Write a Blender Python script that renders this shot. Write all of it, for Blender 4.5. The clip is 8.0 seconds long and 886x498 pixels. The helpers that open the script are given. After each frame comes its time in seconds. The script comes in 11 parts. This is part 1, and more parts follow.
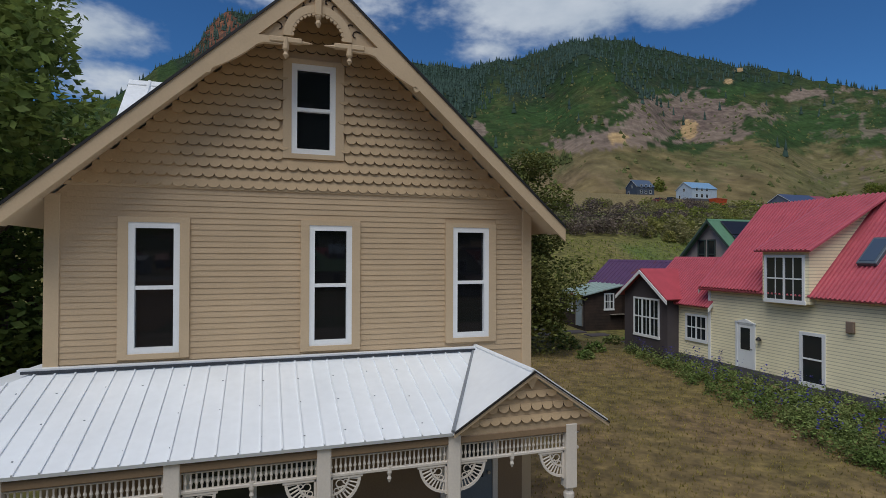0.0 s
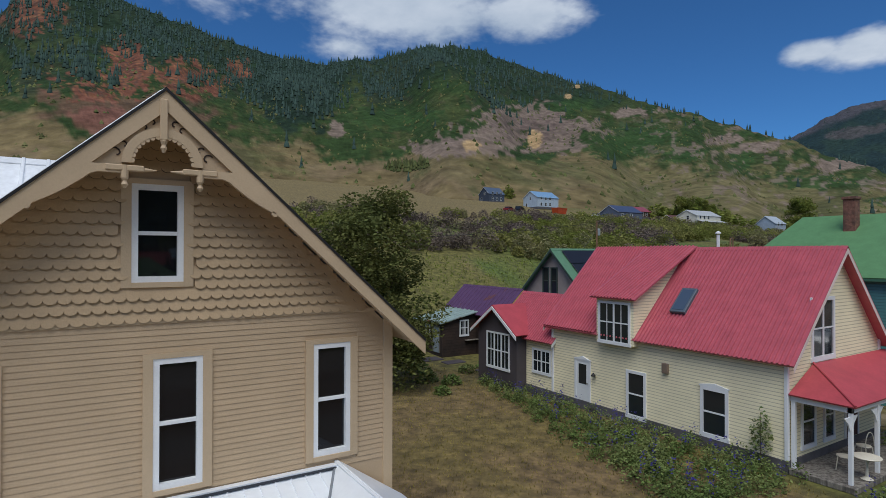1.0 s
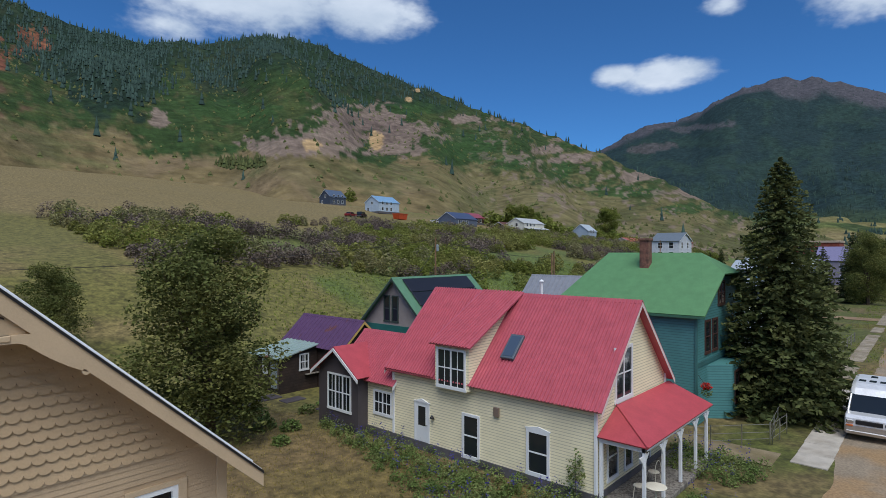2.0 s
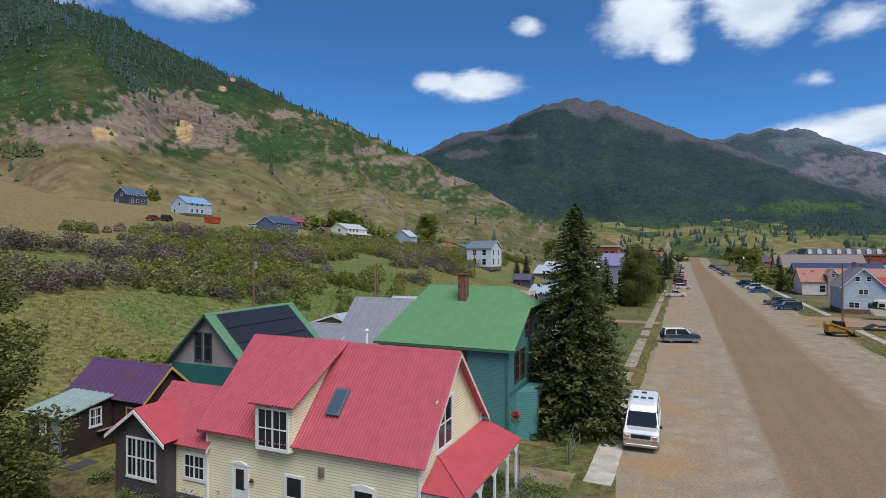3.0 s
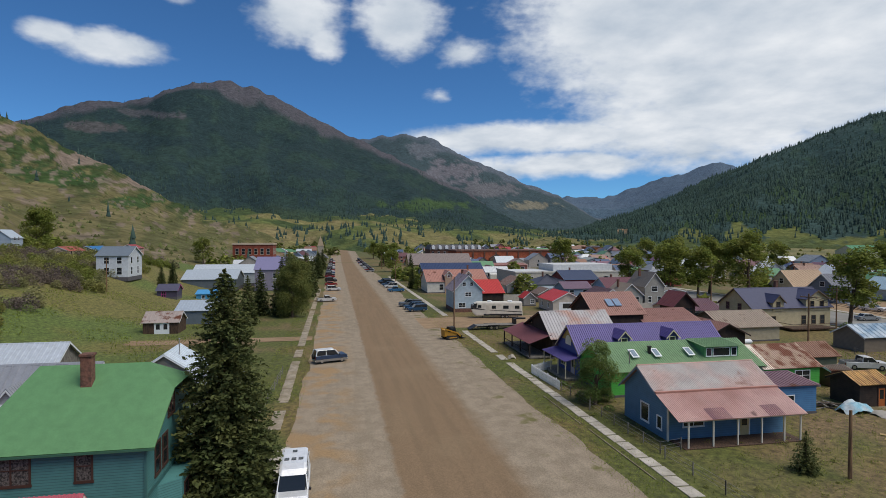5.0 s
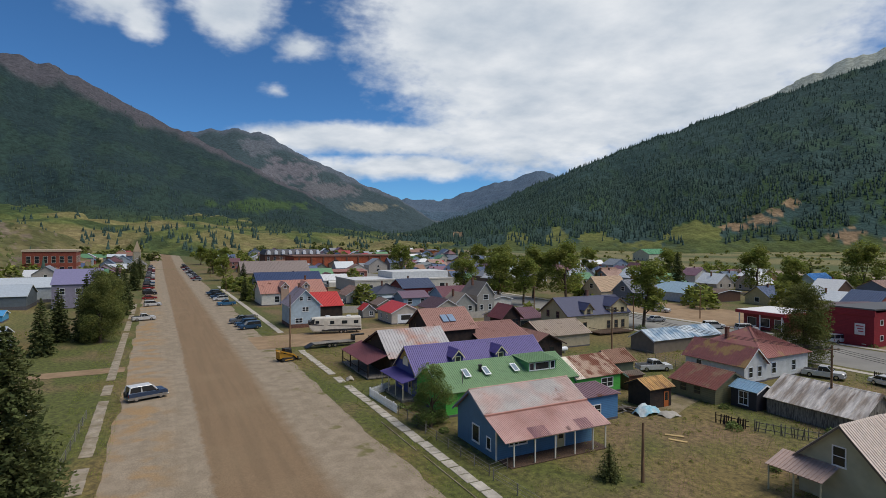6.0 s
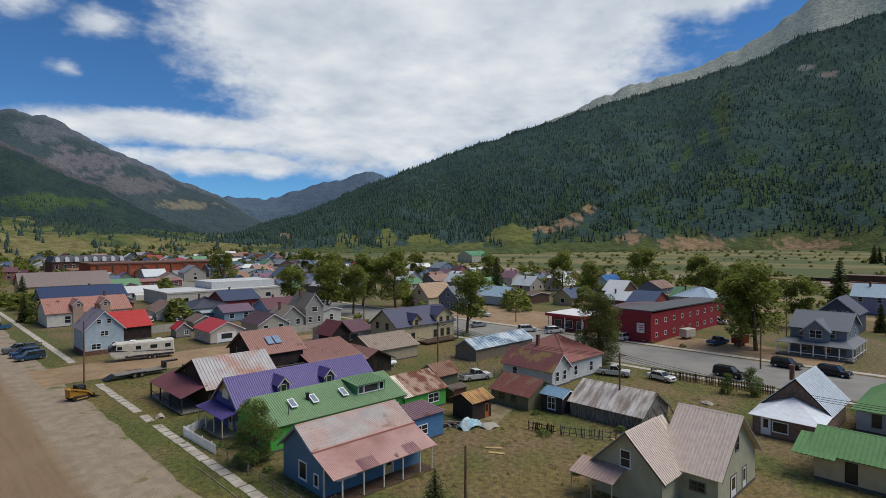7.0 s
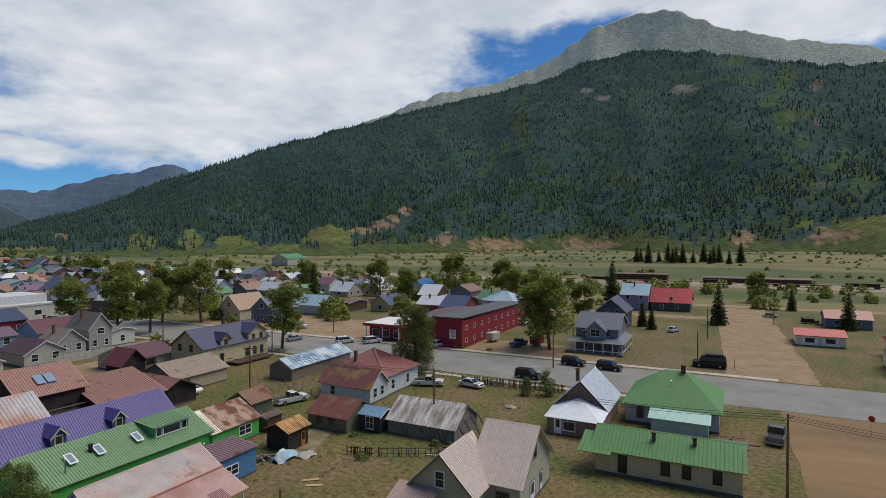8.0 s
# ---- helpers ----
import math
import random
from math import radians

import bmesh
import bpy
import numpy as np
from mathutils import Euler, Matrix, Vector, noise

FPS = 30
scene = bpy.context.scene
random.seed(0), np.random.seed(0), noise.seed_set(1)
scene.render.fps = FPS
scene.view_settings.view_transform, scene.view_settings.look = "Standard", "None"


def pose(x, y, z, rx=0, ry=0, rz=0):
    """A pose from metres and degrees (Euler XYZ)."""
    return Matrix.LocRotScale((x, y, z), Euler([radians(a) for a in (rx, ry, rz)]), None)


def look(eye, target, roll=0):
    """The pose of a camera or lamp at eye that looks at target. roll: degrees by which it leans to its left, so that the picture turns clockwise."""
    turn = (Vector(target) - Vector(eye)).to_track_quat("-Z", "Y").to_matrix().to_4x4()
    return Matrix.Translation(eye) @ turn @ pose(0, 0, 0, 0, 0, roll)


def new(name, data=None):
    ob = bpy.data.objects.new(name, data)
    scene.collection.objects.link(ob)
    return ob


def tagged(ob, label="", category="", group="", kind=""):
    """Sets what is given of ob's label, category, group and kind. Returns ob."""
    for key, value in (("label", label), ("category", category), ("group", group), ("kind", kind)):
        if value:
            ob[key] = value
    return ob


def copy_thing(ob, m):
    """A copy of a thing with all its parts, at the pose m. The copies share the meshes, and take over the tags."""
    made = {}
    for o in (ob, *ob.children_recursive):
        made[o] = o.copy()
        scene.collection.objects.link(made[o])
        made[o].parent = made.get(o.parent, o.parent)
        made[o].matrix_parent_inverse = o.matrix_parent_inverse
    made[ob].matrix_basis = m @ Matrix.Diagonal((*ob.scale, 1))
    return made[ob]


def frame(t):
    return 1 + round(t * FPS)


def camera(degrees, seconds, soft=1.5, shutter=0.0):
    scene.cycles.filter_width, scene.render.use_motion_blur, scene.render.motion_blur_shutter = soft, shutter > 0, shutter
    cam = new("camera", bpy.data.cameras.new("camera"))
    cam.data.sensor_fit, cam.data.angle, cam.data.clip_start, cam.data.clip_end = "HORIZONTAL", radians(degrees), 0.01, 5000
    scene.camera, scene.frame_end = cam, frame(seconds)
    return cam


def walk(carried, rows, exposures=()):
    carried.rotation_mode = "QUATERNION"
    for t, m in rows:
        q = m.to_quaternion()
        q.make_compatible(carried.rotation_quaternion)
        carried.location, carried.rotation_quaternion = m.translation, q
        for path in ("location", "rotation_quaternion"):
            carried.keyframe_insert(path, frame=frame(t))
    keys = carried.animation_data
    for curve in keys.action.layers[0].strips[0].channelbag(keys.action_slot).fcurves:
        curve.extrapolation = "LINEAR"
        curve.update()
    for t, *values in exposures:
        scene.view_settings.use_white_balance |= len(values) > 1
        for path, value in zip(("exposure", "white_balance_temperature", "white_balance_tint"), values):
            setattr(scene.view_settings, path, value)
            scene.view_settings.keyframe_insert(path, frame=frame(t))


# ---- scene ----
cam = camera(76.87, 8.0, soft=0.45)
ROWS = [  # seconds, x, y, z, yaw, pitch, roll
    (0.0, -0.024, 0.018, 5.200, -17.800, 0.545, -0.200),
    (0.5, -0.074, -0.002, 6.228, -25.335, 0.475, -0.150),
    (1.0, -0.118, -0.032, 7.302, -32.265, 0.480, -0.060),
    (1.5, -0.160, -0.130, 8.455, -39.520, 0.440, -0.020),
    (1.7, -0.180, -0.150, 8.920, -43.000, 0.400, -0.020),
    (2.8, -0.251, 0.004, 11.595, -62.944, 0.220, 0.000),
    (3.0, -0.239, 0.012, 12.086, -66.494, 0.202, 0.005),
    (3.5, -0.258, -0.010, 13.348, -75.869, -0.963, 0.124),
    (4.0, -0.336, -0.113, 14.614, -84.730, -0.959, 0.070),
    (4.5, -0.390, -0.222, 15.935, -92.774, -0.961, -0.064),
    (4.7, -0.388, -0.265, 16.483, -95.976, -0.980, -0.053),
    (5.8, -0.227, -0.651, 19.629, -113.632, -0.848, -0.042),
    (6.0, -0.183, -0.740, 20.205, -117.027, -0.855, -0.108),
    (6.5, -0.086, -0.989, 21.650, -125.503, -0.865, -0.047),
    (7.0, -0.048, -1.219, 23.070, -134.286, -0.858, 0.044),
    (7.5, 0.017, -1.388, 24.490, -143.428, -0.885, 0.109),
    (8.0, 0.089, -1.576, 25.944, -152.822, -0.943, 0.119),
]
walk(cam, [(t, pose(x, y, z, 90 + pitch, roll, yaw)) for t, x, y, z, yaw, pitch, roll in ROWS],
     [(0.0, -0.18, 6150, 10), (0.5, -0.2, 6050, 10), (1.0, -0.08, 5950, 10), (1.7, 0.08, 5850, 10), (3.0, 0.44, 6150, 10), (3.5, 0.42, 6250, 10), (4.5, 0.2, 6400, 10), (6.5, 0.15, 6500, 10), (8.0, 0.12, 6500, 10)])

# ---- sky, sun ----
SUN_AZ, SUN_EL = 221.0, 60.0  # degrees clockwise from +y, and above the horizon


def heading(az, el=0.0):
    a, e = radians(az), radians(el)
    return Vector((math.sin(a) * math.cos(e), math.cos(a) * math.cos(e), math.sin(e)))


def make_world():
    world = bpy.data.worlds.new("sky")
    scene.world = world
    world.use_nodes = True
    nt = world.node_tree
    nt.nodes.clear()
    N, L = nt.nodes.new, nt.links.new

    def math_node(op, a, b=None, clamp=False):
        n = N("ShaderNodeMath")
        n.operation, n.use_clamp = op, clamp
        for i, v in enumerate((a, b)):
            if v is None:
                continue
            if isinstance(v, (int, float)):
                n.inputs[i].default_value = v
            else:
                L(v, n.inputs[i])
        return n.outputs[0]

    out, bg = N("ShaderNodeOutputWorld"), N("ShaderNodeBackground")
    sky = N("ShaderNodeTexSky")
    sky.sky_type, sky.sun_disc = "NISHITA", False
    sky.sun_elevation, sky.sun_rotation = radians(SUN_EL), radians(SUN_AZ)
    sky.altitude, sky.air_density, sky.dust_density, sky.ozone_density = 2800, 1.0, 0.4, 2.0
    tc, sep = N("ShaderNodeTexCoord"), N("ShaderNodeSeparateXYZ")
    L(tc.outputs["Generated"], sep.inputs[0])
    x, y, z = sep.outputs
    # cloud layer: the direction laid out on a flat sheet overhead
    zz = math_node("MAXIMUM", math_node("ADD", z, 0.16), 0.05)
    flat = N("ShaderNodeCombineXYZ")
    L(math_node("DIVIDE", x, zz), flat.inputs[0])
    L(math_node("DIVIDE", y, zz), flat.inputs[1])

    def noise_node(scale, detail, rough, offset=0.0):
        n = N("ShaderNodeTexNoise")
        n.noise_dimensions = "4D"
        n.inputs["W"].default_value = offset
        n.inputs["Scale"].default_value, n.inputs["Detail"].default_value, n.inputs["Roughness"].default_value = scale, detail, rough
        L(flat.outputs[0], n.inputs["Vector"])
        return n.outputs[0]

    broad, fine = noise_node(1.0, 9, 0.58, 3.1), noise_node(2.6, 8, 0.6, 7.7)
    puff = noise_node(3.4, 6, 0.55, 1.3)

    def blob(az, el, wide, high):
        """A soft round field about a heading: 1 at its middle, 0 at its rim."""
        a = math_node("ARCTAN2", x, y)
        d = math_node("SUBTRACT", a, radians(az if az <= 180 else az - 360))
        d = math_node("WRAP", d, math.pi)
        d.node.inputs[2].default_value = -math.pi
        u = math_node("DIVIDE", d, radians(wide))
        v = math_node("DIVIDE", math_node("SUBTRACT", math_node("ARCSINE", z), radians(el)), radians(high))
        r = math_node("SQRT", math_node("ADD", math_node("MULTIPLY", u, u), math_node("MULTIPLY", v, v)))
        return math_node("SUBTRACT", 1.0, r, clamp=True)

    # cloud banks: wide sheet over the valley, puffs, and a bank over the first ridge
    field = None
    for az, el, wide, high, weight in CLOUDS:
        b = math_node("MULTIPLY", blob(az, el, wide, high), weight)
        field = b if field is None else math_node("MAXIMUM", field, b)
    mask = math_node("ADD", math_node("MULTIPLY", field, 1.25), math_node("MULTIPLY", math_node("SUBTRACT", broad, 0.5), 0.7))
    for sc, amp, off in ((6.0, 0.75, 2.0), (15.0, 0.75, 5.0), (38.0, 0.45, 9.0), (90.0, 0.2, 4.0)):
        nd = N("ShaderNodeTexNoise")
        nd.noise_dimensions = "4D"
        nd.inputs["W"].default_value, nd.inputs["Scale"].default_value, nd.inputs["Detail"].default_value = off, sc, 4
        sq = N("ShaderNodeVectorMath")
        sq.operation = "MULTIPLY"
        sq.inputs[1].default_value = (1, 1, 1.9)
        L(tc.outputs["Generated"], sq.inputs[0])
        L(sq.outputs[0], nd.inputs["Vector"])
        mask = math_node("ADD", mask, math_node("MULTIPLY", math_node("SUBTRACT", nd.outputs[0], 0.5), amp))
    ramp = N("ShaderNodeMapRange")
    ramp.interpolation_type = "SMOOTHSTEP"
    ramp.inputs["From Min"].default_value, ramp.inputs["From Max"].default_value = 0.26, 0.95
    L(mask, ramp.inputs["Value"])
    shade = N("ShaderNodeMapRange")
    shade.inputs["From Min"].default_value, shade.inputs["From Max"].default_value = 0.3, 0.7
    L(puff, shade.inputs["Value"])
    tint = N("ShaderNodeMix")
    tint.data_type = "RGBA"
    tint.inputs[6].default_value, tint.inputs[7].default_value = (0.42, 0.485, 0.565, 1), (0.72, 0.745, 0.775, 1)
    L(shade.outputs[0], tint.inputs[0])
    lift = N("ShaderNodeVectorMath")
    lift.operation = "MULTIPLY"
    L(sky.outputs[0], lift.inputs[0])
    lift.inputs[1].default_value = [SKY * v for v in (0.42, 0.77, 1.04)]
    mix = N("ShaderNodeMix")
    mix.data_type = "RGBA"
    L(ramp.outputs[0], mix.inputs[0])
    L(lift.outputs[0], mix.inputs[6])
    L(tint.outputs[2], mix.inputs[7])
    L(mix.outputs[2], bg.inputs[0])
    bg.inputs[1].default_value = 1.0
    L(bg.outputs[0], out.inputs[0])


SKY = 0.092
# heading, height above the horizon, half width, half height (degrees), weight
CLOUDS = [(134, 25, 33, 24, 2.0), (140, 14, 14, 9, 1.0), (109, 10.2, 19, 2.4, 1.25), (112, 7.4, 15, 2.2, 1.05), (123, 10.5, 14, 6, 1.0), (150, 45, 70, 26, 1.2),
          (69.8, 16.5, 7.4, 2.2, 1.3), (66.2, 16.8, 4.0, 1.7, 1.2), (86.5, 21.6, 6.5, 5.4, 1.0), (88.7, 19.0, 3.6, 2.8, 0.9), (96.4, 21.4, 6.6, 5.2, 1.1), (102.9, 18.4, 4.6, 2.6, 0.8), (100.3, 14.4, 2.6, 1.3, 0.7),
          (75.3, 21.7, 2.8, 1.6, 0.75), (92, 30, 14, 6, 0.9), (186, 20.5, 20, 6.5, 1.9), (158, 24.5, 15, 7, 1.7), (169, 23.0, 10, 3.6, 1.4),
          (27, 24, 16, 5.5, 1.1), (41, 23.2, 8, 3.4, 1.05), (21.7, 20.0, 6, 2.2, 0.8), (5, 27, 16, 7, 1.0), (-15, 18.9, 9, 3.6, 0.9), (-13, 14.7, 7, 3.0, 0.8), (300, 30, 40, 20, 0.8), (240, 30, 40, 20, 0.8)]
make_world()
sun = new("sun", bpy.data.lights.new("sun", "SUN"))
sun.data.energy, sun.data.angle, sun.data.color = 2.55, radians(44), (1.0, 0.925, 0.80)
sun.matrix_world = look(heading(SUN_AZ, SUN_EL) * 100, (0, 0, 0))

# ---- building helpers ----
class Geo:
    """Points and faces of one mesh in the making."""

    def __init__(self):
        self.v, self.f = [], []

    def add(self, pts, faces):
        n = len(self.v)
        self.v += [tuple(p) for p in pts]
        self.f += [tuple(i + n for i in q) for q in faces]
        return self

    def box(self, x0, x1, y0, y1, z0, z1):
        return self.add([(x0, y0, z0), (x1, y0, z0), (x1, y1, z0), (x0, y1, z0), (x0, y0, z1), (x1, y0, z1), (x1, y1, z1), (x0, y1, z1)],
                        [(3, 2, 1, 0), (4, 5, 6, 7), (0, 1, 5, 4), (1, 2, 6, 5), (2, 3, 7, 6), (3, 0, 4, 7)])

    def rbox(self, x0, x1, y0, y1, z0, z1, c=0.02):
        """A box with chamfered edges."""
        pts = []
        for i, sx in ((0, -1), (1, 1)):
            for j, sy in ((0, -1), (1, 1)):
                for k, sz in ((0, -1), (1, 1)):
                    p = ((x0, x1)[i], (y0, y1)[j], (z0, z1)[k])
                    pts += [(p[0], p[1] - sy * c, p[2] - sz * c), (p[0] - sx * c, p[1], p[2] - sz * c), (p[0] - sx * c, p[1] - sy * c, p[2])]

        def at(i, j, k, a):
            return ((i * 2 + j) * 2 + k) * 3 + a
        faces = []
        for s in (0, 1):
            q = [at(s, 0, 0, 0), at(s, 1, 0, 0), at(s, 1, 1, 0), at(s, 0, 1, 0)]
            faces.append(q if s else q[::-1])
            q = [at(0, s, 0, 1), at(1, s, 0, 1), at(1, s, 1, 1), at(0, s, 1, 1)]
            faces.append(q[::-1] if s else q)
            q = [at(0, 0, s, 2), at(1, 0, s, 2), at(1, 1, s, 2), at(0, 1, s, 2)]
            faces.append(q if s else q[::-1])
        for a in (0, 1):
            for b in (0, 1):
                for q, flip in (([at(a, b, 0, 0), at(a, b, 1, 0), at(a, b, 1, 1), at(a, b, 0, 1)], a == b),
                                ([at(a, 0, b, 0), at(a, 1, b, 0), at(a, 1, b, 2), at(a, 0, b, 2)], a != b),
                                ([at(0, a, b, 1), at(1, a, b, 1), at(1, a, b, 2), at(0, a, b, 2)], a == b)):
                    faces.append(q[::-1] if flip else q)
                for k in (0, 1):
                    q = [at(a, b, k, 0), at(a, b, k, 1), at(a, b, k, 2)]
                    faces.append(q if (a + b + k) % 2 else q[::-1])
        return self.add(pts, faces)

    def poly(self, pts):
        return self.add(pts, [tuple(range(len(pts)))])

    def slab(self, pts, thick, down=None):
        """A flat outline given thickness against its normal (or along down)."""
        p = [Vector(q) for q in pts]
        n = down if down is not None else -(p[1] - p[0]).cross(p[2] - p[0]).normalized()
        q = [a + Vector(n) * thick for a in p]
        k = len(p)
        return self.add(p + q, [tuple(range(k)), tuple(range(2 * k - 1, k - 1, -1))] + [(i, i + k, (i + 1) % k + k, (i + 1) % k) for i in range(k)])

    def tube(self, a, b, r0, r1=None, n=8, caps=True):
        a, b = Vector(a), Vector(b)
        r1 = r0 if r1 is None else r1
        d = (b - a).normalized()
        u = d.orthogonal().normalized()
        w = d.cross(u)
        pts = [a + (u * math.cos(t) + w * math.sin(t)) * r0 for t in (math.tau * i / n for i in range(n))]
        pts += [b + (u * math.cos(t) + w * math.sin(t)) * r1 for t in (math.tau * i / n for i in range(n))]
        faces = [(i, (i + 1) % n, (i + 1) % n + n, i + n) for i in range(n)]
        if caps:
            faces += [tuple(range(n - 1, -1, -1)), tuple(range(n, 2 * n))]
        return self.add(pts, faces)

    def turn(self, profile, at=(0, 0, 0), n=10):
        """A turned piece: profile of (radius, height) about the z axis."""
        pts = [(at[0] + r * math.cos(math.tau * i / n), at[1] + r * math.sin(math.tau * i / n), at[2] + h) for r, h in profile for i in range(n)]
        faces = [(k * n + i, k * n + (i + 1) % n, (k + 1) * n + (i + 1) % n, (k + 1) * n + i) for k in range(len(profile) - 1) for i in range(n)]
        return self.add(pts, faces + [tuple(range(n - 1, -1, -1)), tuple(range((len(profile) - 1) * n, len(profile) * n))])

    def moved(self, m):
        self.v = [tuple(m @ Vector(p)) for p in self.v]
        return self

    def mesh(self, name, smooth=False):
        me = bpy.data.meshes.new(name)
        me.from_pydata(self.v, [], self.f)
        if smooth:
            me.polygons.foreach_set("use_smooth", [True] * len(me.polygons))
        me.update()
        return me


def part(name, geo, material, parent=None, label="", smooth=False, at=None):
    ob = new(name, geo if isinstance(geo, bpy.types.Mesh) else geo.mesh(name, smooth))
    if not ob.data.materials:
        ob.data.materials.append(material)
    if parent is not None:
        ob.parent = parent
    if at is not None:
        ob.matrix_basis = at
    return tagged(ob, label)


def thing(name, m, label, category, group="", kind=""):
    ob = new(name)
    ob.empty_display_size = 0.2
    ob.matrix_basis = m
    return tagged(ob, label, category, group, kind)


def mesh_np(name, verts, faces, material, colours=None, smooth=False):
    """A big mesh from arrays; faces all of one size."""
    verts, faces = np.asarray(verts, np.float32), np.asarray(faces, np.int32)
    me = bpy.data.meshes.new(name)
    k = faces.shape[1]
    me.vertices.add(len(verts))
    me.vertices.foreach_set("co", verts.ravel())
    me.loops.add(faces.size)
    me.loops.foreach_set("vertex_index", faces.ravel())
    me.polygons.add(len(faces))
    me.polygons.foreach_set("loop_start", np.arange(0, faces.size, k, dtype=np.int32))
    if smooth:
        me.polygons.foreach_set("use_smooth", np.ones(len(faces), bool))
    me.update(calc_edges=True)
    if colours is not None:
        a = me.color_attributes.new("tone", "FLOAT_COLOR", "POINT")
        c = np.ones((len(verts), 4), np.float32)
        c[:, :3] = colours
        a.data.foreach_set("color", c.ravel())
    me.materials.append(material)
    return new(name, me)


def rgb(h):
    """Linear colour from a hex one."""
    c = [int(h[i:i + 2], 16) / 255 for i in (0, 2, 4)]
    return tuple(v / 12.92 if v <= 0.04045 else ((v + 0.055) / 1.055) ** 2.4 for v in c)


# ---- materials ----
def material(name, colour, rough=0.7, metal=0.0, second=None, blotch=0.6, var=0.12, grain=0.0, grain_scale=60.0, boards=0.0, board_axis="Z", rust=None, rust_amount=0.0,
             tone=False, spec=0.5, island=0.0, stretch=None, joint_shade=0.7, leaf=0.0):
    """A weathered surface: base colour with blotches at a large scale (blotch: metres across, inverse), fine grain with
    relief, lapped boards of a given height with the shade along each joint painted in, rust or wear in patches."""
    mat = bpy.data.materials.new(name)
    mat.use_nodes = True
    nt = mat.node_tree
    N, L = nt.nodes.new, nt.links.new
    bsdf = nt.nodes["Principled BSDF"]
    bsdf.inputs["Roughness"].default_value = rough
    bsdf.inputs["Metallic"].default_value = metal
    bsdf.inputs["Specular IOR Level"].default_value = spec
    geo = N("ShaderNodeNewGeometry")
    pos = geo.outputs["Position"]

    def mix(fac, a, b, mode="MIX"):
        m = N("ShaderNodeMix")
        m.data_type, m.blend_type = "RGBA", mode
        for s, v in ((0, fac), (6, a), (7, b)):
            if isinstance(v, (int, float)):
                m.inputs[s].default_value = v
            elif isinstance(v, tuple):
                m.inputs[s].default_value = (*v[:3], 1)
            else:
                L(v, m.inputs[s])
        return m.outputs[2]

    def tex(scale, detail=4, vec=None):
        n = N("ShaderNodeTexNoise")
        n.inputs["Scale"].default_value, n.inputs["Detail"].default_value = scale, detail
        L(vec if vec is not None else pos, n.inputs["Vector"])
        return n.outputs[0]

    def span(v, a, b, lo=0.0, hi=1.0):
        n = N("ShaderNodeMapRange")
        for i, q in enumerate((a, b, lo, hi)):
            n.inputs[i + 1].default_value = q
        L(v, n.inputs[0])
        return n.outputs[0]

    if tone:
        at = N("ShaderNodeAttribute")
        at.attribute_name = "tone"
        c = at.outputs["Color"]
    else:
        c = mix(0.0, tuple(colour), tuple(colour))
    vec = pos
    if stretch:
        mp = N("ShaderNodeMapping")
        mp.inputs["Scale"].default_value = stretch
        L(pos, mp.inputs[0])
        vec = mp.outputs[0]
    n1 = tex(blotch, 6, vec)
    if second is not None:
        c = mix(span(n1, 0.42, 0.62), c, tuple(second))
    c = mix(1.0, c, span_rgb(N, L, span(tex(blotch * 2.7, 5, vec), 0.3, 0.7, 1 - var, 1 + var)), "MULTIPLY")
    n2 = tex(grain_scale, 3, vec)
    c = mix(1.0, c, span_rgb(N, L, span(n2, 0.3, 0.7, 1 - var * 0.6, 1 + var * 0.6)), "MULTIPLY")
    info = N("ShaderNodeObjectInfo")
    c = mix(1.0, c, span_rgb(N, L, span(info.outputs["Random"], 0, 1, 1 - var * 0.35, 1 + var * 0.35)), "MULTIPLY")
    if island:
        c = mix(1.0, c, span_rgb(N, L, span(geo.outputs["Random Per Island"], 0, 1, 1 - island, 1 + island)), "MULTIPLY")
    height = n2
    if boards:
        sx = N("ShaderNodeSeparateXYZ")
        L(pos, sx.inputs[0])
        m = N("ShaderNodeMath")
        m.operation = "DIVIDE"
        L(sx.outputs["XYZ".index(board_axis)], m.inputs[0])
        m.inputs[1].default_value = boards
        fr = N("ShaderNodeMath")
        fr.operation = "FRACT"
        L(m.outputs[0], fr.inputs[0])
        # Shade below each board's lap, darkened into the base colour.
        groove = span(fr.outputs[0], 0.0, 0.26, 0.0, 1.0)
        c = mix(groove, mix(1.0, c, (joint_shade, joint_shade, joint_shade), "MULTIPLY"), c)
        saw = span(fr.outputs[0], 0.0, 1.0, 1.0, 0.0)
        b0 = N("ShaderNodeBump")
        b0.inputs["Strength"].default_value, b0.inputs["Distance"].default_value = 0.8, 0.02
        L(saw, b0.inputs["Height"])
        L(b0.outputs[0], bsdf.inputs["Normal"])
    if rust is not None:
        r = mix(tex(9, 4), tuple(rust), tuple(v * 0.6 for v in rust))
        edge = N("ShaderNodeMapRange")
        edge.interpolation_type = "SMOOTHSTEP"
        edge.inputs[1].default_value, edge.inputs[2].default_value = 0.66 - rust_amount * 0.4, 0.74 - rust_amount * 0.3
        L(tex(0.55, 8, vec), edge.inputs[0])
        c = mix(edge.outputs[0], c, r)
    if grain:
        b = N("ShaderNodeBump")
        b.inputs["Strength"].default_value, b.inputs["Distance"].default_value = min(1.0, grain), 0.02
        L(height, b.inputs["Height"])
        if boards:
            L(b0.outputs[0], b.inputs["Normal"])
        L(b.outputs[0], bsdf.inputs["Normal"])
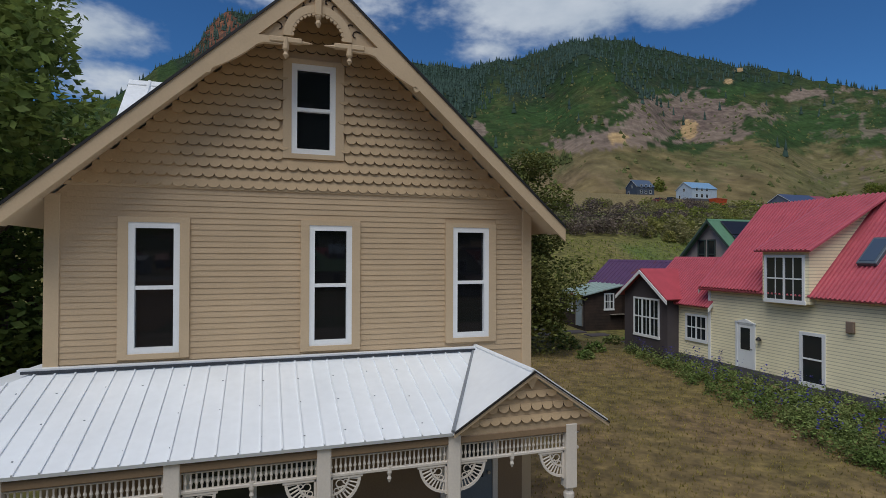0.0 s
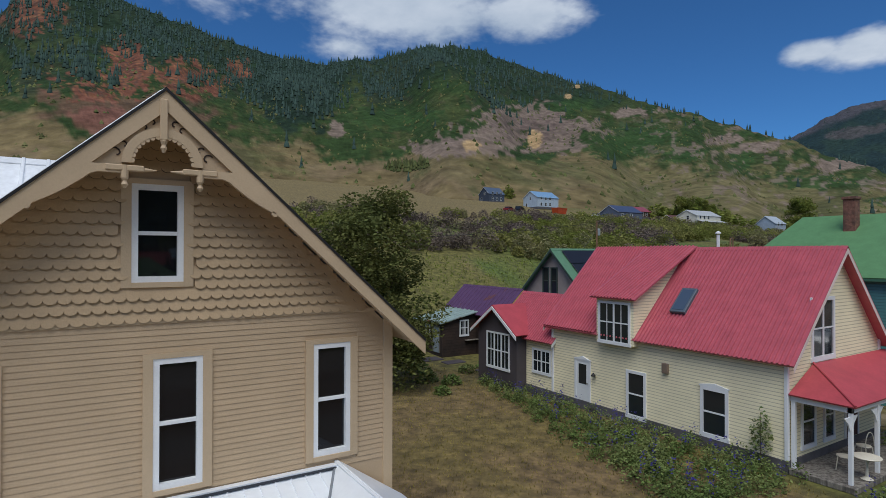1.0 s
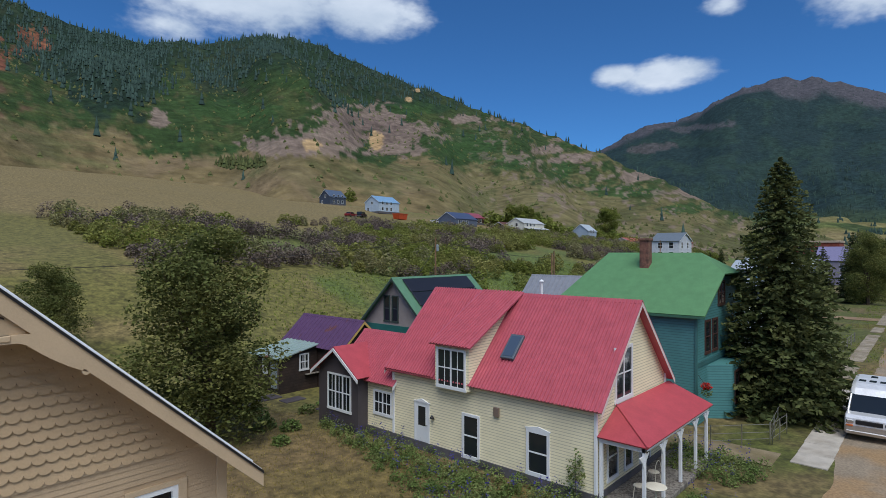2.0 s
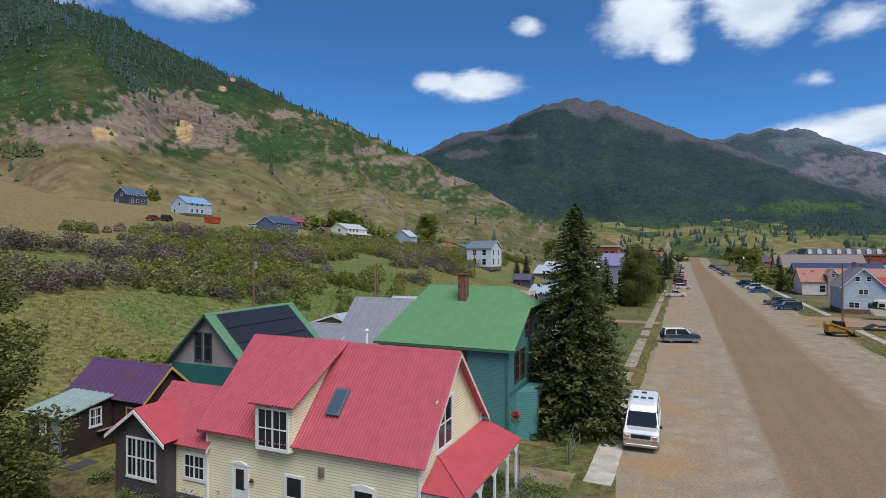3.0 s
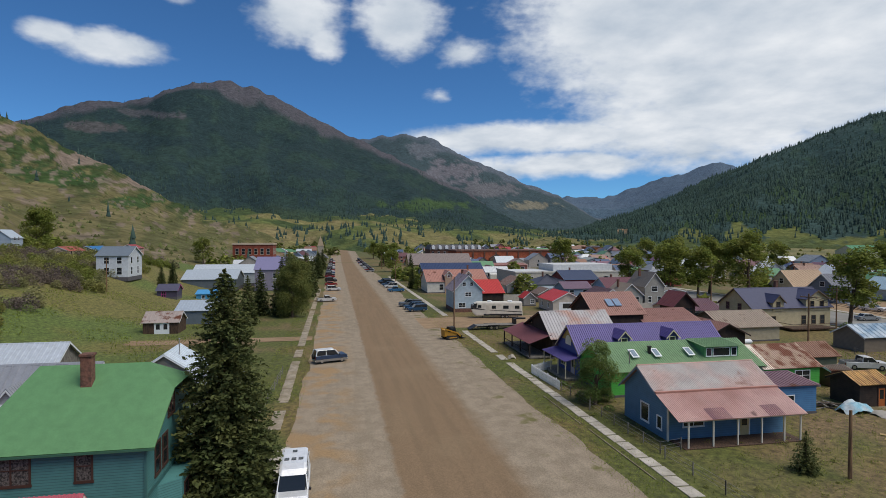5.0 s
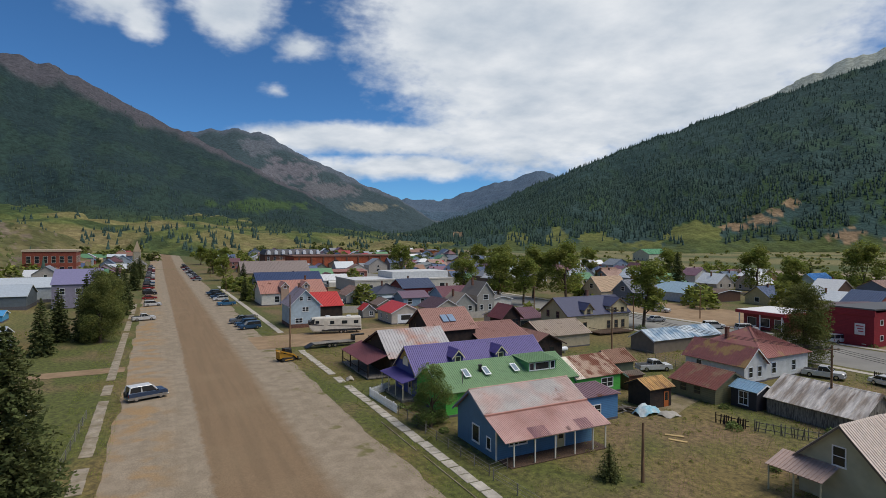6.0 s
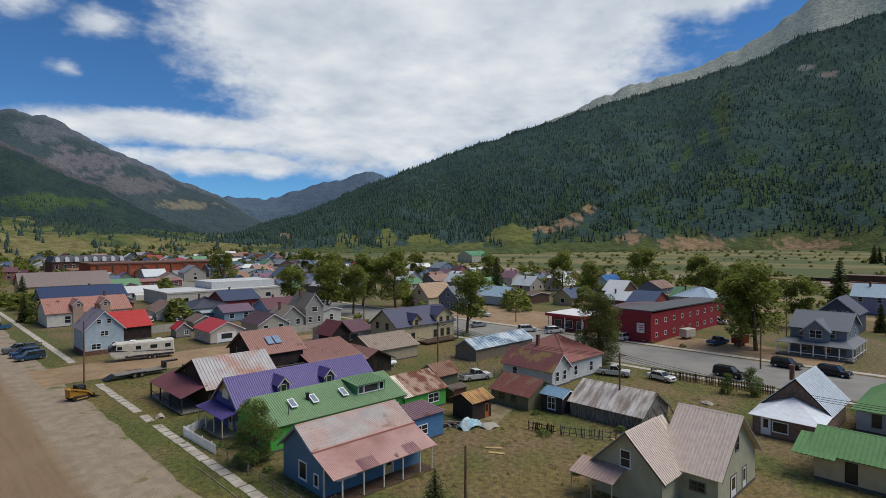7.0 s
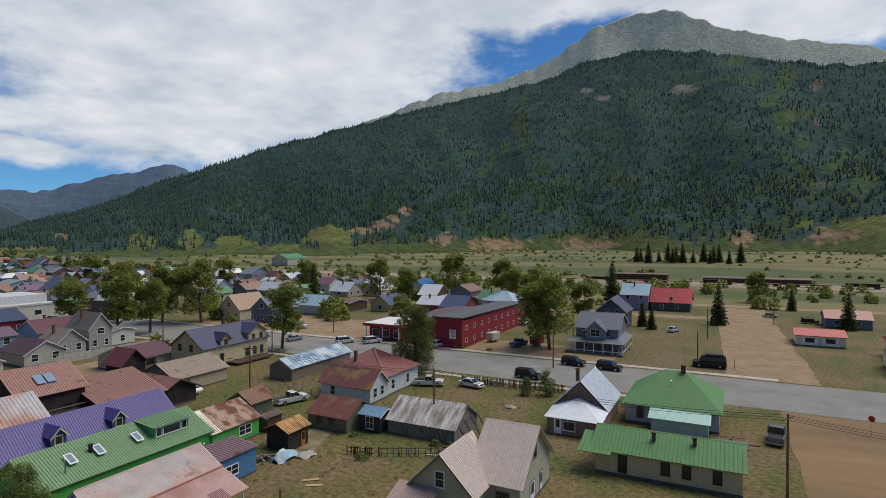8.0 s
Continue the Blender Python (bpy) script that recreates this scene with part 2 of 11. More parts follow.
    if leaf:
        bsdf.inputs["Subsurface Weight"].default_value = 0.0
        tr, ad = N("ShaderNodeBsdfTranslucent"), N("ShaderNodeMixShader")
        L(c, tr.inputs[0])
        ad.inputs[0].default_value = leaf
        L(bsdf.outputs[0], ad.inputs[1])
        L(tr.outputs[0], ad.inputs[2])
        L(ad.outputs[0], nt.nodes["Material Output"].inputs[0])
    L(c, bsdf.inputs["Base Color"])
    return mat


def span_rgb(N, L, value):
    n = N("ShaderNodeCombineColor")
    for i in range(3):
        L(value, n.inputs[i])
    return n.outputs[0]


def glass_material(name, tint=(0.02, 0.025, 0.03), rough=0.06):
    mat = bpy.data.materials.new(name)
    mat.use_nodes = True
    nt = mat.node_tree
    b = nt.nodes["Principled BSDF"]
    b.inputs["Base Color"].default_value = (*tint, 1)
    b.inputs["Roughness"].default_value = rough
    b.inputs["Specular IOR Level"].default_value = 0.6
    n, bump, g = nt.nodes.new("ShaderNodeTexNoise"), nt.nodes.new("ShaderNodeBump"), nt.nodes.new("ShaderNodeNewGeometry")
    n.inputs["Scale"].default_value = 1.5
    bump.inputs["Strength"].default_value, bump.inputs["Distance"].default_value = 0.15, 0.02
    nt.links.new(g.outputs["Position"], n.inputs["Vector"])
    nt.links.new(n.outputs[0], bump.inputs["Height"])
    nt.links.new(bump.outputs[0], b.inputs["Normal"])
    return mat


GLASS = glass_material("window_glass")
_mats = {}


def paint(h, boards=0.0, rough=0.6, var=0.1):
    """House paint of a hex colour, on lapped boards where asked."""
    k = ("paint", h, boards, rough)
    if k not in _mats:
        _mats[k] = material("paint_" + h, rgb(h), rough, var=var, blotch=0.5, grain=0.15, grain_scale=35, boards=boards)
    return _mats[k]


def metal(h, rust=0.0, rough=0.42, rust_colour="7a4a30", met=0.25):
    """Painted or bare sheet metal with some rust."""
    k = ("metal", h, rust, rough)
    if k not in _mats:
        _mats[k] = material("sheet_metal_" + h, rgb(h), rough, met, var=0.09, blotch=0.7, grain_scale=12, rust=rgb(rust_colour) if rust else None, rust_amount=rust)
    return _mats[k]


WHITE = paint("e9ecee", rough=0.5, var=0.04)
WOOD = material("weathered_wood", rgb("5b4636"), 0.85, second=rgb("3b2e26"), blotch=1.2, var=0.25, grain=0.5, grain_scale=14, stretch=(6, 6, 1))
DARK_WOOD = material("dark_wood", rgb("3a2d26"), 0.85, second=rgb("29211d"), blotch=1.0, var=0.2, grain=0.4, grain_scale=14, boards=0.2)
GREY_WOOD = material("grey_wood", rgb("8a857c"), 0.9, second=rgb("5c5751"), blotch=1.4, var=0.25, grain=0.5, grain_scale=14, stretch=(6, 6, 1))
POLE_WOOD = material("pole_wood", rgb("8a6c50"), 0.9, second=rgb("5f4937"), blotch=1.2, var=0.2, grain=0.4, grain_scale=18, stretch=(5, 5, 0.6))
BRICK = material("brick_red", rgb("7a5547"), 0.9, second=rgb("5f463c"), blotch=3, var=0.25, grain=0.4, boards=0.075)
CONCRETE = material("concrete", rgb("b9b2a6"), 0.9, second=rgb("a59d90"), blotch=0.7, var=0.12, grain=0.3, grain_scale=40)
FOUNDATION = material("foundation_grey", rgb("5c5a5e"), 0.9, var=0.15, blotch=1.2, grain=0.3)
RUBBER = material("tyre_rubber", (0.02, 0.02, 0.02), 0.8, var=0.1)
CHROME = material("bright_metal", (0.55, 0.55, 0.56), 0.3, 1.0, var=0.05)
BLACK = material("black_metal", (0.02, 0.02, 0.022), 0.5, 0.3, var=0.1)

# ---- land ----
def lattice(ix, iy, seed):
    h = (ix * 374761393 + iy * 668265263 + seed * 974634777) & 0x7FFFFFFF
    h = ((h ^ (h >> 13)) * 1274126177) & 0x7FFFFFFF
    return ((h ^ (h >> 16)) & 0xFFFF) / 65535.0


def vnoise(x, y, seed=0):
    """Smooth value noise of arrays, 0 to 1."""
    x, y = np.asarray(x, float), np.asarray(y, float)
    ix, iy = np.floor(x).astype(np.int64), np.floor(y).astype(np.int64)
    fx, fy = x - ix, y - iy
    fx, fy = fx * fx * (3 - 2 * fx), fy * fy * (3 - 2 * fy)
    a, b, c, d = (lattice(ix + i, iy + j, seed) for i, j in ((0, 0), (1, 0), (0, 1), (1, 1)))
    return (a * (1 - fx) + b * fx) * (1 - fy) + (c * (1 - fx) + d * fx) * fy


def fbm(x, y, octaves=5, seed=0):
    total, amp, norm = 0, 1.0, 0
    for k in range(octaves):
        total, norm = total + amp * vnoise(x * 2 ** k, y * 2 ** k, seed + k * 17), norm + amp
        amp *= 0.5
    return total / norm


def step(v, a, b):
    t = np.clip((np.asarray(v, float) - a) / (b - a), 0, 1)
    return t * t * (3 - 2 * t)


def land_height(x, y):
    """The valley floor is flat and lifts a little up the valley; a meadow climbs behind the near houses."""
    x, y = np.asarray(x, float), np.asarray(y, float)
    rise = np.maximum(0, y - 14 - 4 * vnoise(x / 40, y / 60, 5)) * 0.168 * step(y, 30, 66)
    side = 1 - 0.75 * step(x, 190, 420)
    bump = (fbm(x / 30, y / 30, 4, 9) - 0.5) * 2.2 * step(y, 45, 120)
    back = np.maximum(0, -y - 330) * 0.02
    up_valley = np.minimum(np.maximum(0, x - 430) * 0.03, 18)
    return np.minimum(rise, 60) * side + bump * side + back + up_valley


GROUND_TINT = material("dry_grass_ground", (0.2, 0.2, 0.1), 0.95, tone=True, blotch=0.6, var=0.5, grain=0.9, grain_scale=5)
MOUNTAIN_TINT = material("mountain_cover", (0.2, 0.2, 0.1), 1.0, tone=True, blotch=0.03, var=0.30, grain=0.5, grain_scale=0.22, spec=0.1)
nt_bump = [n for n in MOUNTAIN_TINT.node_tree.nodes if n.bl_idname == "ShaderNodeBump"][0]
nt_bump.inputs["Distance"].default_value = 5.0


def blend(c, other, k):
    return c * (1 - k[..., None]) + np.array(other) * k[..., None]


def make_ground():
    rings = [1.5]
    while rings[-1] < 4900:
        rings.append(rings[-1] * 1.035 + 0.12)
    rings = np.array(rings)
    az = np.radians(np.concatenate([np.arange(-40, 210, 0.55), np.arange(210, 320, 2.0)]))
    r, a = np.meshgrid(rings, az, indexing="ij")
    x, y = r * np.sin(a), r * np.cos(a)
    z = land_height(x, y)
    n1, n2, n3 = fbm(x / 14, y / 14, 5, 1), fbm(x / 5, y / 5, 4, 2), fbm(x / 60, y / 60, 4, 3)
    c = np.ones(x.shape + (3,)) * np.array(DRY)
    lawn = step(x, 2, 6) * (1 - step(x, 17, 20)) * step(y, 1, 5) * (1 - step(y, 26, 34))  # the parched lawn between the two houses
    c = blend(c, GREEN, step(n1, 0.30, 0.52) * (0.92 - 0.80 * lawn))
    c = blend(c, EARTH, lawn * step(n1, 0.40, 0.55) * 0.55)
    c = blend(c, EARTH, step(n2, 0.56, 0.72) * 0.6)
    yard = step(-y, 24, 30) * (1 - step(-y, 200, 230))
    c = blend(c, EARTH, yard * step(n1 * 0.5 + n2 * 0.5, 0.44, 0.60) * 0.6)
    meadow = step(y, 22, 36)
    mc = np.ones_like(c) * np.array(MEADOW)
    mc = blend(mc, STRAW, step(n3 + 0.0016 * (y - 60), 0.45, 0.62) * step(y, 70, 130))
    mc = blend(mc, STRAW, step(n2 * 0.4 + n1 * 0.6, 0.50, 0.62) * (1 - step(y, 60, 90)) * 0.85)
    mc = blend(mc, LUSH, step(n3 * 0.6 + n1 * 0.4, 0.50, 0.58) * (1 - step(y, 60, 120)) * 0.9)
    c = c * (1 - meadow[..., None]) + mc * meadow[..., None]
    far = np.clip(step(-y, 210, 260) + step(r, 420, 700), 0, 1)
    n4 = fbm(x / 130, y / 32, 4, 7)
    c = blend(c, (0.098, 0.098, 0.030), far * 0.7)
    c = blend(c, (0.19, 0.165, 0.065), far * step(n4, 0.46, 0.56) * 0.75)
    c = blend(c, (0.06, 0.085, 0.022), far * (1 - step(n4, 0.40, 0.50)) * 0.8)
    c = blend(c, (0.16, 0.125, 0.075), step(-y, 318, 330) * (1 - step(-y, 366, 380)) * step(n2, 0.42, 0.55) * 0.7)
    verts = np.stack([x, y, z], -1).reshape(-1, 3)
    n, m = len(rings), len(az)
    i, j = np.meshgrid(np.arange(n - 1), np.arange(m), indexing="ij")
    jn = (j + 1) % m
    faces = np.stack([i * m + j, i * m + jn, (i + 1) * m + jn, (i + 1) * m + j], -1).reshape(-1, 4)[:, ::-1]
    cols = c.reshape(-1, 3)
    # close the middle
    verts = np.vstack([verts, [[0, 0, 0]]])
    cols = np.vstack([cols, cols[:1]])
    ob = mesh_np("ground", verts, faces, GROUND_TINT, cols, True)
    g = Geo()
    g.v = [tuple(p) for p in verts[:m]] + [(0, 0, 0)]
    g.f = [((k + 1) % m, k, m) for k in range(m)]
    cap = g.mesh("ground_cap")
    bm = bmesh.new()
    bm.from_mesh(ob.data)
    bm.verts.ensure_lookup_table()
    hub = bm.verts[len(verts) - 1]
    for k in range(m):
        bm.faces.new((bm.verts[(k + 1) % m], bm.verts[k], hub))
    bm.to_mesh(ob.data)
    bm.free()
    bpy.data.meshes.remove(cap)
    tagged(ob, "dry yellow-green grass ground of the valley and meadow", "ground", kind="structure")


DRY, GREEN, EARTH = (0.140, 0.104, 0.034), (0.075, 0.088, 0.016), (0.165, 0.108, 0.055)
MEADOW, STRAW, LUSH = (0.128, 0.118, 0.030), (0.180, 0.138, 0.054), (0.080, 0.118, 0.022)
make_ground()


def make_mountain(name, label, crest, far, foot, tint, spur=0.12, power=1.12, az_step=0.22, rows=80, seed=1, lift=0.0, calm=0.0):
    """A mountain seen from the valley: crest gives (heading, height angle); it climbs from foot to far metres."""
    ca, ce = np.array(crest).T
    az = np.arange(ca[0], ca[-1] + 1e-6, az_step)
    e = np.interp(az, ca, ce)
    kern = np.ones(5) / 5
    e = np.convolve(np.pad(e, 2, mode="edge"), kern, "valid")
    ridge = far * np.tan(np.radians(e)) + 12
    jag = far * np.radians((fbm(az * 0.9, az * 0 + seed, 5, seed) - 0.5) * 0.7)
    s = np.concatenate([np.linspace(0, 1, rows), [1.12, 1.5]])
    S, A = np.meshgrid(s, np.radians(az), indexing="ij")
    f = foot * (1 + 0.25 * (vnoise(az * 0.15, az * 0 + 3, seed + 4) - 0.5))
    R = f[None] + (far - f[None]) * S
    front = np.clip(S, 0, 1) ** power
    gully = (fbm(np.degrees(A) * 0.16, S * 1.6 + np.degrees(A) * 0.10, 2, seed + 8) - 0.5) * 2
    x, y = R * np.sin(A), R * np.cos(A)
    q = far / 1000
    rough = (fbm(x / (110 * q), y / (110 * q), 4, seed + 21) - 0.5) * 26 * q + (fbm(x / (28 * q), y / (28 * q), 3, seed + 25) - 0.5) * 5 * q
    wild = step(S, 0.0, calm) if calm else 1.0
    H = ridge[None] * (front + wild * spur * gully * np.clip(4 * S * (1 - S), 0, 1)) + wild * rough * np.clip(5 * S * (1 - S), 0, 1)
    H = H + jag[None] * np.clip(S, 0, 1) ** 14
    H = np.where(S > 1, ridge[None] * (1 - (S - 1) * 0.8), H) - 3 * (S == 0) + lift
    base = land_height(x, y) * np.clip(1 - S * 1.5, 0, 1)
    z = H + base * 0.9
    cols = tint(np.degrees(A), np.clip(S, 0, 1), x, y, z, gully)
    n, m = S.shape
    i, j = np.meshgrid(np.arange(n - 1), np.arange(m - 1), indexing="ij")
    faces = np.stack([i * m + j, i * m + j + 1, (i + 1) * m + j + 1, (i + 1) * m + j], -1).reshape(-1, 4)[:, ::-1]
    ob = mesh_np(name, np.stack([x, y, z], -1).reshape(-1, 3), faces, MOUNTAIN_TINT, cols.reshape(-1, 3), True)
    tagged(ob, label, "mountain", kind="structure")
    return az, s, x, y, z


FOREST, BRUSH, SAGE, TALUS, REDROCK, PALE = (0.020, 0.038, 0.025), (0.038, 0.067, 0.022), (0.205, 0.160, 0.078), (0.235, 0.180, 0.145), (0.20, 0.082, 0.052), (0.43, 0.30, 0.155)
# Forest green lifted towards blue: distance haze mixed into the colour.
HAZE_FOREST = (0.036, 0.066, 0.060)


def near(az, s, a0, s0, wa, ws):
    return np.clip(1.25 - np.sqrt(((az - a0) / wa) ** 2 + ((s - s0) / ws) ** 2), 0, 1)


def patch(v, noise, lo=0.4, hi=0.62):
    """A field's middle, frayed by noise, and nothing outside it."""
    return step(v + noise, lo, hi) * step(v, 0.0, 0.2)


def tint_near(az, s, x, y, h, gully):
    """Tan foot slopes, green brush above, conifers along the top, red cliffs at one end, talus and yellow mine dumps."""
    e = np.degrees(np.arctan2(h - 9, np.hypot(x, y)))
    n1, n2, n3, n4, n5 = fbm(az * 0.22, e * 0.30, 5, 31), fbm(az * 0.6, e * 0.85, 5, 37), fbm(az * 1.7, e * 2.4, 4, 41), fbm(az * 3.6, e * 6, 3, 43), fbm(az * 8, e * 13, 3, 47)
    g1, g2, g3 = fbm(x / 60, y / 60, 4, 33), fbm(x / 22, y / 22, 4, 35), fbm(x / 10, y / 10, 2, 39)
    c = np.ones(az.shape + (3,)) * np.array(BRUSH)
    c = blend(c, (0.068, 0.088, 0.030), step(n2, 0.5, 0.66) * 0.8)
    c = blend(c, (0.12, 0.105, 0.05), step(n3 * 0.6 + n1 * 0.4, 0.54, 0.64) * 0.5)
    low = step(np.interp(az, [0, 20, 34, 48, 60, 70, 80], [10.4, 9.6, 9.8, 9.4, 8.0, 5.6, 2]) + (n1 - 0.5) * 5 + (n3 - 0.5) * 2.5 - e, -0.5, 0.7)
    c = blend(c, SAGE, low)
    c = blend(c, (0.20, 0.145, 0.095), step(g2, 0.5, 0.62) * low * 0.5)
    c = blend(c, (0.115, 0.115, 0.045), step(g2 * 0.5 + g1 * 0.5, 0.50, 0.60) * low * 0.4)
    c = blend(c, BRUSH, step(g1 * 0.6 + g3 * 0.4, 0.55, 0.62) * low * 0.4)
    # open tan spur at the far end, with rock bands and dense green hollows
    spur = step(az, 47, 58) * step(n2 + 0.1 * step(az, 55, 70), 0.44, 0.56)
    c = blend(c, (0.17, 0.155, 0.07), step(az, 44, 52) * 0.75 * low)
    c = blend(c, (0.15, 0.135, 0.06), spur * 0.85)
    c = blend(c, BRUSH, step(n2, 0.52, 0.58) * step(az, 46, 54) * (0.9 - 0.55 * low))
    for a0, e0, wa, we in ((51, 10.6, 5.0, 1.9), (60.5, 8.4, 1.7, 1.7), (66, 5.9, 4.2, 0.8), (55.5, 9.0, 2.6, 0.8), (72, 4.2, 3.0, 0.7), (28, 13.4, 5, 1.3), (45.5, 14.6, 4.5, 1.0)):
        c = blend(c, (0.042, 0.082, 0.026), patch(near(az, e, a0, e0, wa, we), (n3 - 0.5) * 1.4, 0.36, 0.55) * 0.92)
    c = blend(c, TALUS, step(n3, 0.60, 0.67) * step(az, 48, 56) * 0.65)
    # conifers and dark gulch
    c = blend(c, FOREST, step(e + (n1 - 0.5) * 9 + (n3 - 0.5) * 3, 14.2, 17.2) * 0.75 * (1 - step(az, 50, 60)))
    c = blend(c, FOREST, patch(near(az, e, 17.5, 16.0, 5.5, 4.5), (n2 - 0.5) * 0.9, 0.3, 0.5) * 0.95)
    # talus under the mines
    for a0, e0, wa, we in ((37, 11.3, 6, 1.9), (43.5, 11.6, 5, 2.0), (32, 10.4, 4, 1.1), (40, 13.5, 5, 1.6), (21.5, 12.3, 1.0, 0.9), (61.5, 9.4, 2.6, 0.7), (68.5, 7.4, 3.4, 0.6), (73, 5.6, 2.4, 0.8), (59.5, 10.2, 2.4, 0.6), (51, 13.4, 2.8, 0.5)):
        c = blend(c, TALUS, patch(near(az, e, a0, e0, wa, we), (n3 - 0.5) * 1.5 + (n2 - 0.5) * 0.8, 0.36, 0.58) * 0.9)
    c = blend(c, (0.13, 0.095, 0.085), patch(near(az, e, 41.5, 12.4, 5, 1.8), (n4 - 0.5) * 2.4, 0.62, 0.8) * 0.7)
    # red cliffs with green ledges, and the brown apron below them
    red = near(az, e, 2.7, 16.3, 1.9, 2.2) + near(az, e, 7.6, 15.8, 3.0, 1.8) + near(az, e, 12.0, 16.9, 1.2, 1.5) + near(az, e, -4.5, 19.6, 2.4, 2.2) + near(az, e, 0.5, 14.0, 4, 1.6) * 0.7
    c = blend(c, (0.15, 0.088, 0.06), patch(near(az, e, 3.0, 12.0, 8.0, 2.6), (n2 - 0.5) * 1.6, 0.45, 0.7) * 0.8)
    c = blend(c, REDROCK, patch(red, (n3 - 0.5) * 2.4 + (n2 - 0.5) * 1.2, 0.46, 0.7) * 0.95)
    c = blend(c, (0.27, 0.12, 0.06), patch(red, (n4 - 0.5) * 2.6, 0.75, 1.0) * 0.7)
    c = blend(c, (0.06, 0.045, 0.04), patch(red, (n5 - 0.5) * 2.6 + (n4 - 0.5), 0.95, 1.2) * 0.7)
    c = blend(c, (0.22, 0.10, 0.075), patch(near(az, e, 0.8, 11.2, 2.6, 1.8), n3 - 0.5, 0.35, 0.6) * 0.8)
    for a0, e0, wa, we in ((35.2, 10.7, 1.3, 0.75), (41.6, 11.3, 0.9, 1.2), (45.8, 16.2, 0.55, 0.25), (44.9, 15.3, 0.5, 0.3)):
        c = blend(c, PALE, patch(near(az, e, a0, e0, wa, we), (n4 - 0.5) * 0.6, 0.35, 0.6))
    grain = (0.50 + 0.42 * n4 + 0.40 * n5) * (1 - low) + (0.66 + 0.24 * g2 + 0.26 * g3) * low
    return c * grain[..., None]


# open ground on the forest mountain: heading, height, half widths (degrees)
MEADOWS = ((128.6, 0.5, 1.3, 1.1), (132.5, 0.0, 2.2, 0.9), (124.6, 0.2, 1.4, 0.8), (141.5, 0.7, 3.0, 1.2), (136.5, -0.4, 3.0, 0.7), (190, 0.4, 6.0, 2.4), (184, -0.7, 5.0, 0.9), (176, -1.0, 4.0, 0.5))
CUTS = ((149.0, 3.3, 0.7, 0.5), (147.9, 2.6, 0.8, 0.5), (146.6, 1.9, 1.4, 0.5), (145.0, 1.3, 1.6, 0.4), (158.4, -0.2, 3.4, 1.0), (167.5, -0.4, 3.2, 1.0), (153, 0.5, 1.6, 0.7), (187.5, 0.6, 2.6, 0.7), (181, 0.3, 1.2, 0.8), (118.5, 0.6, 1.0, 0.4))


# green avalanche gullies down the forest, and pale scree ledges high on it
GULLIES = ((160.3, 11.4, 0.7, 0.8), (159.2, 9.8, 0.6, 0.8), (157.9, 8.2, 0.6, 0.8), (156.6, 6.8, 0.7, 0.7), (180.4, 16.0, 1.6, 0.8), (181.8, 14.2, 1.2, 0.9), (183.0, 12.4, 0.9, 0.9), (184.2, 10.4, 0.9, 0.9), (185.6, 8.4, 0.9, 0.9), (187.4, 6.4, 1.2, 0.9), (189.5, 4.6, 1.6, 0.9))
LEDGES = ((169.0, 13.8, 1.0, 0.3), (175.9, 13.9, 1.4, 0.3), (184.6, 10.8, 0.4, 0.5), (187.2, 4.9, 1.2, 0.3))


def openness(az, e, spots):
    return np.max([near(az, e, *q) for q in spots], axis=0)


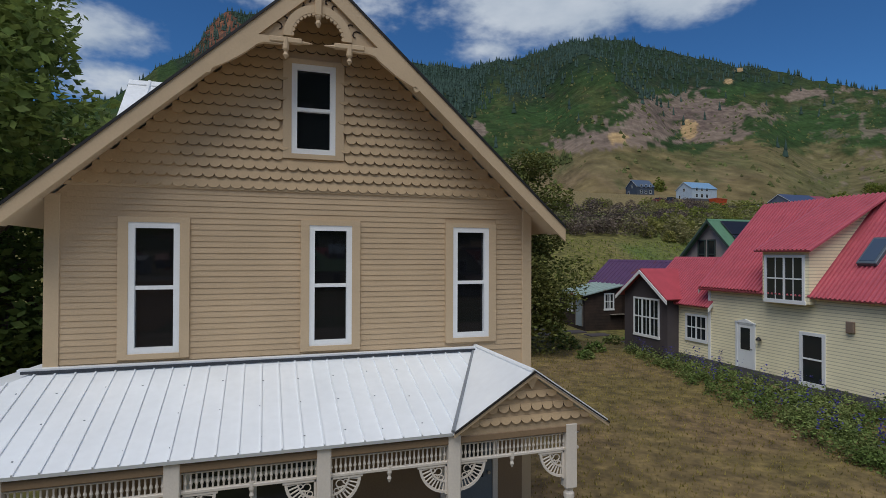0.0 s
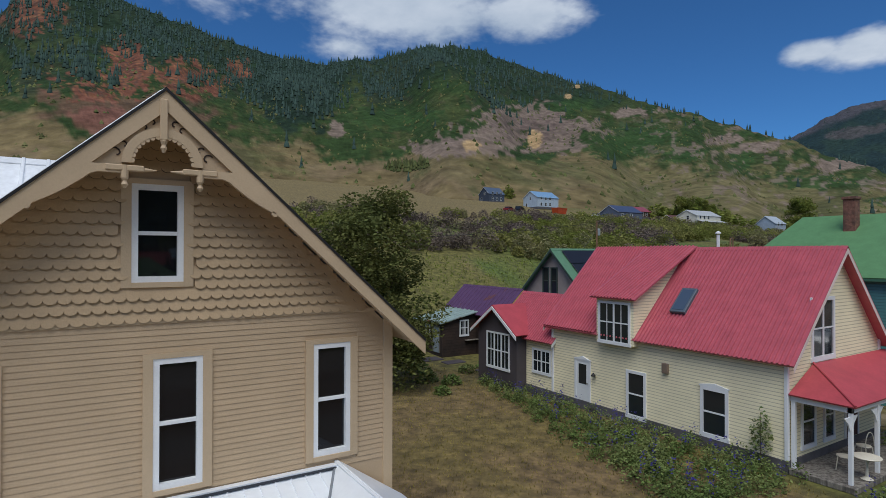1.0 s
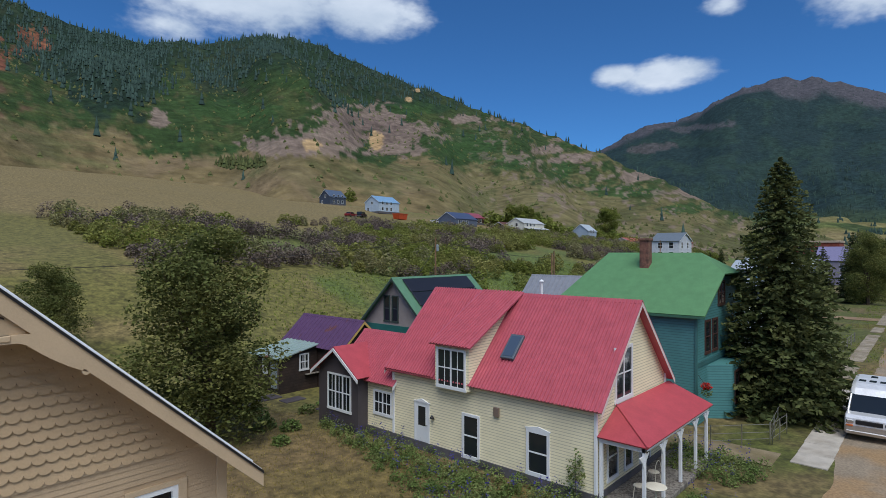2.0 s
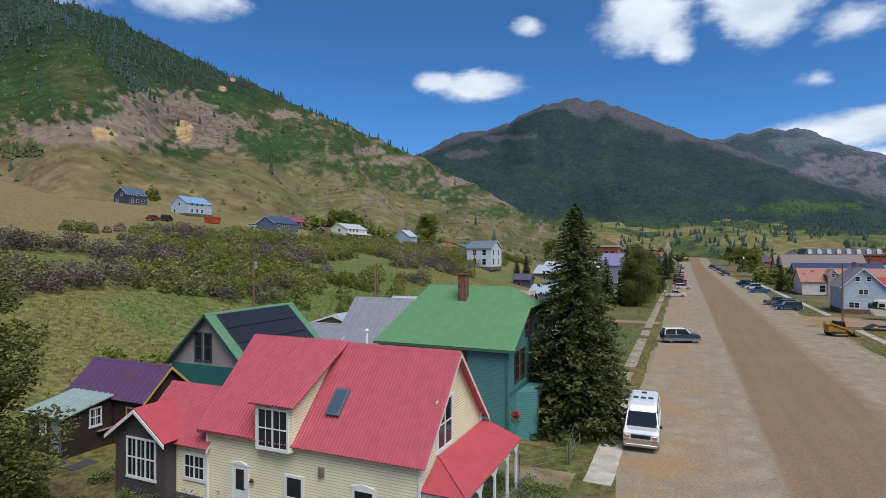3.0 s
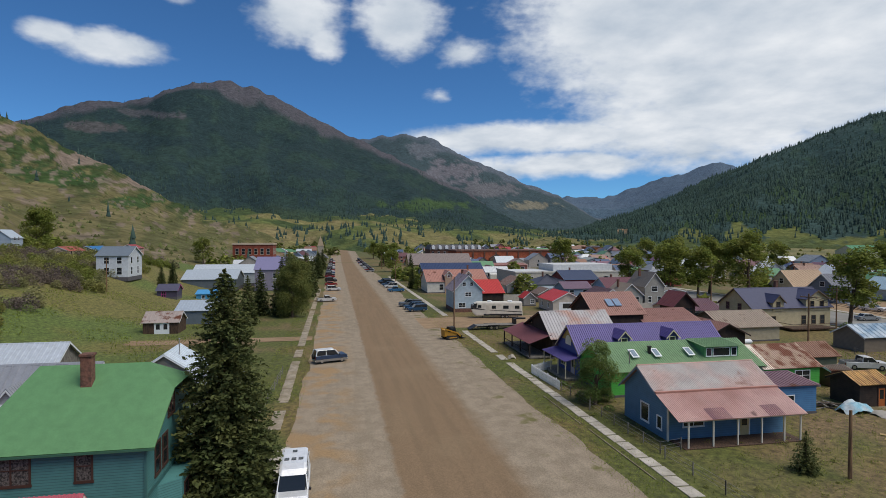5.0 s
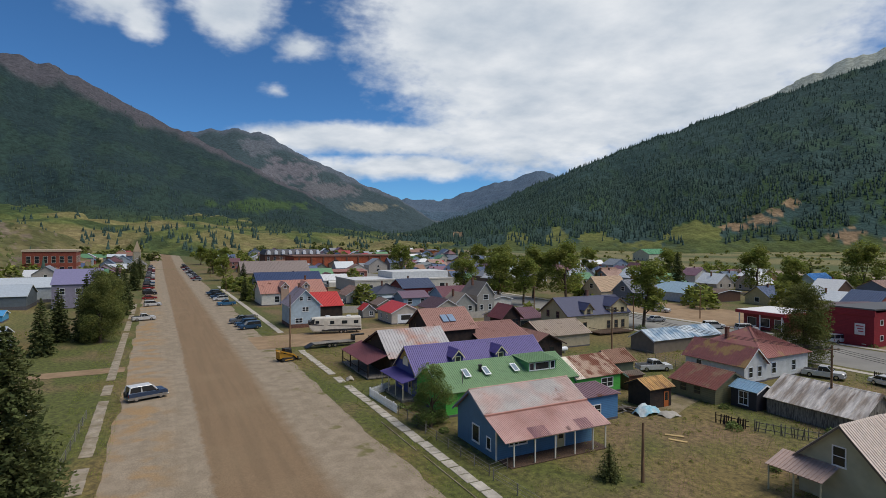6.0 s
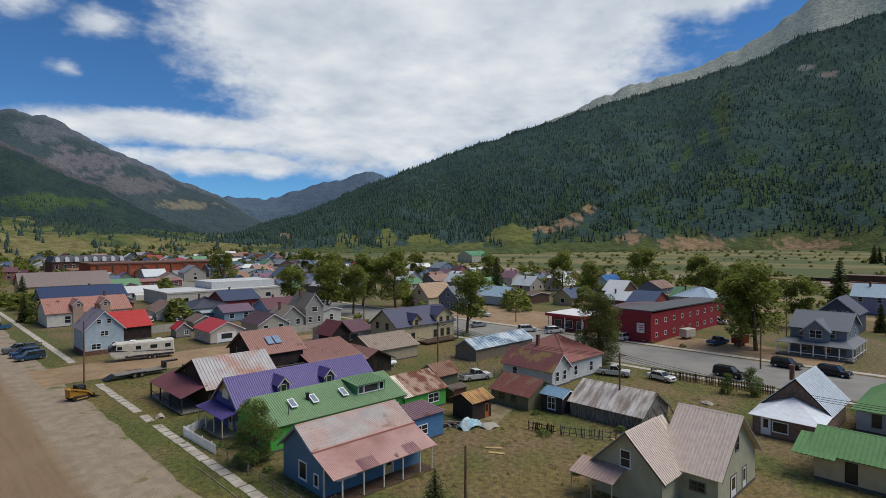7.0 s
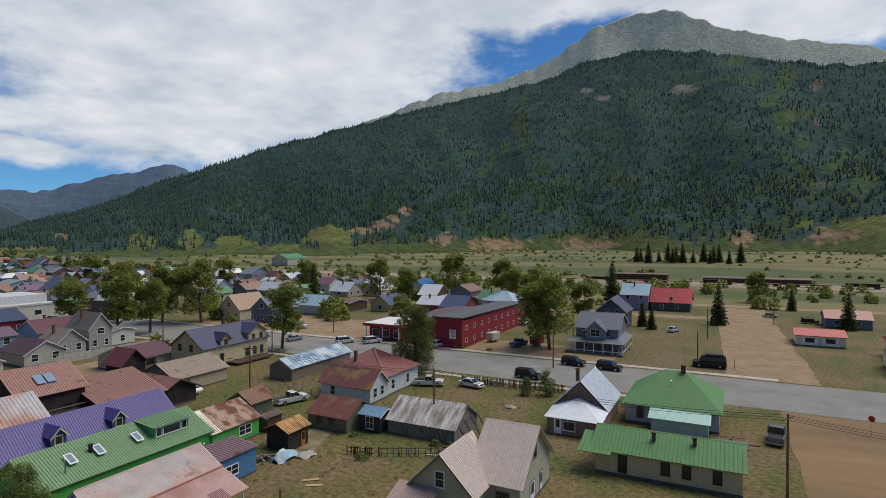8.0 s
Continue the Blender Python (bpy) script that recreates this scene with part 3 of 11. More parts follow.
def tint_forest(rock_line, glade, rock, deep=HAZE_FOREST, screes=()):
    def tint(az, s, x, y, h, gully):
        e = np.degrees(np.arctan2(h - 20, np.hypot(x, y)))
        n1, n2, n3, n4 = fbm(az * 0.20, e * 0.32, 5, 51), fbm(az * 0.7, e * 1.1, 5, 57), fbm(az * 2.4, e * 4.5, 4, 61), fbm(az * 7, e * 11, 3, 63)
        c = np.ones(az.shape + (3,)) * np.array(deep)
        c = blend(c, (0.044, 0.078, 0.042), step(n2 - s * 0.12, 0.44, 0.60) * (0.6 if glade > 0.3 else 0.25 * (glade > 0)))
        c = blend(c, rock, step(s + (n1 - 0.5) * 0.14 + (n2 - 0.5) * 0.16, rock_line - 0.03, rock_line + 0.05))
        for a0, e0, wa, we, tone in screes:
            c = blend(c, tone, patch(near(az, e, a0, e0, wa, we), (n3 - 0.5) * 1.2 + (n2 - 0.5) * 1.0, 0.36, 0.66) * 0.85)
        if 0.01 < glade < 0.3:
            c = blend(c, (0.060, 0.085, 0.032), step(0.16 + (n1 - 0.5) * 0.2 - s, -0.05, 0.08) * 0.7)
        if glade > 0.3:
            c = blend(c, (0.040, 0.070, 0.026), step(0.30 + (n1 - 0.5) * 0.5 - s, -0.1, 0.12) * step(n2, 0.42, 0.55) * 0.9)
            c = blend(c, (0.060, 0.085, 0.028), patch(near(az, e, 161, 11.5, 0.8, 3.4) + near(az, e, 171, 6.0, 7.0, 1.2) * 0.6, (n3 - 0.5) * 1.2, 0.4, 0.7) * 0.7)
            c = blend(c, (0.060, 0.090, 0.030), patch(near(az, e, 184, 12.0, 2.4, 4.5) * 0.8 + near(az, e, 187, 4.5, 4.0, 3.0), (n2 - 0.5) * 2.0 + (n3 - 0.5) * 0.8, 0.5, 0.8) * 0.7)
            c = blend(c, (0.125, 0.135, 0.042), patch(openness(az, e, MEADOWS), (n2 - 0.5) * 1.3 + (n3 - 0.5) * 0.5, 0.40, 0.55) * 0.95)
            c = blend(c, (0.08, 0.10, 0.034), step(0.05 + (n2 - 0.5) * 0.10 - s, -0.01, 0.02) * 0.9)
            c = blend(c, (0.25, 0.17, 0.10), patch(openness(az, e, CUTS), (n3 - 0.5) * 1.8, 0.45, 0.62) * 0.9)
            c = blend(c, (0.20, 0.20, 0.18), patch(near(az, e, 167.3, 14.6, 0.9, 0.35) + near(az, e, 176, 14.2, 1.0, 0.3), n3 - 0.5, 0.4, 0.6) * 0.8)
            c = blend(c, (0.16, 0.10, 0.07), patch(near(az, e, 186.5, 13.0, 0.5, 0.5) + near(az, e, 186.5, 10.2, 0.3, 0.5), n3 - 0.5, 0.4, 0.6) * 0.8)
        return c * (0.78 + 0.24 * n3 + 0.20 * n4)[..., None]
    return tint


def tint_foothill(az, s, x, y, h, gully):
    n2, n3, n4 = fbm(x / 90, y / 90, 4, 91), fbm(x / 28, y / 28, 4, 93), fbm(x / 9, y / 9, 3, 95)
    c = np.ones(az.shape + (3,)) * np.array((0.165, 0.150, 0.062))
    c = blend(c, (0.10, 0.12, 0.04), step(n2, 0.44, 0.58))
    c = blend(c, (0.21, 0.165, 0.085), step(n3, 0.56, 0.68) * 0.6)
    c = blend(c, (0.045, 0.070, 0.028), step(n3 * 0.5 + n2 * 0.5 + 0.16 * step(s, 0.6, 1.0), 0.56, 0.62) * 0.9)
    return c * (0.75 + 0.5 * n4)[..., None]


ridge_1 = make_mountain("mountain_east", "near ridge with brush, talus, red cliffs and conifers", [(-75, 8), (-30, 9), (-13, 13), (-9.5, 16.2), (-6.4, 17.9), (-5.1, 20.5), (-3.6, 21.7), (-0.9, 22), (4, 21), (9.2, 19.7), (14.7, 18.7), (20.3, 18.1), (23.5, 18.7), (26.8, 19.2),
                        (30.1, 20.2), (34.7, 20.1), (40.5, 18.2), (46.2, 16.3), (52, 14.2), (57.3, 12.3), (63.7, 9.8), (67.5, 7.8), (71.5, 5.9), (75.3, 3.6), (80, 1.7), (85, 0.2)],
                        1050, 265, tint_near, spur=0.10, power=1.05, az_step=0.15, rows=170, seed=3, calm=0.42)
# Bluish tones of the next three mountains carry distance haze in their colour.
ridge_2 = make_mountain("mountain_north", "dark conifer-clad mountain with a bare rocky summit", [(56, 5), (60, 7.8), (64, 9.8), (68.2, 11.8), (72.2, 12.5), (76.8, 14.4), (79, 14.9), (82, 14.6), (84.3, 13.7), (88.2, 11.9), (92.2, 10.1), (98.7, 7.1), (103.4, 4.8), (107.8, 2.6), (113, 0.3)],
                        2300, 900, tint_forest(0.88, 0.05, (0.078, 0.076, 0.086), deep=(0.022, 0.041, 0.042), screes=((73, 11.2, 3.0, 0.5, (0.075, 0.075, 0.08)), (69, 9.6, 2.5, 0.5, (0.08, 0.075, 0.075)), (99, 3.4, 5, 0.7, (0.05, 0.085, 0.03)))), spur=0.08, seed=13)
ridge_3 = make_mountain("mountain_northwest", "grey rocky mountain with blue haze in its colour, beyond the forest", [(84, 7), (92.2, 10.1), (96.6, 10.8), (99.4, 10.3), (105, 7.6), (110.5, 5.2), (113, 4.2), (115.6, 2.5), (121, 0.2)],
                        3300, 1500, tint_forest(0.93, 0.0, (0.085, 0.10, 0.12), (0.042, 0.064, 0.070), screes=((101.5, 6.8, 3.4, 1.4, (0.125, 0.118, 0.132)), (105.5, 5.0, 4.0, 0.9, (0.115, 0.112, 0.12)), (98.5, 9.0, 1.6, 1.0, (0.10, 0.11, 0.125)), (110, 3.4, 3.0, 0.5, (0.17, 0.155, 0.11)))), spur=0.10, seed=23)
ridge_4 = make_mountain("mountain_far", "far range coloured with blue haze, closing the valley", [(104, 3.5), (112.5, 4.2), (117.8, 4.35), (121.8, 5.8), (126.9, 7.1), (128.3, 6.6), (133, 5), (142, 4)],
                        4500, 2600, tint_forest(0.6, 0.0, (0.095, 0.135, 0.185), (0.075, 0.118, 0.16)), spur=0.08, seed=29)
ridge_5 = make_mountain("mountain_west", "steep dark green conifer forest mountainside", [(108, 0.1), (114, 0.9), (120.6, 3.2), (128.2, 6.6), (137.8, 10.1), (146, 12.4), (152.5, 14.0), (156.7, 14.6), (162.4, 15.8), (167.9, 17.6), (173, 18), (178, 17.2), (182.5, 15.9), (186.7, 14.9), (191, 14.1), (205, 12), (230, 9), (262, 6)],
                        2000, 800, tint_forest(1.3, 0.42, (0.15, 0.14, 0.13), screes=tuple((*q, (0.055, 0.092, 0.034)) for q in GULLIES) + tuple((*q, (0.17, 0.15, 0.13)) for q in LEDGES)), spur=0.07, power=1.1, az_step=0.16, rows=150, seed=37)
ridge_6 = make_mountain("mountain_summit", "bare grey rock summit above the forest", [(138, 9), (147.4, 13), (152.6, 14.9), (157.8, 15.7), (161.5, 16.8), (165.1, 18.4), (167.8, 20.2), (170.5, 20.7), (173.8, 21.2), (176, 20.5), (180.3, 18.5), (184.6, 17.1), (191, 15.2), (210, 12)],
                        2900, 1700, tint_forest(0.3, 0.0, (0.30, 0.315, 0.265)), spur=0.06, rows=140, seed=43)
foothill = make_mountain("foothills", "low rolling meadow hills with tree clumps at the head of town", [(58, 1.2), (66, 2.2), (74, 3.0), (80, 3.3), (86, 3.1), (92, 2.9), (98, 2.4), (104, 1.8), (110, 1.3), (116, 0.9), (122, 0.5), (130, 0.2)], 1150, 640, tint_foothill, spur=0.10, rows=50, seed=59)
ridge_7 = make_mountain("mountain_south", "low wooded hills", [(225, 5), (250, 9), (290, 10), (300, 8)], 1500, 500, tint_forest(1.3, 0.2, (0.15, 0.14, 0.13)), az_step=2, rows=20, seed=47)


# ---- far trees ----
# Needle colour includes the bluish haze of the far slopes.
CONIFER = material("hazed_conifer_needles", (0.040, 0.068, 0.056), 0.9, var=0.2, blotch=0.02, grain_scale=3, island=0.22, spec=0.1)
CONIFER_NEAR = material("spruce_needles", (0.082, 0.105, 0.036), 0.8, second=(0.13, 0.145, 0.05), var=0.25, blotch=0.7, grain_scale=20, island=0.45, spec=0.25, leaf=0.35)
LEAVES = material("green_leaves", (0.20, 0.245, 0.05), 0.75, second=(0.27, 0.285, 0.07), var=0.2, blotch=0.25, grain_scale=9, island=0.4, spec=0.25, leaf=0.45)
WILLOW = material("willow_leaves", (0.205, 0.235, 0.052), 0.8, second=(0.29, 0.28, 0.095), var=0.22, blotch=0.08, grain_scale=6, island=0.4, spec=0.2, leaf=0.45)
PINE = material("pine_needles", (0.135, 0.16, 0.048), 0.85, second=(0.19, 0.20, 0.06), var=0.22, blotch=0.5, grain_scale=12, island=0.4, spec=0.2, leaf=0.35)


def cones(places, heights, rng, sides=5, slim=0.17):
    """Joined small conifers: two ragged cones each."""
    k = len(places)
    P, Hh = np.asarray(places, float), np.asarray(heights, float)
    V, F, base = [], [], 0
    for z0, z1, w in ((0.08, 0.72, 1.0), (0.42, 1.0, 0.62)):
        t = np.linspace(0, math.tau, sides, endpoint=False)[None] + rng.uniform(0, 6, (k, 1))
        rad = (Hh * slim * w)[:, None] * rng.uniform(0.7, 1.25, (k, sides))
        ring = np.stack([P[:, None, 0] + rad * np.cos(t), P[:, None, 1] + rad * np.sin(t), (P[:, 2] + Hh * z0)[:, None] + 0 * t], -1)
        tip = np.stack([P[:, 0], P[:, 1], P[:, 2] + Hh * z1], -1)[:, None]
        V.append(np.concatenate([ring, tip], 1).reshape(-1, 3))
        idx = base + np.arange(k)[:, None] * (sides + 1)
        for q in range(sides):
            F.append(np.concatenate([idx + q, idx + (q + 1) % sides, idx + sides], 1))
        base += k * (sides + 1)
    return np.concatenate(V), np.concatenate(F)


def forest_on(name, label, grid, count, chance, size, seed, slim=0.17, mat=CONIFER, category="forest"):
    az, s, x, y, z = grid
    rng = np.random.default_rng(seed)
    n, m = x.shape
    i, j = rng.uniform(0, n - 3.001, count), rng.uniform(0, m - 1.001, count)
    i0, j0 = i.astype(int), j.astype(int)
    fi, fj = i - i0, j - j0

    def at(q):
        return (q[i0, j0] * (1 - fi) + q[i0 + 1, j0] * fi) * (1 - fj) + (q[i0, j0 + 1] * (1 - fi) + q[i0 + 1, j0 + 1] * fi) * fj
    P = np.stack([at(x), at(y), at(z) - 1.0], -1)
    S, A, E = np.interp(i, np.arange(n), s), np.interp(j, np.arange(m), az), np.degrees(np.arctan2(P[:, 2] - 19, np.hypot(P[:, 0], P[:, 1])))
    P = P[rng.uniform(0, 1, count) < chance(A, S, E)]
    V, F = cones(P, rng.uniform(0.6, 1.3, len(P)) * size, rng, 5, slim)
    tagged(mesh_np(name, V, F, mat), label, category, kind="stuff")


def near_wood(a, s, e):
    n1, n2, n3 = fbm(a * 0.22, e * 0.30, 5, 31), fbm(a * 0.6, e * 0.85, 5, 37), fbm(a * 1.7, e * 2.4, 4, 41)
    wood = step(e + (n1 - 0.5) * 9 + (n3 - 0.5) * 3, 14.2, 17.2) * (1 - 0.8 * step(a, 50, 60))
    return (a > -20) * (0.003 + 0.012 * step(e, 9, 12) + 0.75 * wood + 0.8 * near(a, e, 17.5, 16.0, 5.5, 4.5) + 0.55 * step(s, 0.95, 0.99))


def west_wood(a, s, e):
    n2, n3 = fbm(a * 0.7, e * 1.1, 5, 57), fbm(a * 2.4, e * 4.5, 4, 61)
    bare = np.maximum(patch(openness(a, e, MEADOWS), (n2 - 0.5) * 1.3 + (n3 - 0.5) * 0.5, 0.40, 0.55), patch(openness(a, e, CUTS), (n3 - 0.5) * 1.8, 0.45, 0.62))
    bare = np.maximum(bare, np.clip(1.4 * openness(a, e, GULLIES + LEDGES), 0, 0.9))
    return (a < 205) * (0.30 + 0.70 * step(s + (n2 - 0.5) * 0.8, 0.06, 0.22)) * (s > 0.035) * (1 - 0.93 * bare) * (1 - 0.72 * step(e, 4.0, 8.0) * (1 - step(s, 0.93, 0.97)))


forest_on("forest", "scattered conifers on the near ridge", ridge_1, 30000, near_wood, 10.0, 5)
forest_on("forest", "dense conifer forest on the dark mountain", ridge_2, 12000, lambda a, s, e: (0.7 * (s < 0.3) + 0.12) * (s > 0.08), 8, 6)
forest_on("forest", "dense dark conifer forest on the mountainside", ridge_5, 76000, west_wood, 10.5, 7)
forest_on("forest", "dense dark grove on the foot slope", ridge_1, 260000, lambda a, s, e: 1.2 * patch(near(a, e, 28.6, 6.5, 3.0, 0.5), 0.0 * a), 5.6, 19, 0.3, CONIFER_NEAR)
forest_on("forest", "tree clumps on the low meadow hills", foothill, 5000, lambda a, s, e: (s > 0.05) * step(fbm(a * 1.3, s * 6, 4, 99), 0.52, 0.62) * 0.8, 8.0, 9, 0.26)
SCRUB = material("hillside_scrub", (0.085, 0.10, 0.035), 0.95, second=(0.12, 0.12, 0.05), var=0.25, blotch=0.03, grain_scale=2, island=0.35, spec=0.1)
forest_on("scrub", "low scattered scrub on the tan foot slopes", ridge_1, 15000, lambda a, s, e: (a > -15) * (a < 80) * (s < 0.75) * (0.12 + 0.6 * step(fbm(a * 0.9, s * 14, 4, 71), 0.46, 0.6)), 2.6, 8, 0.62, SCRUB, "shrubs")
# ---- parts of buildings ----
FACES = {"S": ((1, 0), (0, -1)), "N": ((-1, 0), (0, 1)), "W": ((0, -1), (-1, 0)), "E": ((0, 1), (1, 0))}


def face_frame(face, box):
    """Local frame of a wall: origin at its left bottom as seen from outside, u along it, n outward."""
    x0, x1, y0, y1 = box
    (ux, uy), (nx, ny) = FACES[face]
    o = {"S": (x0, y0), "N": (x1, y1), "W": (x0, y1), "E": (x1, y0)}[face]
    return Matrix(((ux, 0, nx, o[0]), (uy, 0, ny, o[1]), (0, 1, 0, 0), (0, 0, 0, 1)))  # u, up, out


def window_at(parent, m, w, h, trim, glass=GLASS, sash="double", casing=0.09, sill=True, mullions=0, name="window", hood=False):
    """A sash window on a wall: m maps (u, up, out) with the window's lower left at 0."""
    win = part(name, casing_geo(w, h, casing, sill, hood).moved(m), trim, parent)
    part("pane", Geo().box(0, w, 0, h, -0.02, 0.012).moved(m), glass, win)
    g = Geo()
    if sash == "double":
        g.box(0, w, h * 0.5 - 0.03, h * 0.5 + 0.03, 0.0, 0.04)
    elif sash == "pair":
        g.box(w / 2 - 0.04, w / 2 + 0.04, 0, h, 0.0, 0.045)
        g.box(0, w, h * 0.5 - 0.025, h * 0.5 + 0.025, 0.0, 0.04)
    elif sash == "cross":
        g.box(w / 2 - 0.025, w / 2 + 0.025, 0, h, 0.0, 0.04).box(0, w, h * 0.5 - 0.025, h * 0.5 + 0.025, 0.0, 0.042)
    elif sash == "triple":
        g.box(0, w, h * 0.5 - 0.03, h * 0.5 + 0.03, 0.0, 0.042)
        for k in range(1, 6):
            r = 0.045 if k % 2 == 0 else 0.015
            g.box(w * k / 6 - r, w * k / 6 + r, 0, h, 0.0, 0.046 if k % 2 == 0 else 0.034)
    for k in range(mullions):
        u = w * (k + 1) / (mullions + 1)
        g.box(u - 0.015, u + 0.015, 0, h, 0.0, 0.032)
    if g.v:
        part("sash_bar", g.moved(m), trim, win)
    return win


def casing_geo(w, h, c, sill=True, hood=False):
    """One moulded frame round an opening, with a wider sill and, where asked, a peaked head."""
    o = 0.03 if sill else 0.0
    lo = -c - (0.05 if sill else 0.0)
    pts = [(0, 0), (w, 0), (w, h), (0, h), (-c, 0), (w + c, 0), (w + c, h + c), (-c, h + c), (-c - o, -c * 0.4), (w + c + o, -c * 0.4), (w + c + o, lo), (-c - o, lo)]
    front = [(4, 0, 3, 7), (1, 5, 6, 2), (3, 2, 6, 7), (8, 11, 10, 9, 5, 1, 0, 4)]
    rim = [8, 4, 7, 6, 5, 9, 10, 11]
    if hood:
        pts += [(w + c + 0.06, h + c + 0.05), (w / 2, h + c + 0.17), (-c - 0.06, h + c + 0.05)]
        front[2] = (3, 2, 6, 12, 13, 14, 7)
        rim = [8, 4, 7, 14, 13, 12, 6, 5, 9, 10, 11]
    n = len(pts)
    faces = list(front)
    for loop in (rim, [0, 1, 2, 3]):
        for i, j in zip(loop, loop[1:] + loop[:1]):
            faces.append((i, j, j + n, i + n))
    return Geo().add([(u, v, 0.055) for u, v in pts] + [(u, v, -0.02) for u, v in pts], faces)


def door_at(parent, m, w, h, trim, leaf, light=True):
    d = part("door", Geo().rbox(0, w, 0, h, -0.02, 0.03, 0.008).moved(m), leaf, parent)
    part("door_frame", Geo().box(-0.1, 0, 0, h + 0.1, -0.02, 0.05).box(w, w + 0.1, 0, h + 0.1, -0.02, 0.05).box(0, w, h, h + 0.1, -0.02, 0.05).moved(m), trim, d)
    if light:
        part("pane", Geo().box(w * 0.2, w * 0.8, h * 0.42, h * 0.92, 0.0, 0.036).moved(m), GLASS, d)
    part("door_handle", Geo().tube((w * 0.9, h * 0.46, 0.03), (w * 0.9, h * 0.46, 0.09), 0.03).moved(m), CHROME, d)
    return d


def roof_face(g, outline, thick=0.07, rib=0.0, rib_h=0.055, rib_w=0.09):
    """One slope: outline begins with its eave edge (two points), seen from outside counterclockwise. On a four-sided slope
    raised seams run up from eave to ridge, in one folded sheet."""
    p = [Vector(q) for q in outline]
    n = (p[1] - p[0]).cross(p[2] - p[1]).normalized()
    if not rib or len(p) != 4:
        return g.slab(p, thick, -n)
    a, b, c, d = p
    k = max(2, int((b - a).length / rib))
    w = rib_w / (b - a).length / 2
    ts = [(0.0, 0)]
    for i in range(1, k):
        t = i / k
        ts += [(t - w, 0), (t - w * 0.6, 1), (t + w * 0.6, 1), (t + w, 0)]
    ts.append((1.0, 0))
    m = len(ts)
    low = [a.lerp(b, t) + n * rib_h * r for t, r in ts]
    high = [d.lerp(c, t) + n * rib_h * r for t, r in ts]
    down = -n * thick
    q = [a + down, b + down, c + down, d + down]
    faces = [(i, i + 1, m + i + 1, m + i) for i in range(m - 1)]
    z = 2 * m
    faces += [(z + 3, z + 2, z + 1, z), (m - 1, z + 1, z + 2, 2 * m - 1), (0, m, z + 3, z)]
    faces += [tuple([z, z + 1] + list(range(m - 1, -1, -1))), tuple([z + 2, z + 3] + list(range(m, 2 * m)))]
    return g.add(low + high + q, faces)


def gable_roof(parent, box, eave, ridge, axis, mat, rib=0.3, over=0.35, rake=None, thick=0.08, name="roof", trim=None, shift=0.0, low2=None, cap=True):
    """A pitched roof over a box. axis: along which the ridge runs. shift: the ridge off the middle. low2: eave height of the second side."""
    x0, x1, y0, y1 = box
    rake = over if rake is None else rake
    if axis == "x":
        a0, a1, b0, b1 = x0 - rake, x1 + rake, y0, y1

        def P(a, b, z):
            return (a, b, z)
    else:
        a0, a1, b0, b1 = y0 - rake, y1 + rake, -x1, -x0

        def P(a, b, z):
            return (-b, a, z)
    mid = (b0 + b1) / 2 + shift
    low2 = eave if low2 is None else low2
    s0, s1 = (ridge - eave) / (mid - b0), (ridge - low2) / (b1 - mid)
    lift = thick
    for sgn, face in ((0, [P(a0, b0 - over, eave - over * s0 + lift), P(a1, b0 - over, eave - over * s0 + lift), P(a1, mid, ridge + lift), P(a0, mid, ridge + lift)]),
                      (1, [P(a1, b1 + over, low2 - over * s1 + lift), P(a0, b1 + over, low2 - over * s1 + lift), P(a0, mid, ridge + lift), P(a1, mid, ridge + lift)])):
        part(name, roof_face(Geo(), face, thick, rib), mat, parent)
    g = Geo()
    for sgn in (-1, 1):
        w = 0.14
        q = s0 if sgn < 0 else s1
        pts = [P(a0, mid, ridge + lift + 0.03), P(a1, mid, ridge + lift + 0.03), P(a1, mid + sgn * w, ridge + lift + 0.03 - q * w), P(a0, mid + sgn * w, ridge + lift + 0.03 - q * w)]
        g.slab(pts if sgn < 0 else pts[::-1], 0.02, (0, 0, -1))
    if cap:
        part("ridge_cap", g, mat, parent)
    if trim is not None:
        for a in (a0, a1):
            g = Geo()
            d = 0.03 if a == a1 else -0.03
            for b, q, e in ((b0 - over, s0, eave), (b1 + over, s1, low2)):
                z = e - over * q + lift - thick * 0.6
                k = ridge + lift - thick * 0.6
                pts = [P(a, b, z), P(a, mid, k), P(a, mid, k - 0.2), P(a, b, z - 0.2)]
                g.slab(pts, 0.035, P(d, 0, 0) if axis == "x" else (0, d, 0))
            part("barge_board", g, trim, parent)


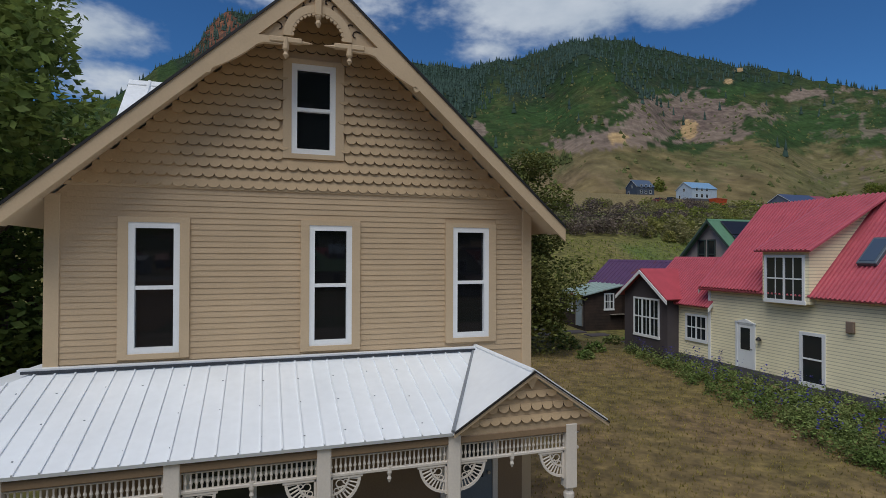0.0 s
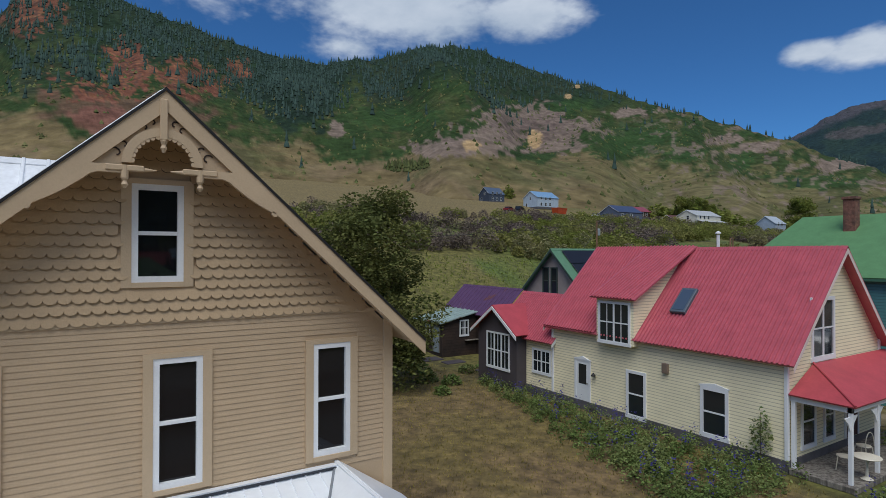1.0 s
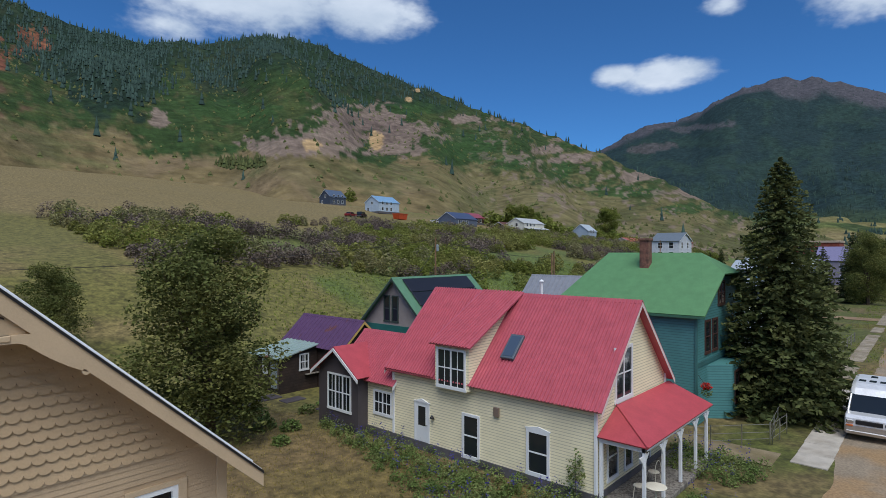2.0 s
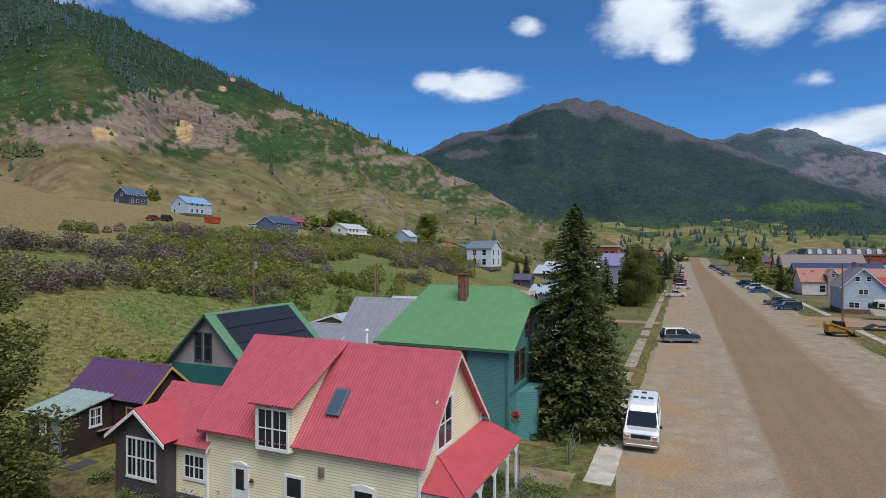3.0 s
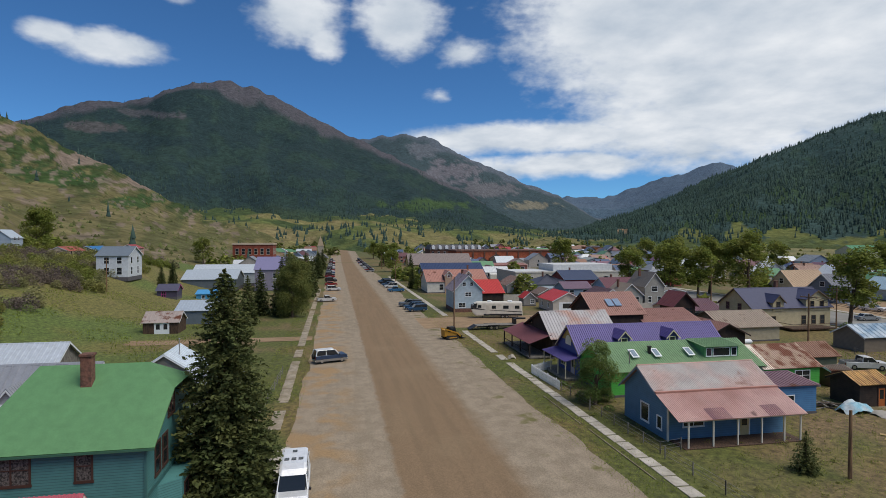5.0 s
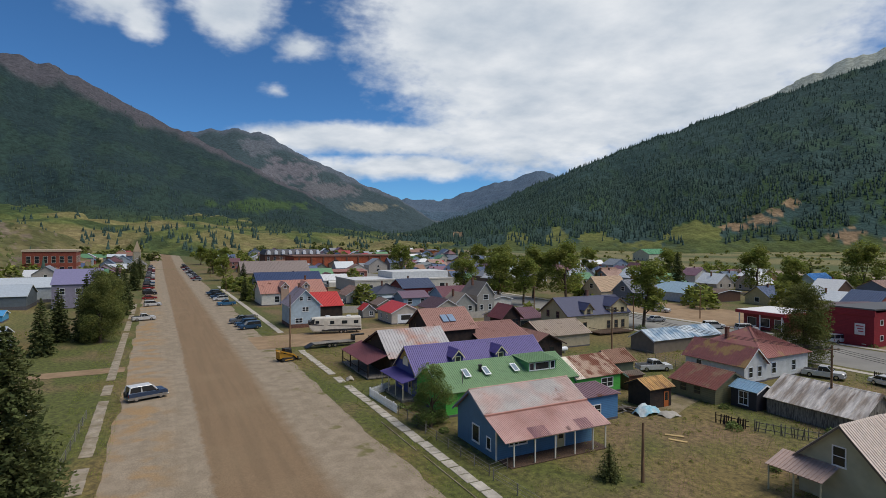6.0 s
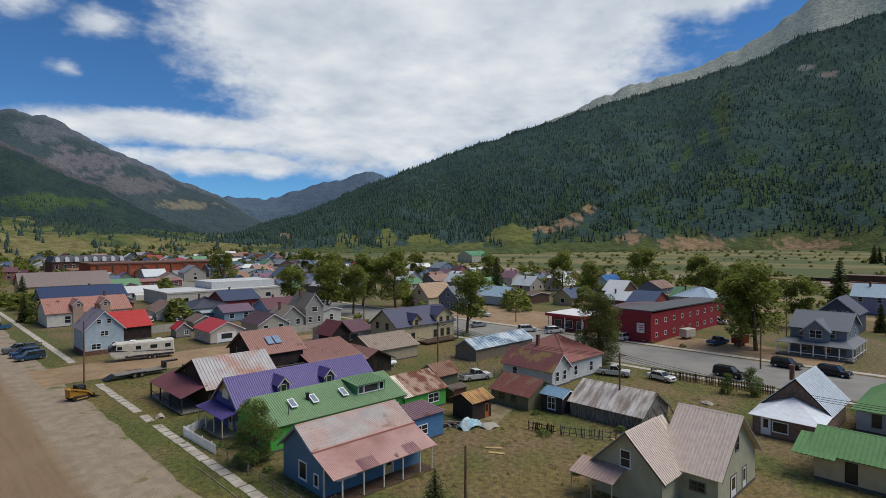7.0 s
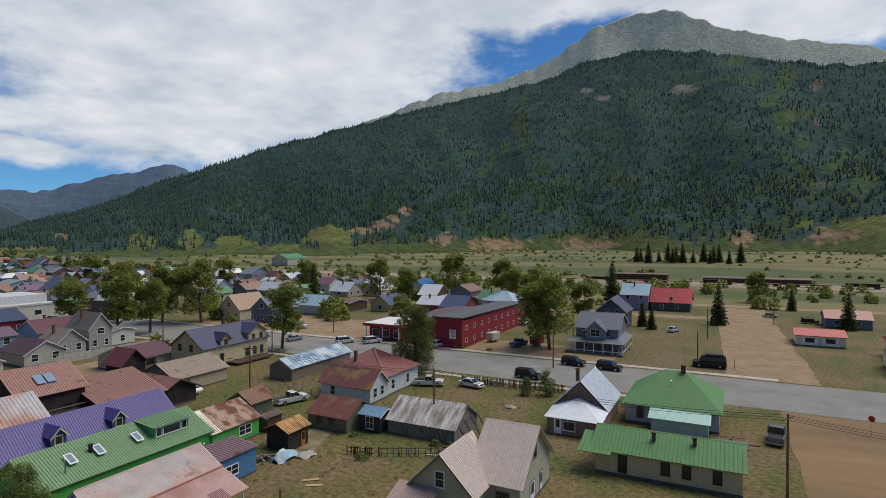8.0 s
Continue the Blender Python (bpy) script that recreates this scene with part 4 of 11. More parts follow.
def walls_gable(box, eave, ridge, axis, z0=0.0, shift=0.0, low2=None):
    """The closed body under a pitched roof."""
    x0, x1, y0, y1 = box
    low2 = eave if low2 is None else low2
    g = Geo()
    if axis == "x":
        m = (y0 + y1) / 2 + shift
        g.add([(x0, y0, z0), (x0, y1, z0), (x0, y1, low2), (x0, m, ridge), (x0, y0, eave), (x1, y0, z0), (x1, y1, z0), (x1, y1, low2), (x1, m, ridge), (x1, y0, eave)],
              [(0, 4, 3, 2, 1), (5, 6, 7, 8, 9), (0, 5, 9, 4), (1, 2, 7, 6), (4, 9, 8, 3), (3, 8, 7, 2), (0, 1, 6, 5)])
    else:
        m = (x0 + x1) / 2 - shift
        g.add([(x1, y0, z0), (x0, y0, z0), (x0, y0, low2), (m, y0, ridge), (x1, y0, eave), (x1, y1, z0), (x0, y1, z0), (x0, y1, low2), (m, y1, ridge), (x1, y1, eave)],
              [(1, 0, 4, 3, 2), (5, 6, 7, 8, 9), (0, 5, 9, 4), (1, 2, 7, 6), (4, 9, 8, 3), (3, 8, 7, 2), (0, 1, 6, 5)])
    return g


def hip_roof(parent, box, eave, ridge, axis, mat, rib=0.3, over=0.35, inset=None, thick=0.08, cut=1.0, name="roof"):
    """Hipped roof; cut below 1 leaves a clipped gable (the hip starts that far up)."""
    x0, x1, y0, y1 = box
    x0, x1, y0, y1 = x0 - over, x1 + over, y0 - over, y1 + over
    z = eave
    if axis == "x":
        m, k = (y0 + y1) / 2, (y1 - y0) / 2 if inset is None else inset
        A, B = (x0 + k, m, ridge), (x1 - k, m, ridge)
        fs = [[(x0, y0, z), (x1, y0, z), B, A], [(x1, y1, z), (x0, y1, z), A, B], [(x1, y0, z), (x1, y1, z), B], [(x0, y1, z), (x0, y0, z), A]]
    else:
        m, k = (x0 + x1) / 2, (x1 - x0) / 2 if inset is None else inset
        A, B = (m, y0 + k, ridge), (m, y1 - k, ridge)
        fs = [[(x1, y0, z), (x1, y1, z), B, A], [(x0, y1, z), (x0, y0, z), A, B], [(x0, y0, z), (x1, y0, z), A], [(x1, y1, z), (x0, y1, z), B]]
    for f in fs:
        part(name, roof_face(Geo(), f, thick, rib), mat, parent)


def chimney_on(parent, x, y, z0, z1, w=0.55, mat=BRICK):
    c = part("chimney", Geo().rbox(x - w / 2, x + w / 2, y - w / 2, y + w / 2, z0, z1, 0.02), mat, parent)
    part("chimney_cap", Geo().rbox(x - w / 2 - 0.06, x + w / 2 + 0.06, y - w / 2 - 0.06, y + w / 2 + 0.06, z1 - 0.12, z1 + 0.04, 0.02), mat, c)


def flue_on(parent, x, y, z0, z1, r=0.07, mat=None):
    c = part("flue_pipe", Geo().tube((x, y, z0), (x, y, z1), r), mat or CHROME, parent)
    part("flue_cap", Geo().turn([(r * 1.7, 0), (r * 1.7, 0.05), (0.02, 0.12)], (x, y, z1 + 0.04)), mat or CHROME, c)


def posts_row(parent, a, b, n, z0, z1, mat, r=0.05):
    for i in range(n):
        t = i / (n - 1) if n > 1 else 0
        x, y = a[0] + (b[0] - a[0]) * t, a[1] + (b[1] - a[1]) * t
        part("post", Geo().rbox(x - r, x + r, y - r, y + r, z0, z1, 0.012), mat, parent)


def house(name, label, box, eave, ridge, axis, wall, roof, rib=0.3, over=0.35, trim=WHITE, windows=(), doors=(), chimneys=(), flues=(), hip=False, z=0.0, group="", category="house",
          foundation=0.25, inset=None, shift=0.0, low2=None, barge=True, spin=0.0, cap=True):
    """A building on the grid of the streets; box in metres of the plan, kept local to its own base."""
    cx, cy = (box[0] + box[1]) / 2, (box[2] + box[3]) / 2
    hx, hy = (box[1] - box[0]) / 2, (box[3] - box[2]) / 2
    root = thing(name, pose(cx, cy, z, 0, 0, spin), label, category, group)
    b = (-hx, hx, -hy, hy)
    if hip:
        part("wall", Geo().box(*b, -0.6, eave), wall, root)
        hip_roof(root, b, eave, ridge, axis, roof, rib, over, inset)
    else:
        part("wall", walls_gable(b, eave, ridge, axis, -0.6, shift, low2), wall, root)
        gable_roof(root, b, eave, ridge, axis, roof, rib, over, shift=shift, low2=low2, trim=trim if barge else None, cap=cap)
    if foundation:
        part("foundation", Geo().box(b[0] - 0.04, b[1] + 0.04, b[2] - 0.04, b[3] + 0.04, -0.65, foundation), FOUNDATION, root)
    for w in windows:
        face, u, zz, ww, hh = w[:5]
        style = w[5] if len(w) > 5 else "double"
        m = face_frame(face, b) @ Matrix.Translation((u, zz, 0))
        window_at(root, m, ww, hh, trim, sash=style)
    for d in doors:
        face, u, zz, ww, hh, leaf = d
        door_at(root, face_frame(face, b) @ Matrix.Translation((u, zz, 0)), ww, hh, trim, leaf)
    for c in chimneys:
        chimney_on(root, c[0] - cx, c[1] - cy, c[2], c[3], c[4] if len(c) > 4 else 0.55)
    for c in flues:
        flue_on(root, c[0] - cx, c[1] - cy, c[2], c[3])
    return root

# ---- the tan clapboard house ----
TAN = paint("bca586", rough=0.55, var=0.06)
TAN_SHINGLE = material("tan_shingle_paint", rgb("bea582"), 0.6, var=0.06, blotch=0.6, grain=0.15, grain_scale=30)
TAN_TRIM = paint("c2ac8d", rough=0.55, var=0.05)
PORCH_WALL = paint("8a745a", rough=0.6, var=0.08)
# White trim dulled to hold the shade beneath the porch roof.
PORCH_SHADE_WHITE = paint("d9d1c6", rough=0.55, var=0.06)
TIN = metal("dfe6ee", 0.0, 0.38, met=0.15)
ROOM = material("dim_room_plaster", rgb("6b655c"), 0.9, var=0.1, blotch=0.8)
CLEAR = bpy.data.materials.new("clear_glass")
CLEAR.use_nodes = True
CLEAR.node_tree.nodes["Principled BSDF"].inputs["Base Color"].default_value = (0.012, 0.013, 0.016, 1)
CLEAR.node_tree.nodes["Principled BSDF"].inputs["Roughness"].default_value = 0.03
CLEAR.node_tree.nodes["Principled BSDF"].inputs["Transmission Weight"].default_value = 0.35
CLEAR.node_tree.nodes["Principled BSDF"].inputs["IOR"].default_value = 1.45

TX0, TX1, TY, TBACK = -3.06, 4.77, 9.6, 21.0
APEX_X, APEX_Z, EAVE_Z = 0.80, 9.73, 6.13  # where the roof planes meet, and the wall top at the corners


def tan_top(x):
    return APEX_Z - 0.20 - abs(x - APEX_X) * SLOPE


SLOPE = 0.915
TAN_WINDOWS = [(-1.93, -1.33, 3.72, 5.62), (0.76, 1.35, 3.72, 5.62), (3.29, 3.87, 3.75, 5.63), (0.46, 1.06, 6.92, 8.30)]


def ribbon(low, high, y, thick):
    """A flat sawn board in the plane y between two lines of (x, z), in one closed piece."""
    n = len(low)
    v = [(x, y + d, z) for d in (0, thick) for line in (low, high) for x, z in line]
    f = []
    for i in range(n - 1):
        f += [(i, i + 1, n + i + 1, n + i), (2 * n + i + 1, 2 * n + i, 3 * n + i, 3 * n + i + 1), (i + 1, i, 2 * n + i, 2 * n + i + 1), (n + i, n + i + 1, 3 * n + i + 1, 3 * n + i)]
    f += [(0, n, 3 * n, 2 * n), (n - 1, 3 * n - 1, 4 * n - 1, 2 * n - 1)]
    if low[0][0] > low[-1][0]:
        f = [q[::-1] for q in f]
    return Geo().add(v, f)


def tan_house():
    root = thing("house", pose(0, 0, 0), "tan clapboard house with scalloped gable shingles and white tin roof", "house")
    # front wall with openings, built of uprights and infills round the windows
    cols = sorted({TX0, TX1, APEX_X, *(v for w in TAN_WINDOWS for v in w[:2])})
    g = Geo()
    for a, b in zip(cols, cols[1:]):
        mid = (a + b) / 2
        holes = sorted((w[2], w[3]) for w in TAN_WINDOWS if w[0] < mid < w[1])
        z = 0.0
        for lo, hi in holes:
            g.box(a, b, TY, TY + 0.16, z, lo)
            z = hi
        za, zb = tan_top(a), tan_top(b)
        g.add([(a, TY, z), (b, TY, z), (b, TY, zb), (a, TY, za), (a, TY + 0.16, z), (b, TY + 0.16, z), (b, TY + 0.16, zb), (a, TY + 0.16, za)],
              [(0, 1, 2, 3), (7, 6, 5, 4), (3, 2, 6, 7), (0, 4, 5, 1), (1, 5, 6, 2), (0, 3, 7, 4)])
    me = g.mesh("front_wall")
    bm = bmesh.new()
    bm.from_mesh(me)
    bmesh.ops.remove_doubles(bm, verts=bm.verts, dist=0.001)
    bm.to_mesh(me)
    bm.free()
    part("front_wall", me, TAN, root)
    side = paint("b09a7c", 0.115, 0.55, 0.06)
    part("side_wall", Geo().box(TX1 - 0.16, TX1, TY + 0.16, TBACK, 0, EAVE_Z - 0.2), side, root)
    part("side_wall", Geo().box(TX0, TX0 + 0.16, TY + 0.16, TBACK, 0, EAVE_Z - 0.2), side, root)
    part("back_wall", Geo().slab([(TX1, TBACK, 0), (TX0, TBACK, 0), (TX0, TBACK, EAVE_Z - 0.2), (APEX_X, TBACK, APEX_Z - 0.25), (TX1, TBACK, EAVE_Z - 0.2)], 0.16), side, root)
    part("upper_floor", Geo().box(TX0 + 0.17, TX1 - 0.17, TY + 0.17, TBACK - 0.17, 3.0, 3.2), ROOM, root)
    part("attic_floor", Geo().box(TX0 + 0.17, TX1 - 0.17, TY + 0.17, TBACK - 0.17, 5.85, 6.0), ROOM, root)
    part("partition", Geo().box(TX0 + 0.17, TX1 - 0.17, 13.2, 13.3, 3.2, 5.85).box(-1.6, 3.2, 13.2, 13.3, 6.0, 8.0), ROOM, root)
    # corner boards, frieze and sill boards
    g = Geo()
    for a, b in ((TX0 - 0.03, TX0 + 0.17), (TX1 - 0.16, TX1 + 0.03)):
        part("corner_board", Geo().rbox(a, b, TY - 0.035, TY + 0.06, 0.2, EAVE_Z - 0.05, 0.006), TAN_TRIM, root)
    # windows
    for k, (a, b, lo, hi) in enumerate(TAN_WINDOWS):
        w, h = b - a, hi - lo
        m = Matrix(((1, 0, 0, a), (0, 0, -1, TY), (0, 1, 0, lo), (0, 0, 0, 1)))
        c = 0.14
        surround = Geo()
        surround.box(-c - 0.06, -0.06, -c, h + c, 0, 0.05).box(w + 0.06, w + c + 0.06, -c, h + c, 0, 0.05).box(-0.06, w + 0.06, h + 0.06, h + c, 0, 0.05).box(-0.06, w + 0.06, -c, -0.06, 0, 0.06)
        win = part("window", surround.moved(m), TAN_TRIM, root, "tan surround with white sashes")
        f = Geo().box(-0.06, 0.03, -0.06, h + 0.06, -0.10, 0.035).box(w - 0.03, w + 0.06, -0.06, h + 0.06, -0.10, 0.035).box(0.03, w - 0.03, h - 0.03, h + 0.06, -0.10, 0.035).box(0.03, w - 0.03, -0.06, 0.03, -0.10, 0.035)
        part("window_frame", f.moved(m), WHITE, win, "white painted window frame")
        part("meeting_rail", Geo().rbox(0.03, w - 0.03, h * 0.5 - 0.03, h * 0.5 + 0.03, -0.07, 0.02, 0.005).moved(m), WHITE, win)
        for z0, z1, d in ((0.03, h * 0.5 - 0.03, -0.06), (h * 0.5 + 0.03, h - 0.03, -0.045)):
            part("pane", Geo().box(0.03, w - 0.03, z0, z1, d, d + 0.006).moved(m), CLEAR, win)
        if k < 3:
            g = Geo()
            n = 5
            for i in range(n):  # hanging folds at one side
                u0 = 0.05 + 0.05 * i if k != 2 else w - 0.07 - 0.05 * i
                g.box(u0, u0 + 0.045, 0.05, h - 0.05, -0.20 - 0.02 * (i % 2), -0.18 - 0.02 * (i % 2))
            part("curtain", g.moved(m), paint("9d968c", rough=0.9), win)
    # main roof
    slope = SLOPE
    for sgn in (-1, 1):
        n = 4.36
        e = (APEX_X + sgn * n, APEX_Z - n * slope)
        pts = [(e[0], TY - 0.62, e[1]), (e[0], TBACK + 0.4, e[1]), (APEX_X, TBACK + 0.4, APEX_Z), (APEX_X, TY - 0.62, APEX_Z)]
        part("roof", roof_face(Geo(), pts if sgn > 0 else [pts[1], pts[0], pts[3], pts[2]], 0.1, 0.4), metal("e4e8ec", 0, 0.4, met=0.15), root)
        q = [(e[0], TY - 0.62, e[1] - 0.07), (APEX_X, TY - 0.62, APEX_Z - 0.07), (APEX_X, TY - 0.62, APEX_Z - 0.36), (e[0], TY - 0.62, e[1] - 0.30)]
        part("barge_board", Geo().slab(q, 0.05, (0, -1, 0)), TAN_TRIM, root)
        q = [(e[0], TY - 0.62, e[1] - 0.02), (APEX_X, TY - 0.62, APEX_Z - 0.02), (APEX_X, TY - 0.62, APEX_Z - 0.07), (e[0], TY - 0.62, e[1] - 0.07)]
        part("drip_edge", Geo().slab(q, 0.07, (0, -1, 0)), BLACK, root)
        q = [(e[0], TY - 0.6, e[1] - 0.14), (APEX_X, TY - 0.6, APEX_Z - 0.14), (APEX_X, TY - 0.005, APEX_Z - 0.14), (e[0], TY - 0.005, e[1] - 0.14)]
        part("soffit", Geo().slab(q, 0.02, (0, 0, -1)), TAN_TRIM, root)
        q = [(e[0] - sgn * 0.02, TY - 0.55, e[1] - 0.12), (e[0] - sgn * 0.02, TBACK, e[1] - 0.12), (APEX_X + sgn * 3.9, TBACK, EAVE_Z - 0.12), (APEX_X + sgn * 3.9, TY - 0.55, EAVE_Z - 0.12)]
        part("eave_soffit", Geo().slab(q, 0.02, (0, 0, -1)), TAN_TRIM, root)
    chimney_on(root, 1.72, 17.0, 8.5, 11.3, 0.36, metal("453634", 0.2, 0.6))
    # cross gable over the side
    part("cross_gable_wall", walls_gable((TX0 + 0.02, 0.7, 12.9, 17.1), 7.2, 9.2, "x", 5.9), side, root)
    gable_roof(root, (TX0 + 0.1, 0.7, 12.9, 17.1), 7.25, 9.25, "x", metal("e4e8ec", 0, 0.4, met=0.15), 0.4, 0.15, name="cross_roof")
    # gable ornament: arch, brackets, drops and scrollwork
    y0 = TY - 0.60
    az, hub = APEX_Z - 1.15, APEX_X - 0.03
    ring = [(math.cos(math.pi * i / 24), math.sin(math.pi * i / 24)) for i in range(25)]
    orn = part("gable_arch", ribbon([(hub + 0.41 * c, az + 0.41 * s) for c, s in ring], [(hub + 0.53 * c, az + 0.53 * s) for c, s in ring], y0 - 0.06, 0.07), TAN_TRIM, root, "sawn wooden gable arch with scallops")
    for i in range(17):
        t = math.pi * (i + 0.5) / 17
        part("scallop", Geo().tube((hub + 0.40 * math.cos(t), y0 - 0.055, az + 0.40 * math.sin(t)), (hub + 0.40 * math.cos(t), y0 - 0.01, az + 0.40 * math.sin(t)), 0.034, n=10), TAN_TRIM, orn)
    part("king_post", Geo().rbox(hub - 0.05, hub + 0.05, y0 - 0.10, y0 + 0.02, az + 0.36, APEX_Z - 0.2, 0.01), TAN_TRIM, root)
    part("drop", Geo().turn([(0.02, -0.16), (0.045, -0.10), (0.03, -0.05), (0.05, 0.0), (0.05, 0.05)], (hub, y0 - 0.05, az + 0.34)), TAN_TRIM, root)
    for sgn in (-1, 1):
        bx = hub + sgn * 0.47
        part("tie_beam", Geo().rbox(min(bx - sgn * 0.22, bx + sgn * 0.26), max(bx - sgn * 0.22, bx + sgn * 0.26), y0 - 0.09, y0, az - 0.12, az - 0.04, 0.01), TAN_TRIM, root)
        part("tie_tip", Geo().tube((bx - sgn * 0.22, y0 - 0.04, az - 0.09), (bx - sgn * 0.38, y0 - 0.04, az - 0.09), 0.03, 0.008), TAN_TRIM, root)
        part("drop", Geo().turn([(0.012, -0.2), (0.045, -0.15), (0.025, -0.10), (0.05, -0.06), (0.05, 0.12)], (bx + sgn * 0.02, y0 - 0.05, az - 0.16)), TAN_TRIM, root)
        # solid fretwork panel between arch, tie and rake
        top = lambda d: APEX_Z - 0.30 - d * slope
        ds = [0.0, 0.1, 0.2, 0.3, 0.38, 0.45, 0.5, 0.53, 0.62, 0.72, 0.82, 0.9]
        low = [(hub + sgn * d, az + math.sqrt(max(0.0, 0.53 ** 2 - d * d)) - 0.03 if d < 0.53 else az - 0.06) for d in ds]
        high = [(hub + sgn * d, max(az - 0.05, top(d))) for d in ds]
        part("web_panel", ribbon(low, high, y0 - 0.012, 0.035), TAN, root)
        # long brace sweeping down along the rake
        ds = [0.45 + 0.09 * i for i in range(14)]
        low, high = [], []
        for d in ds:
            k = max(0.0, (d - 0.85) / 0.77)
            low.append((hub + sgn * d, min(az - 0.15, top(d) - 0.19 * (1 - k ** 2) - 0.02)))
            high.append((hub + sgn * d, min(az - 0.04, top(d) + 0.02)))
        part("curved_brace", ribbon(low, high, y0 - 0.07, 0.07), TAN_TRIM, root)
        part("roundel", Geo().tube((hub + sgn * 1.6, y0 - 0.07, top(1.6) - 0.03), (hub + sgn * 1.6, y0, top(1.6) - 0.03), 0.05, n=12), TAN_TRIM, root)
        # dark tubes laid on the panel stand for shade inside cut scrolls
        for dx, dz, r in ((0.13, 0.13, 0.085), (0.03, 0.25, 0.06), (-0.32, 0.60, 0.06), (-0.22, 0.52, 0.055)):
            g = Geo()
            for i in range(9):
                t0, t1 = 0.6 + i * 0.42, 0.6 + (i + 1) * 0.42
                ra, rb = r * (1 - i / 14), r * (1 - (i + 1) / 14)
                g.tube((bx + sgn * (dx + ra * math.cos(t0)), y0 - 0.016, az + dz + ra * math.sin(t0)), (bx + sgn * (dx + rb * math.cos(t1)), y0 - 0.016, az + dz + rb * math.sin(t1)), 0.012, n=5)
            part("scroll", g, DARK_WOOD, root, "dark curl standing for the shade in a fretwork scroll cut-out")
    return root


TAN_HOUSE = tan_house()


def tan_porch():
    """Porch roof, frieze, brackets and posts across the front."""
    root = TAN_HOUSE
    ex0, ex1, ey = -5.3, 2.45, 7.25     # eave line
    top_z, eave_z = 3.5, 2.76
    x_end = 3.66
    seams = material("white_standing_seam_tin", rgb("eaeff4"), 0.4, 0.1, var=0.035, blotch=0.4, grain_scale=8)
    pr = part("porch_roof", Geo().slab([(ex0, ey, eave_z), (ex1, ey, eave_z), (x_end, TY, top_z), (ex0 + 2.25, TY, top_z)], 0.05), seams, root, "white standing-seam porch roof")
    up = Vector((0, TY - ey, top_z - eave_z))
    nrm = Vector((0, -(top_z - eave_z), TY - ey)).normalized()
    n = 34
    for i in range(n + 1):
        x = ex0 + 0.1 + (x_end - ex0 - 0.2) * i / n
        f = 1.0 if x > ex0 + 2.25 else max(0.05, (x - ex0) / 2.25)
        s0 = max(0.0, (x - ex1) / (x_end - ex1))
        a, b = Vector((x, ey, eave_z)) + up * s0, Vector((x, ey, eave_z)) + up * f
        w, h = Vector((0.010, 0, 0)), nrm * 0.024
        g = Geo().add([a - w, a + w, a + w + h, a - w + h, b - w, b + w, b + w + h, b - w + h], [(0, 1, 2, 3), (5, 4, 7, 6), (1, 5, 6, 2), (2, 6, 7, 3), (3, 7, 4, 0)])
        part("seam", g, seams, pr)
    # left hip slope
    part("porch_roof", Geo().slab([(ex0, TY + 1.5, eave_z), (ex0, ey, eave_z), (ex0 + 2.25, TY, top_z), (ex0 + 2.25, TY + 1.5, top_z)], 0.05), seams, root)
    part("flashing", Geo().box(TX0 - 0.3, x_end, TY - 0.16, TY - 0.036, top_z - 0.02, top_z + 0.03), seams, root, "white folded wall flashing")
    part("flashing_joint", Geo().box(TX0 - 0.25, x_end - 0.05, TY - 0.185, TY - 0.16, top_z - 0.035, top_z + 0.004), metal("3c4048", 0, 0.6), root, "thin dark strip under the flashing")
    rngs = random.Random(3)
    screw = Geo().turn([(0.012, 0), (0.012, 0.008)], n=6).mesh("screw")
    for row in (0.12, 0.42, 0.72):
        x = ex0 + 0.5
        while x < ex1:
            part("screw", screw, metal("8d949c", 0, 0.5), pr, at=Matrix.Translation(Vector((x + rngs.uniform(-0.04, 0.04), ey, eave_z)) + up * (row + rngs.uniform(-0.02, 0.02))))
            x += 0.264 * 2
    # small gabled end over the steps
    ga, gb, gy, pz, gm = 2.45, 4.88, 7.45, 3.52, 3.66
    part("porch_roof", roof_face(Geo(), [(ga, gy - 0.2, eave_z - 0.02), (gm, gy - 0.2, pz), (x_end, TY, top_z + 0.02)], 0.05), seams, root)
    part("porch_roof", roof_face(Geo(), [(gb, TY - 0.2, eave_z - 0.06), (gb, gy - 0.2, eave_z - 0.06), (gm, gy - 0.2, pz), (gm, TY + 0.02, pz)][1:] + [(gb, TY - 0.2, eave_z - 0.06)], 0.05), seams, root)
    part("ridge_cap", Geo().tube((gm, gy - 0.2, pz + 0.01), (gm, TY, pz + 0.01), 0.03, n=6), seams, root)
    part("valley_flashing", Geo().tube((ga, gy - 0.2, eave_z + 0.02), (x_end, TY, top_z + 0.02), 0.025, n=6), metal("8d939a", 0, 0.5), root)
    tri = part("porch_gable", Geo().slab([(ga + 0.1, gy - 0.12, eave_z - 0.08), (gb - 0.1, gy - 0.12, eave_z - 0.08), (gm, gy - 0.12, pz - 0.06)], 0.06, (0, 1, 0)), TAN, root, "small shingled porch gable")
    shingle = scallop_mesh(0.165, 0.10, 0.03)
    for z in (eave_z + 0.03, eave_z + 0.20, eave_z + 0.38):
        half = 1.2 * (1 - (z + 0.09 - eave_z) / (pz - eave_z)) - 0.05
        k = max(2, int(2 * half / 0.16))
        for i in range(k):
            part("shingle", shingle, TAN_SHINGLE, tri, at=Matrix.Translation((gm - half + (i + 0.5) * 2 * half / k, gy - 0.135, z)))
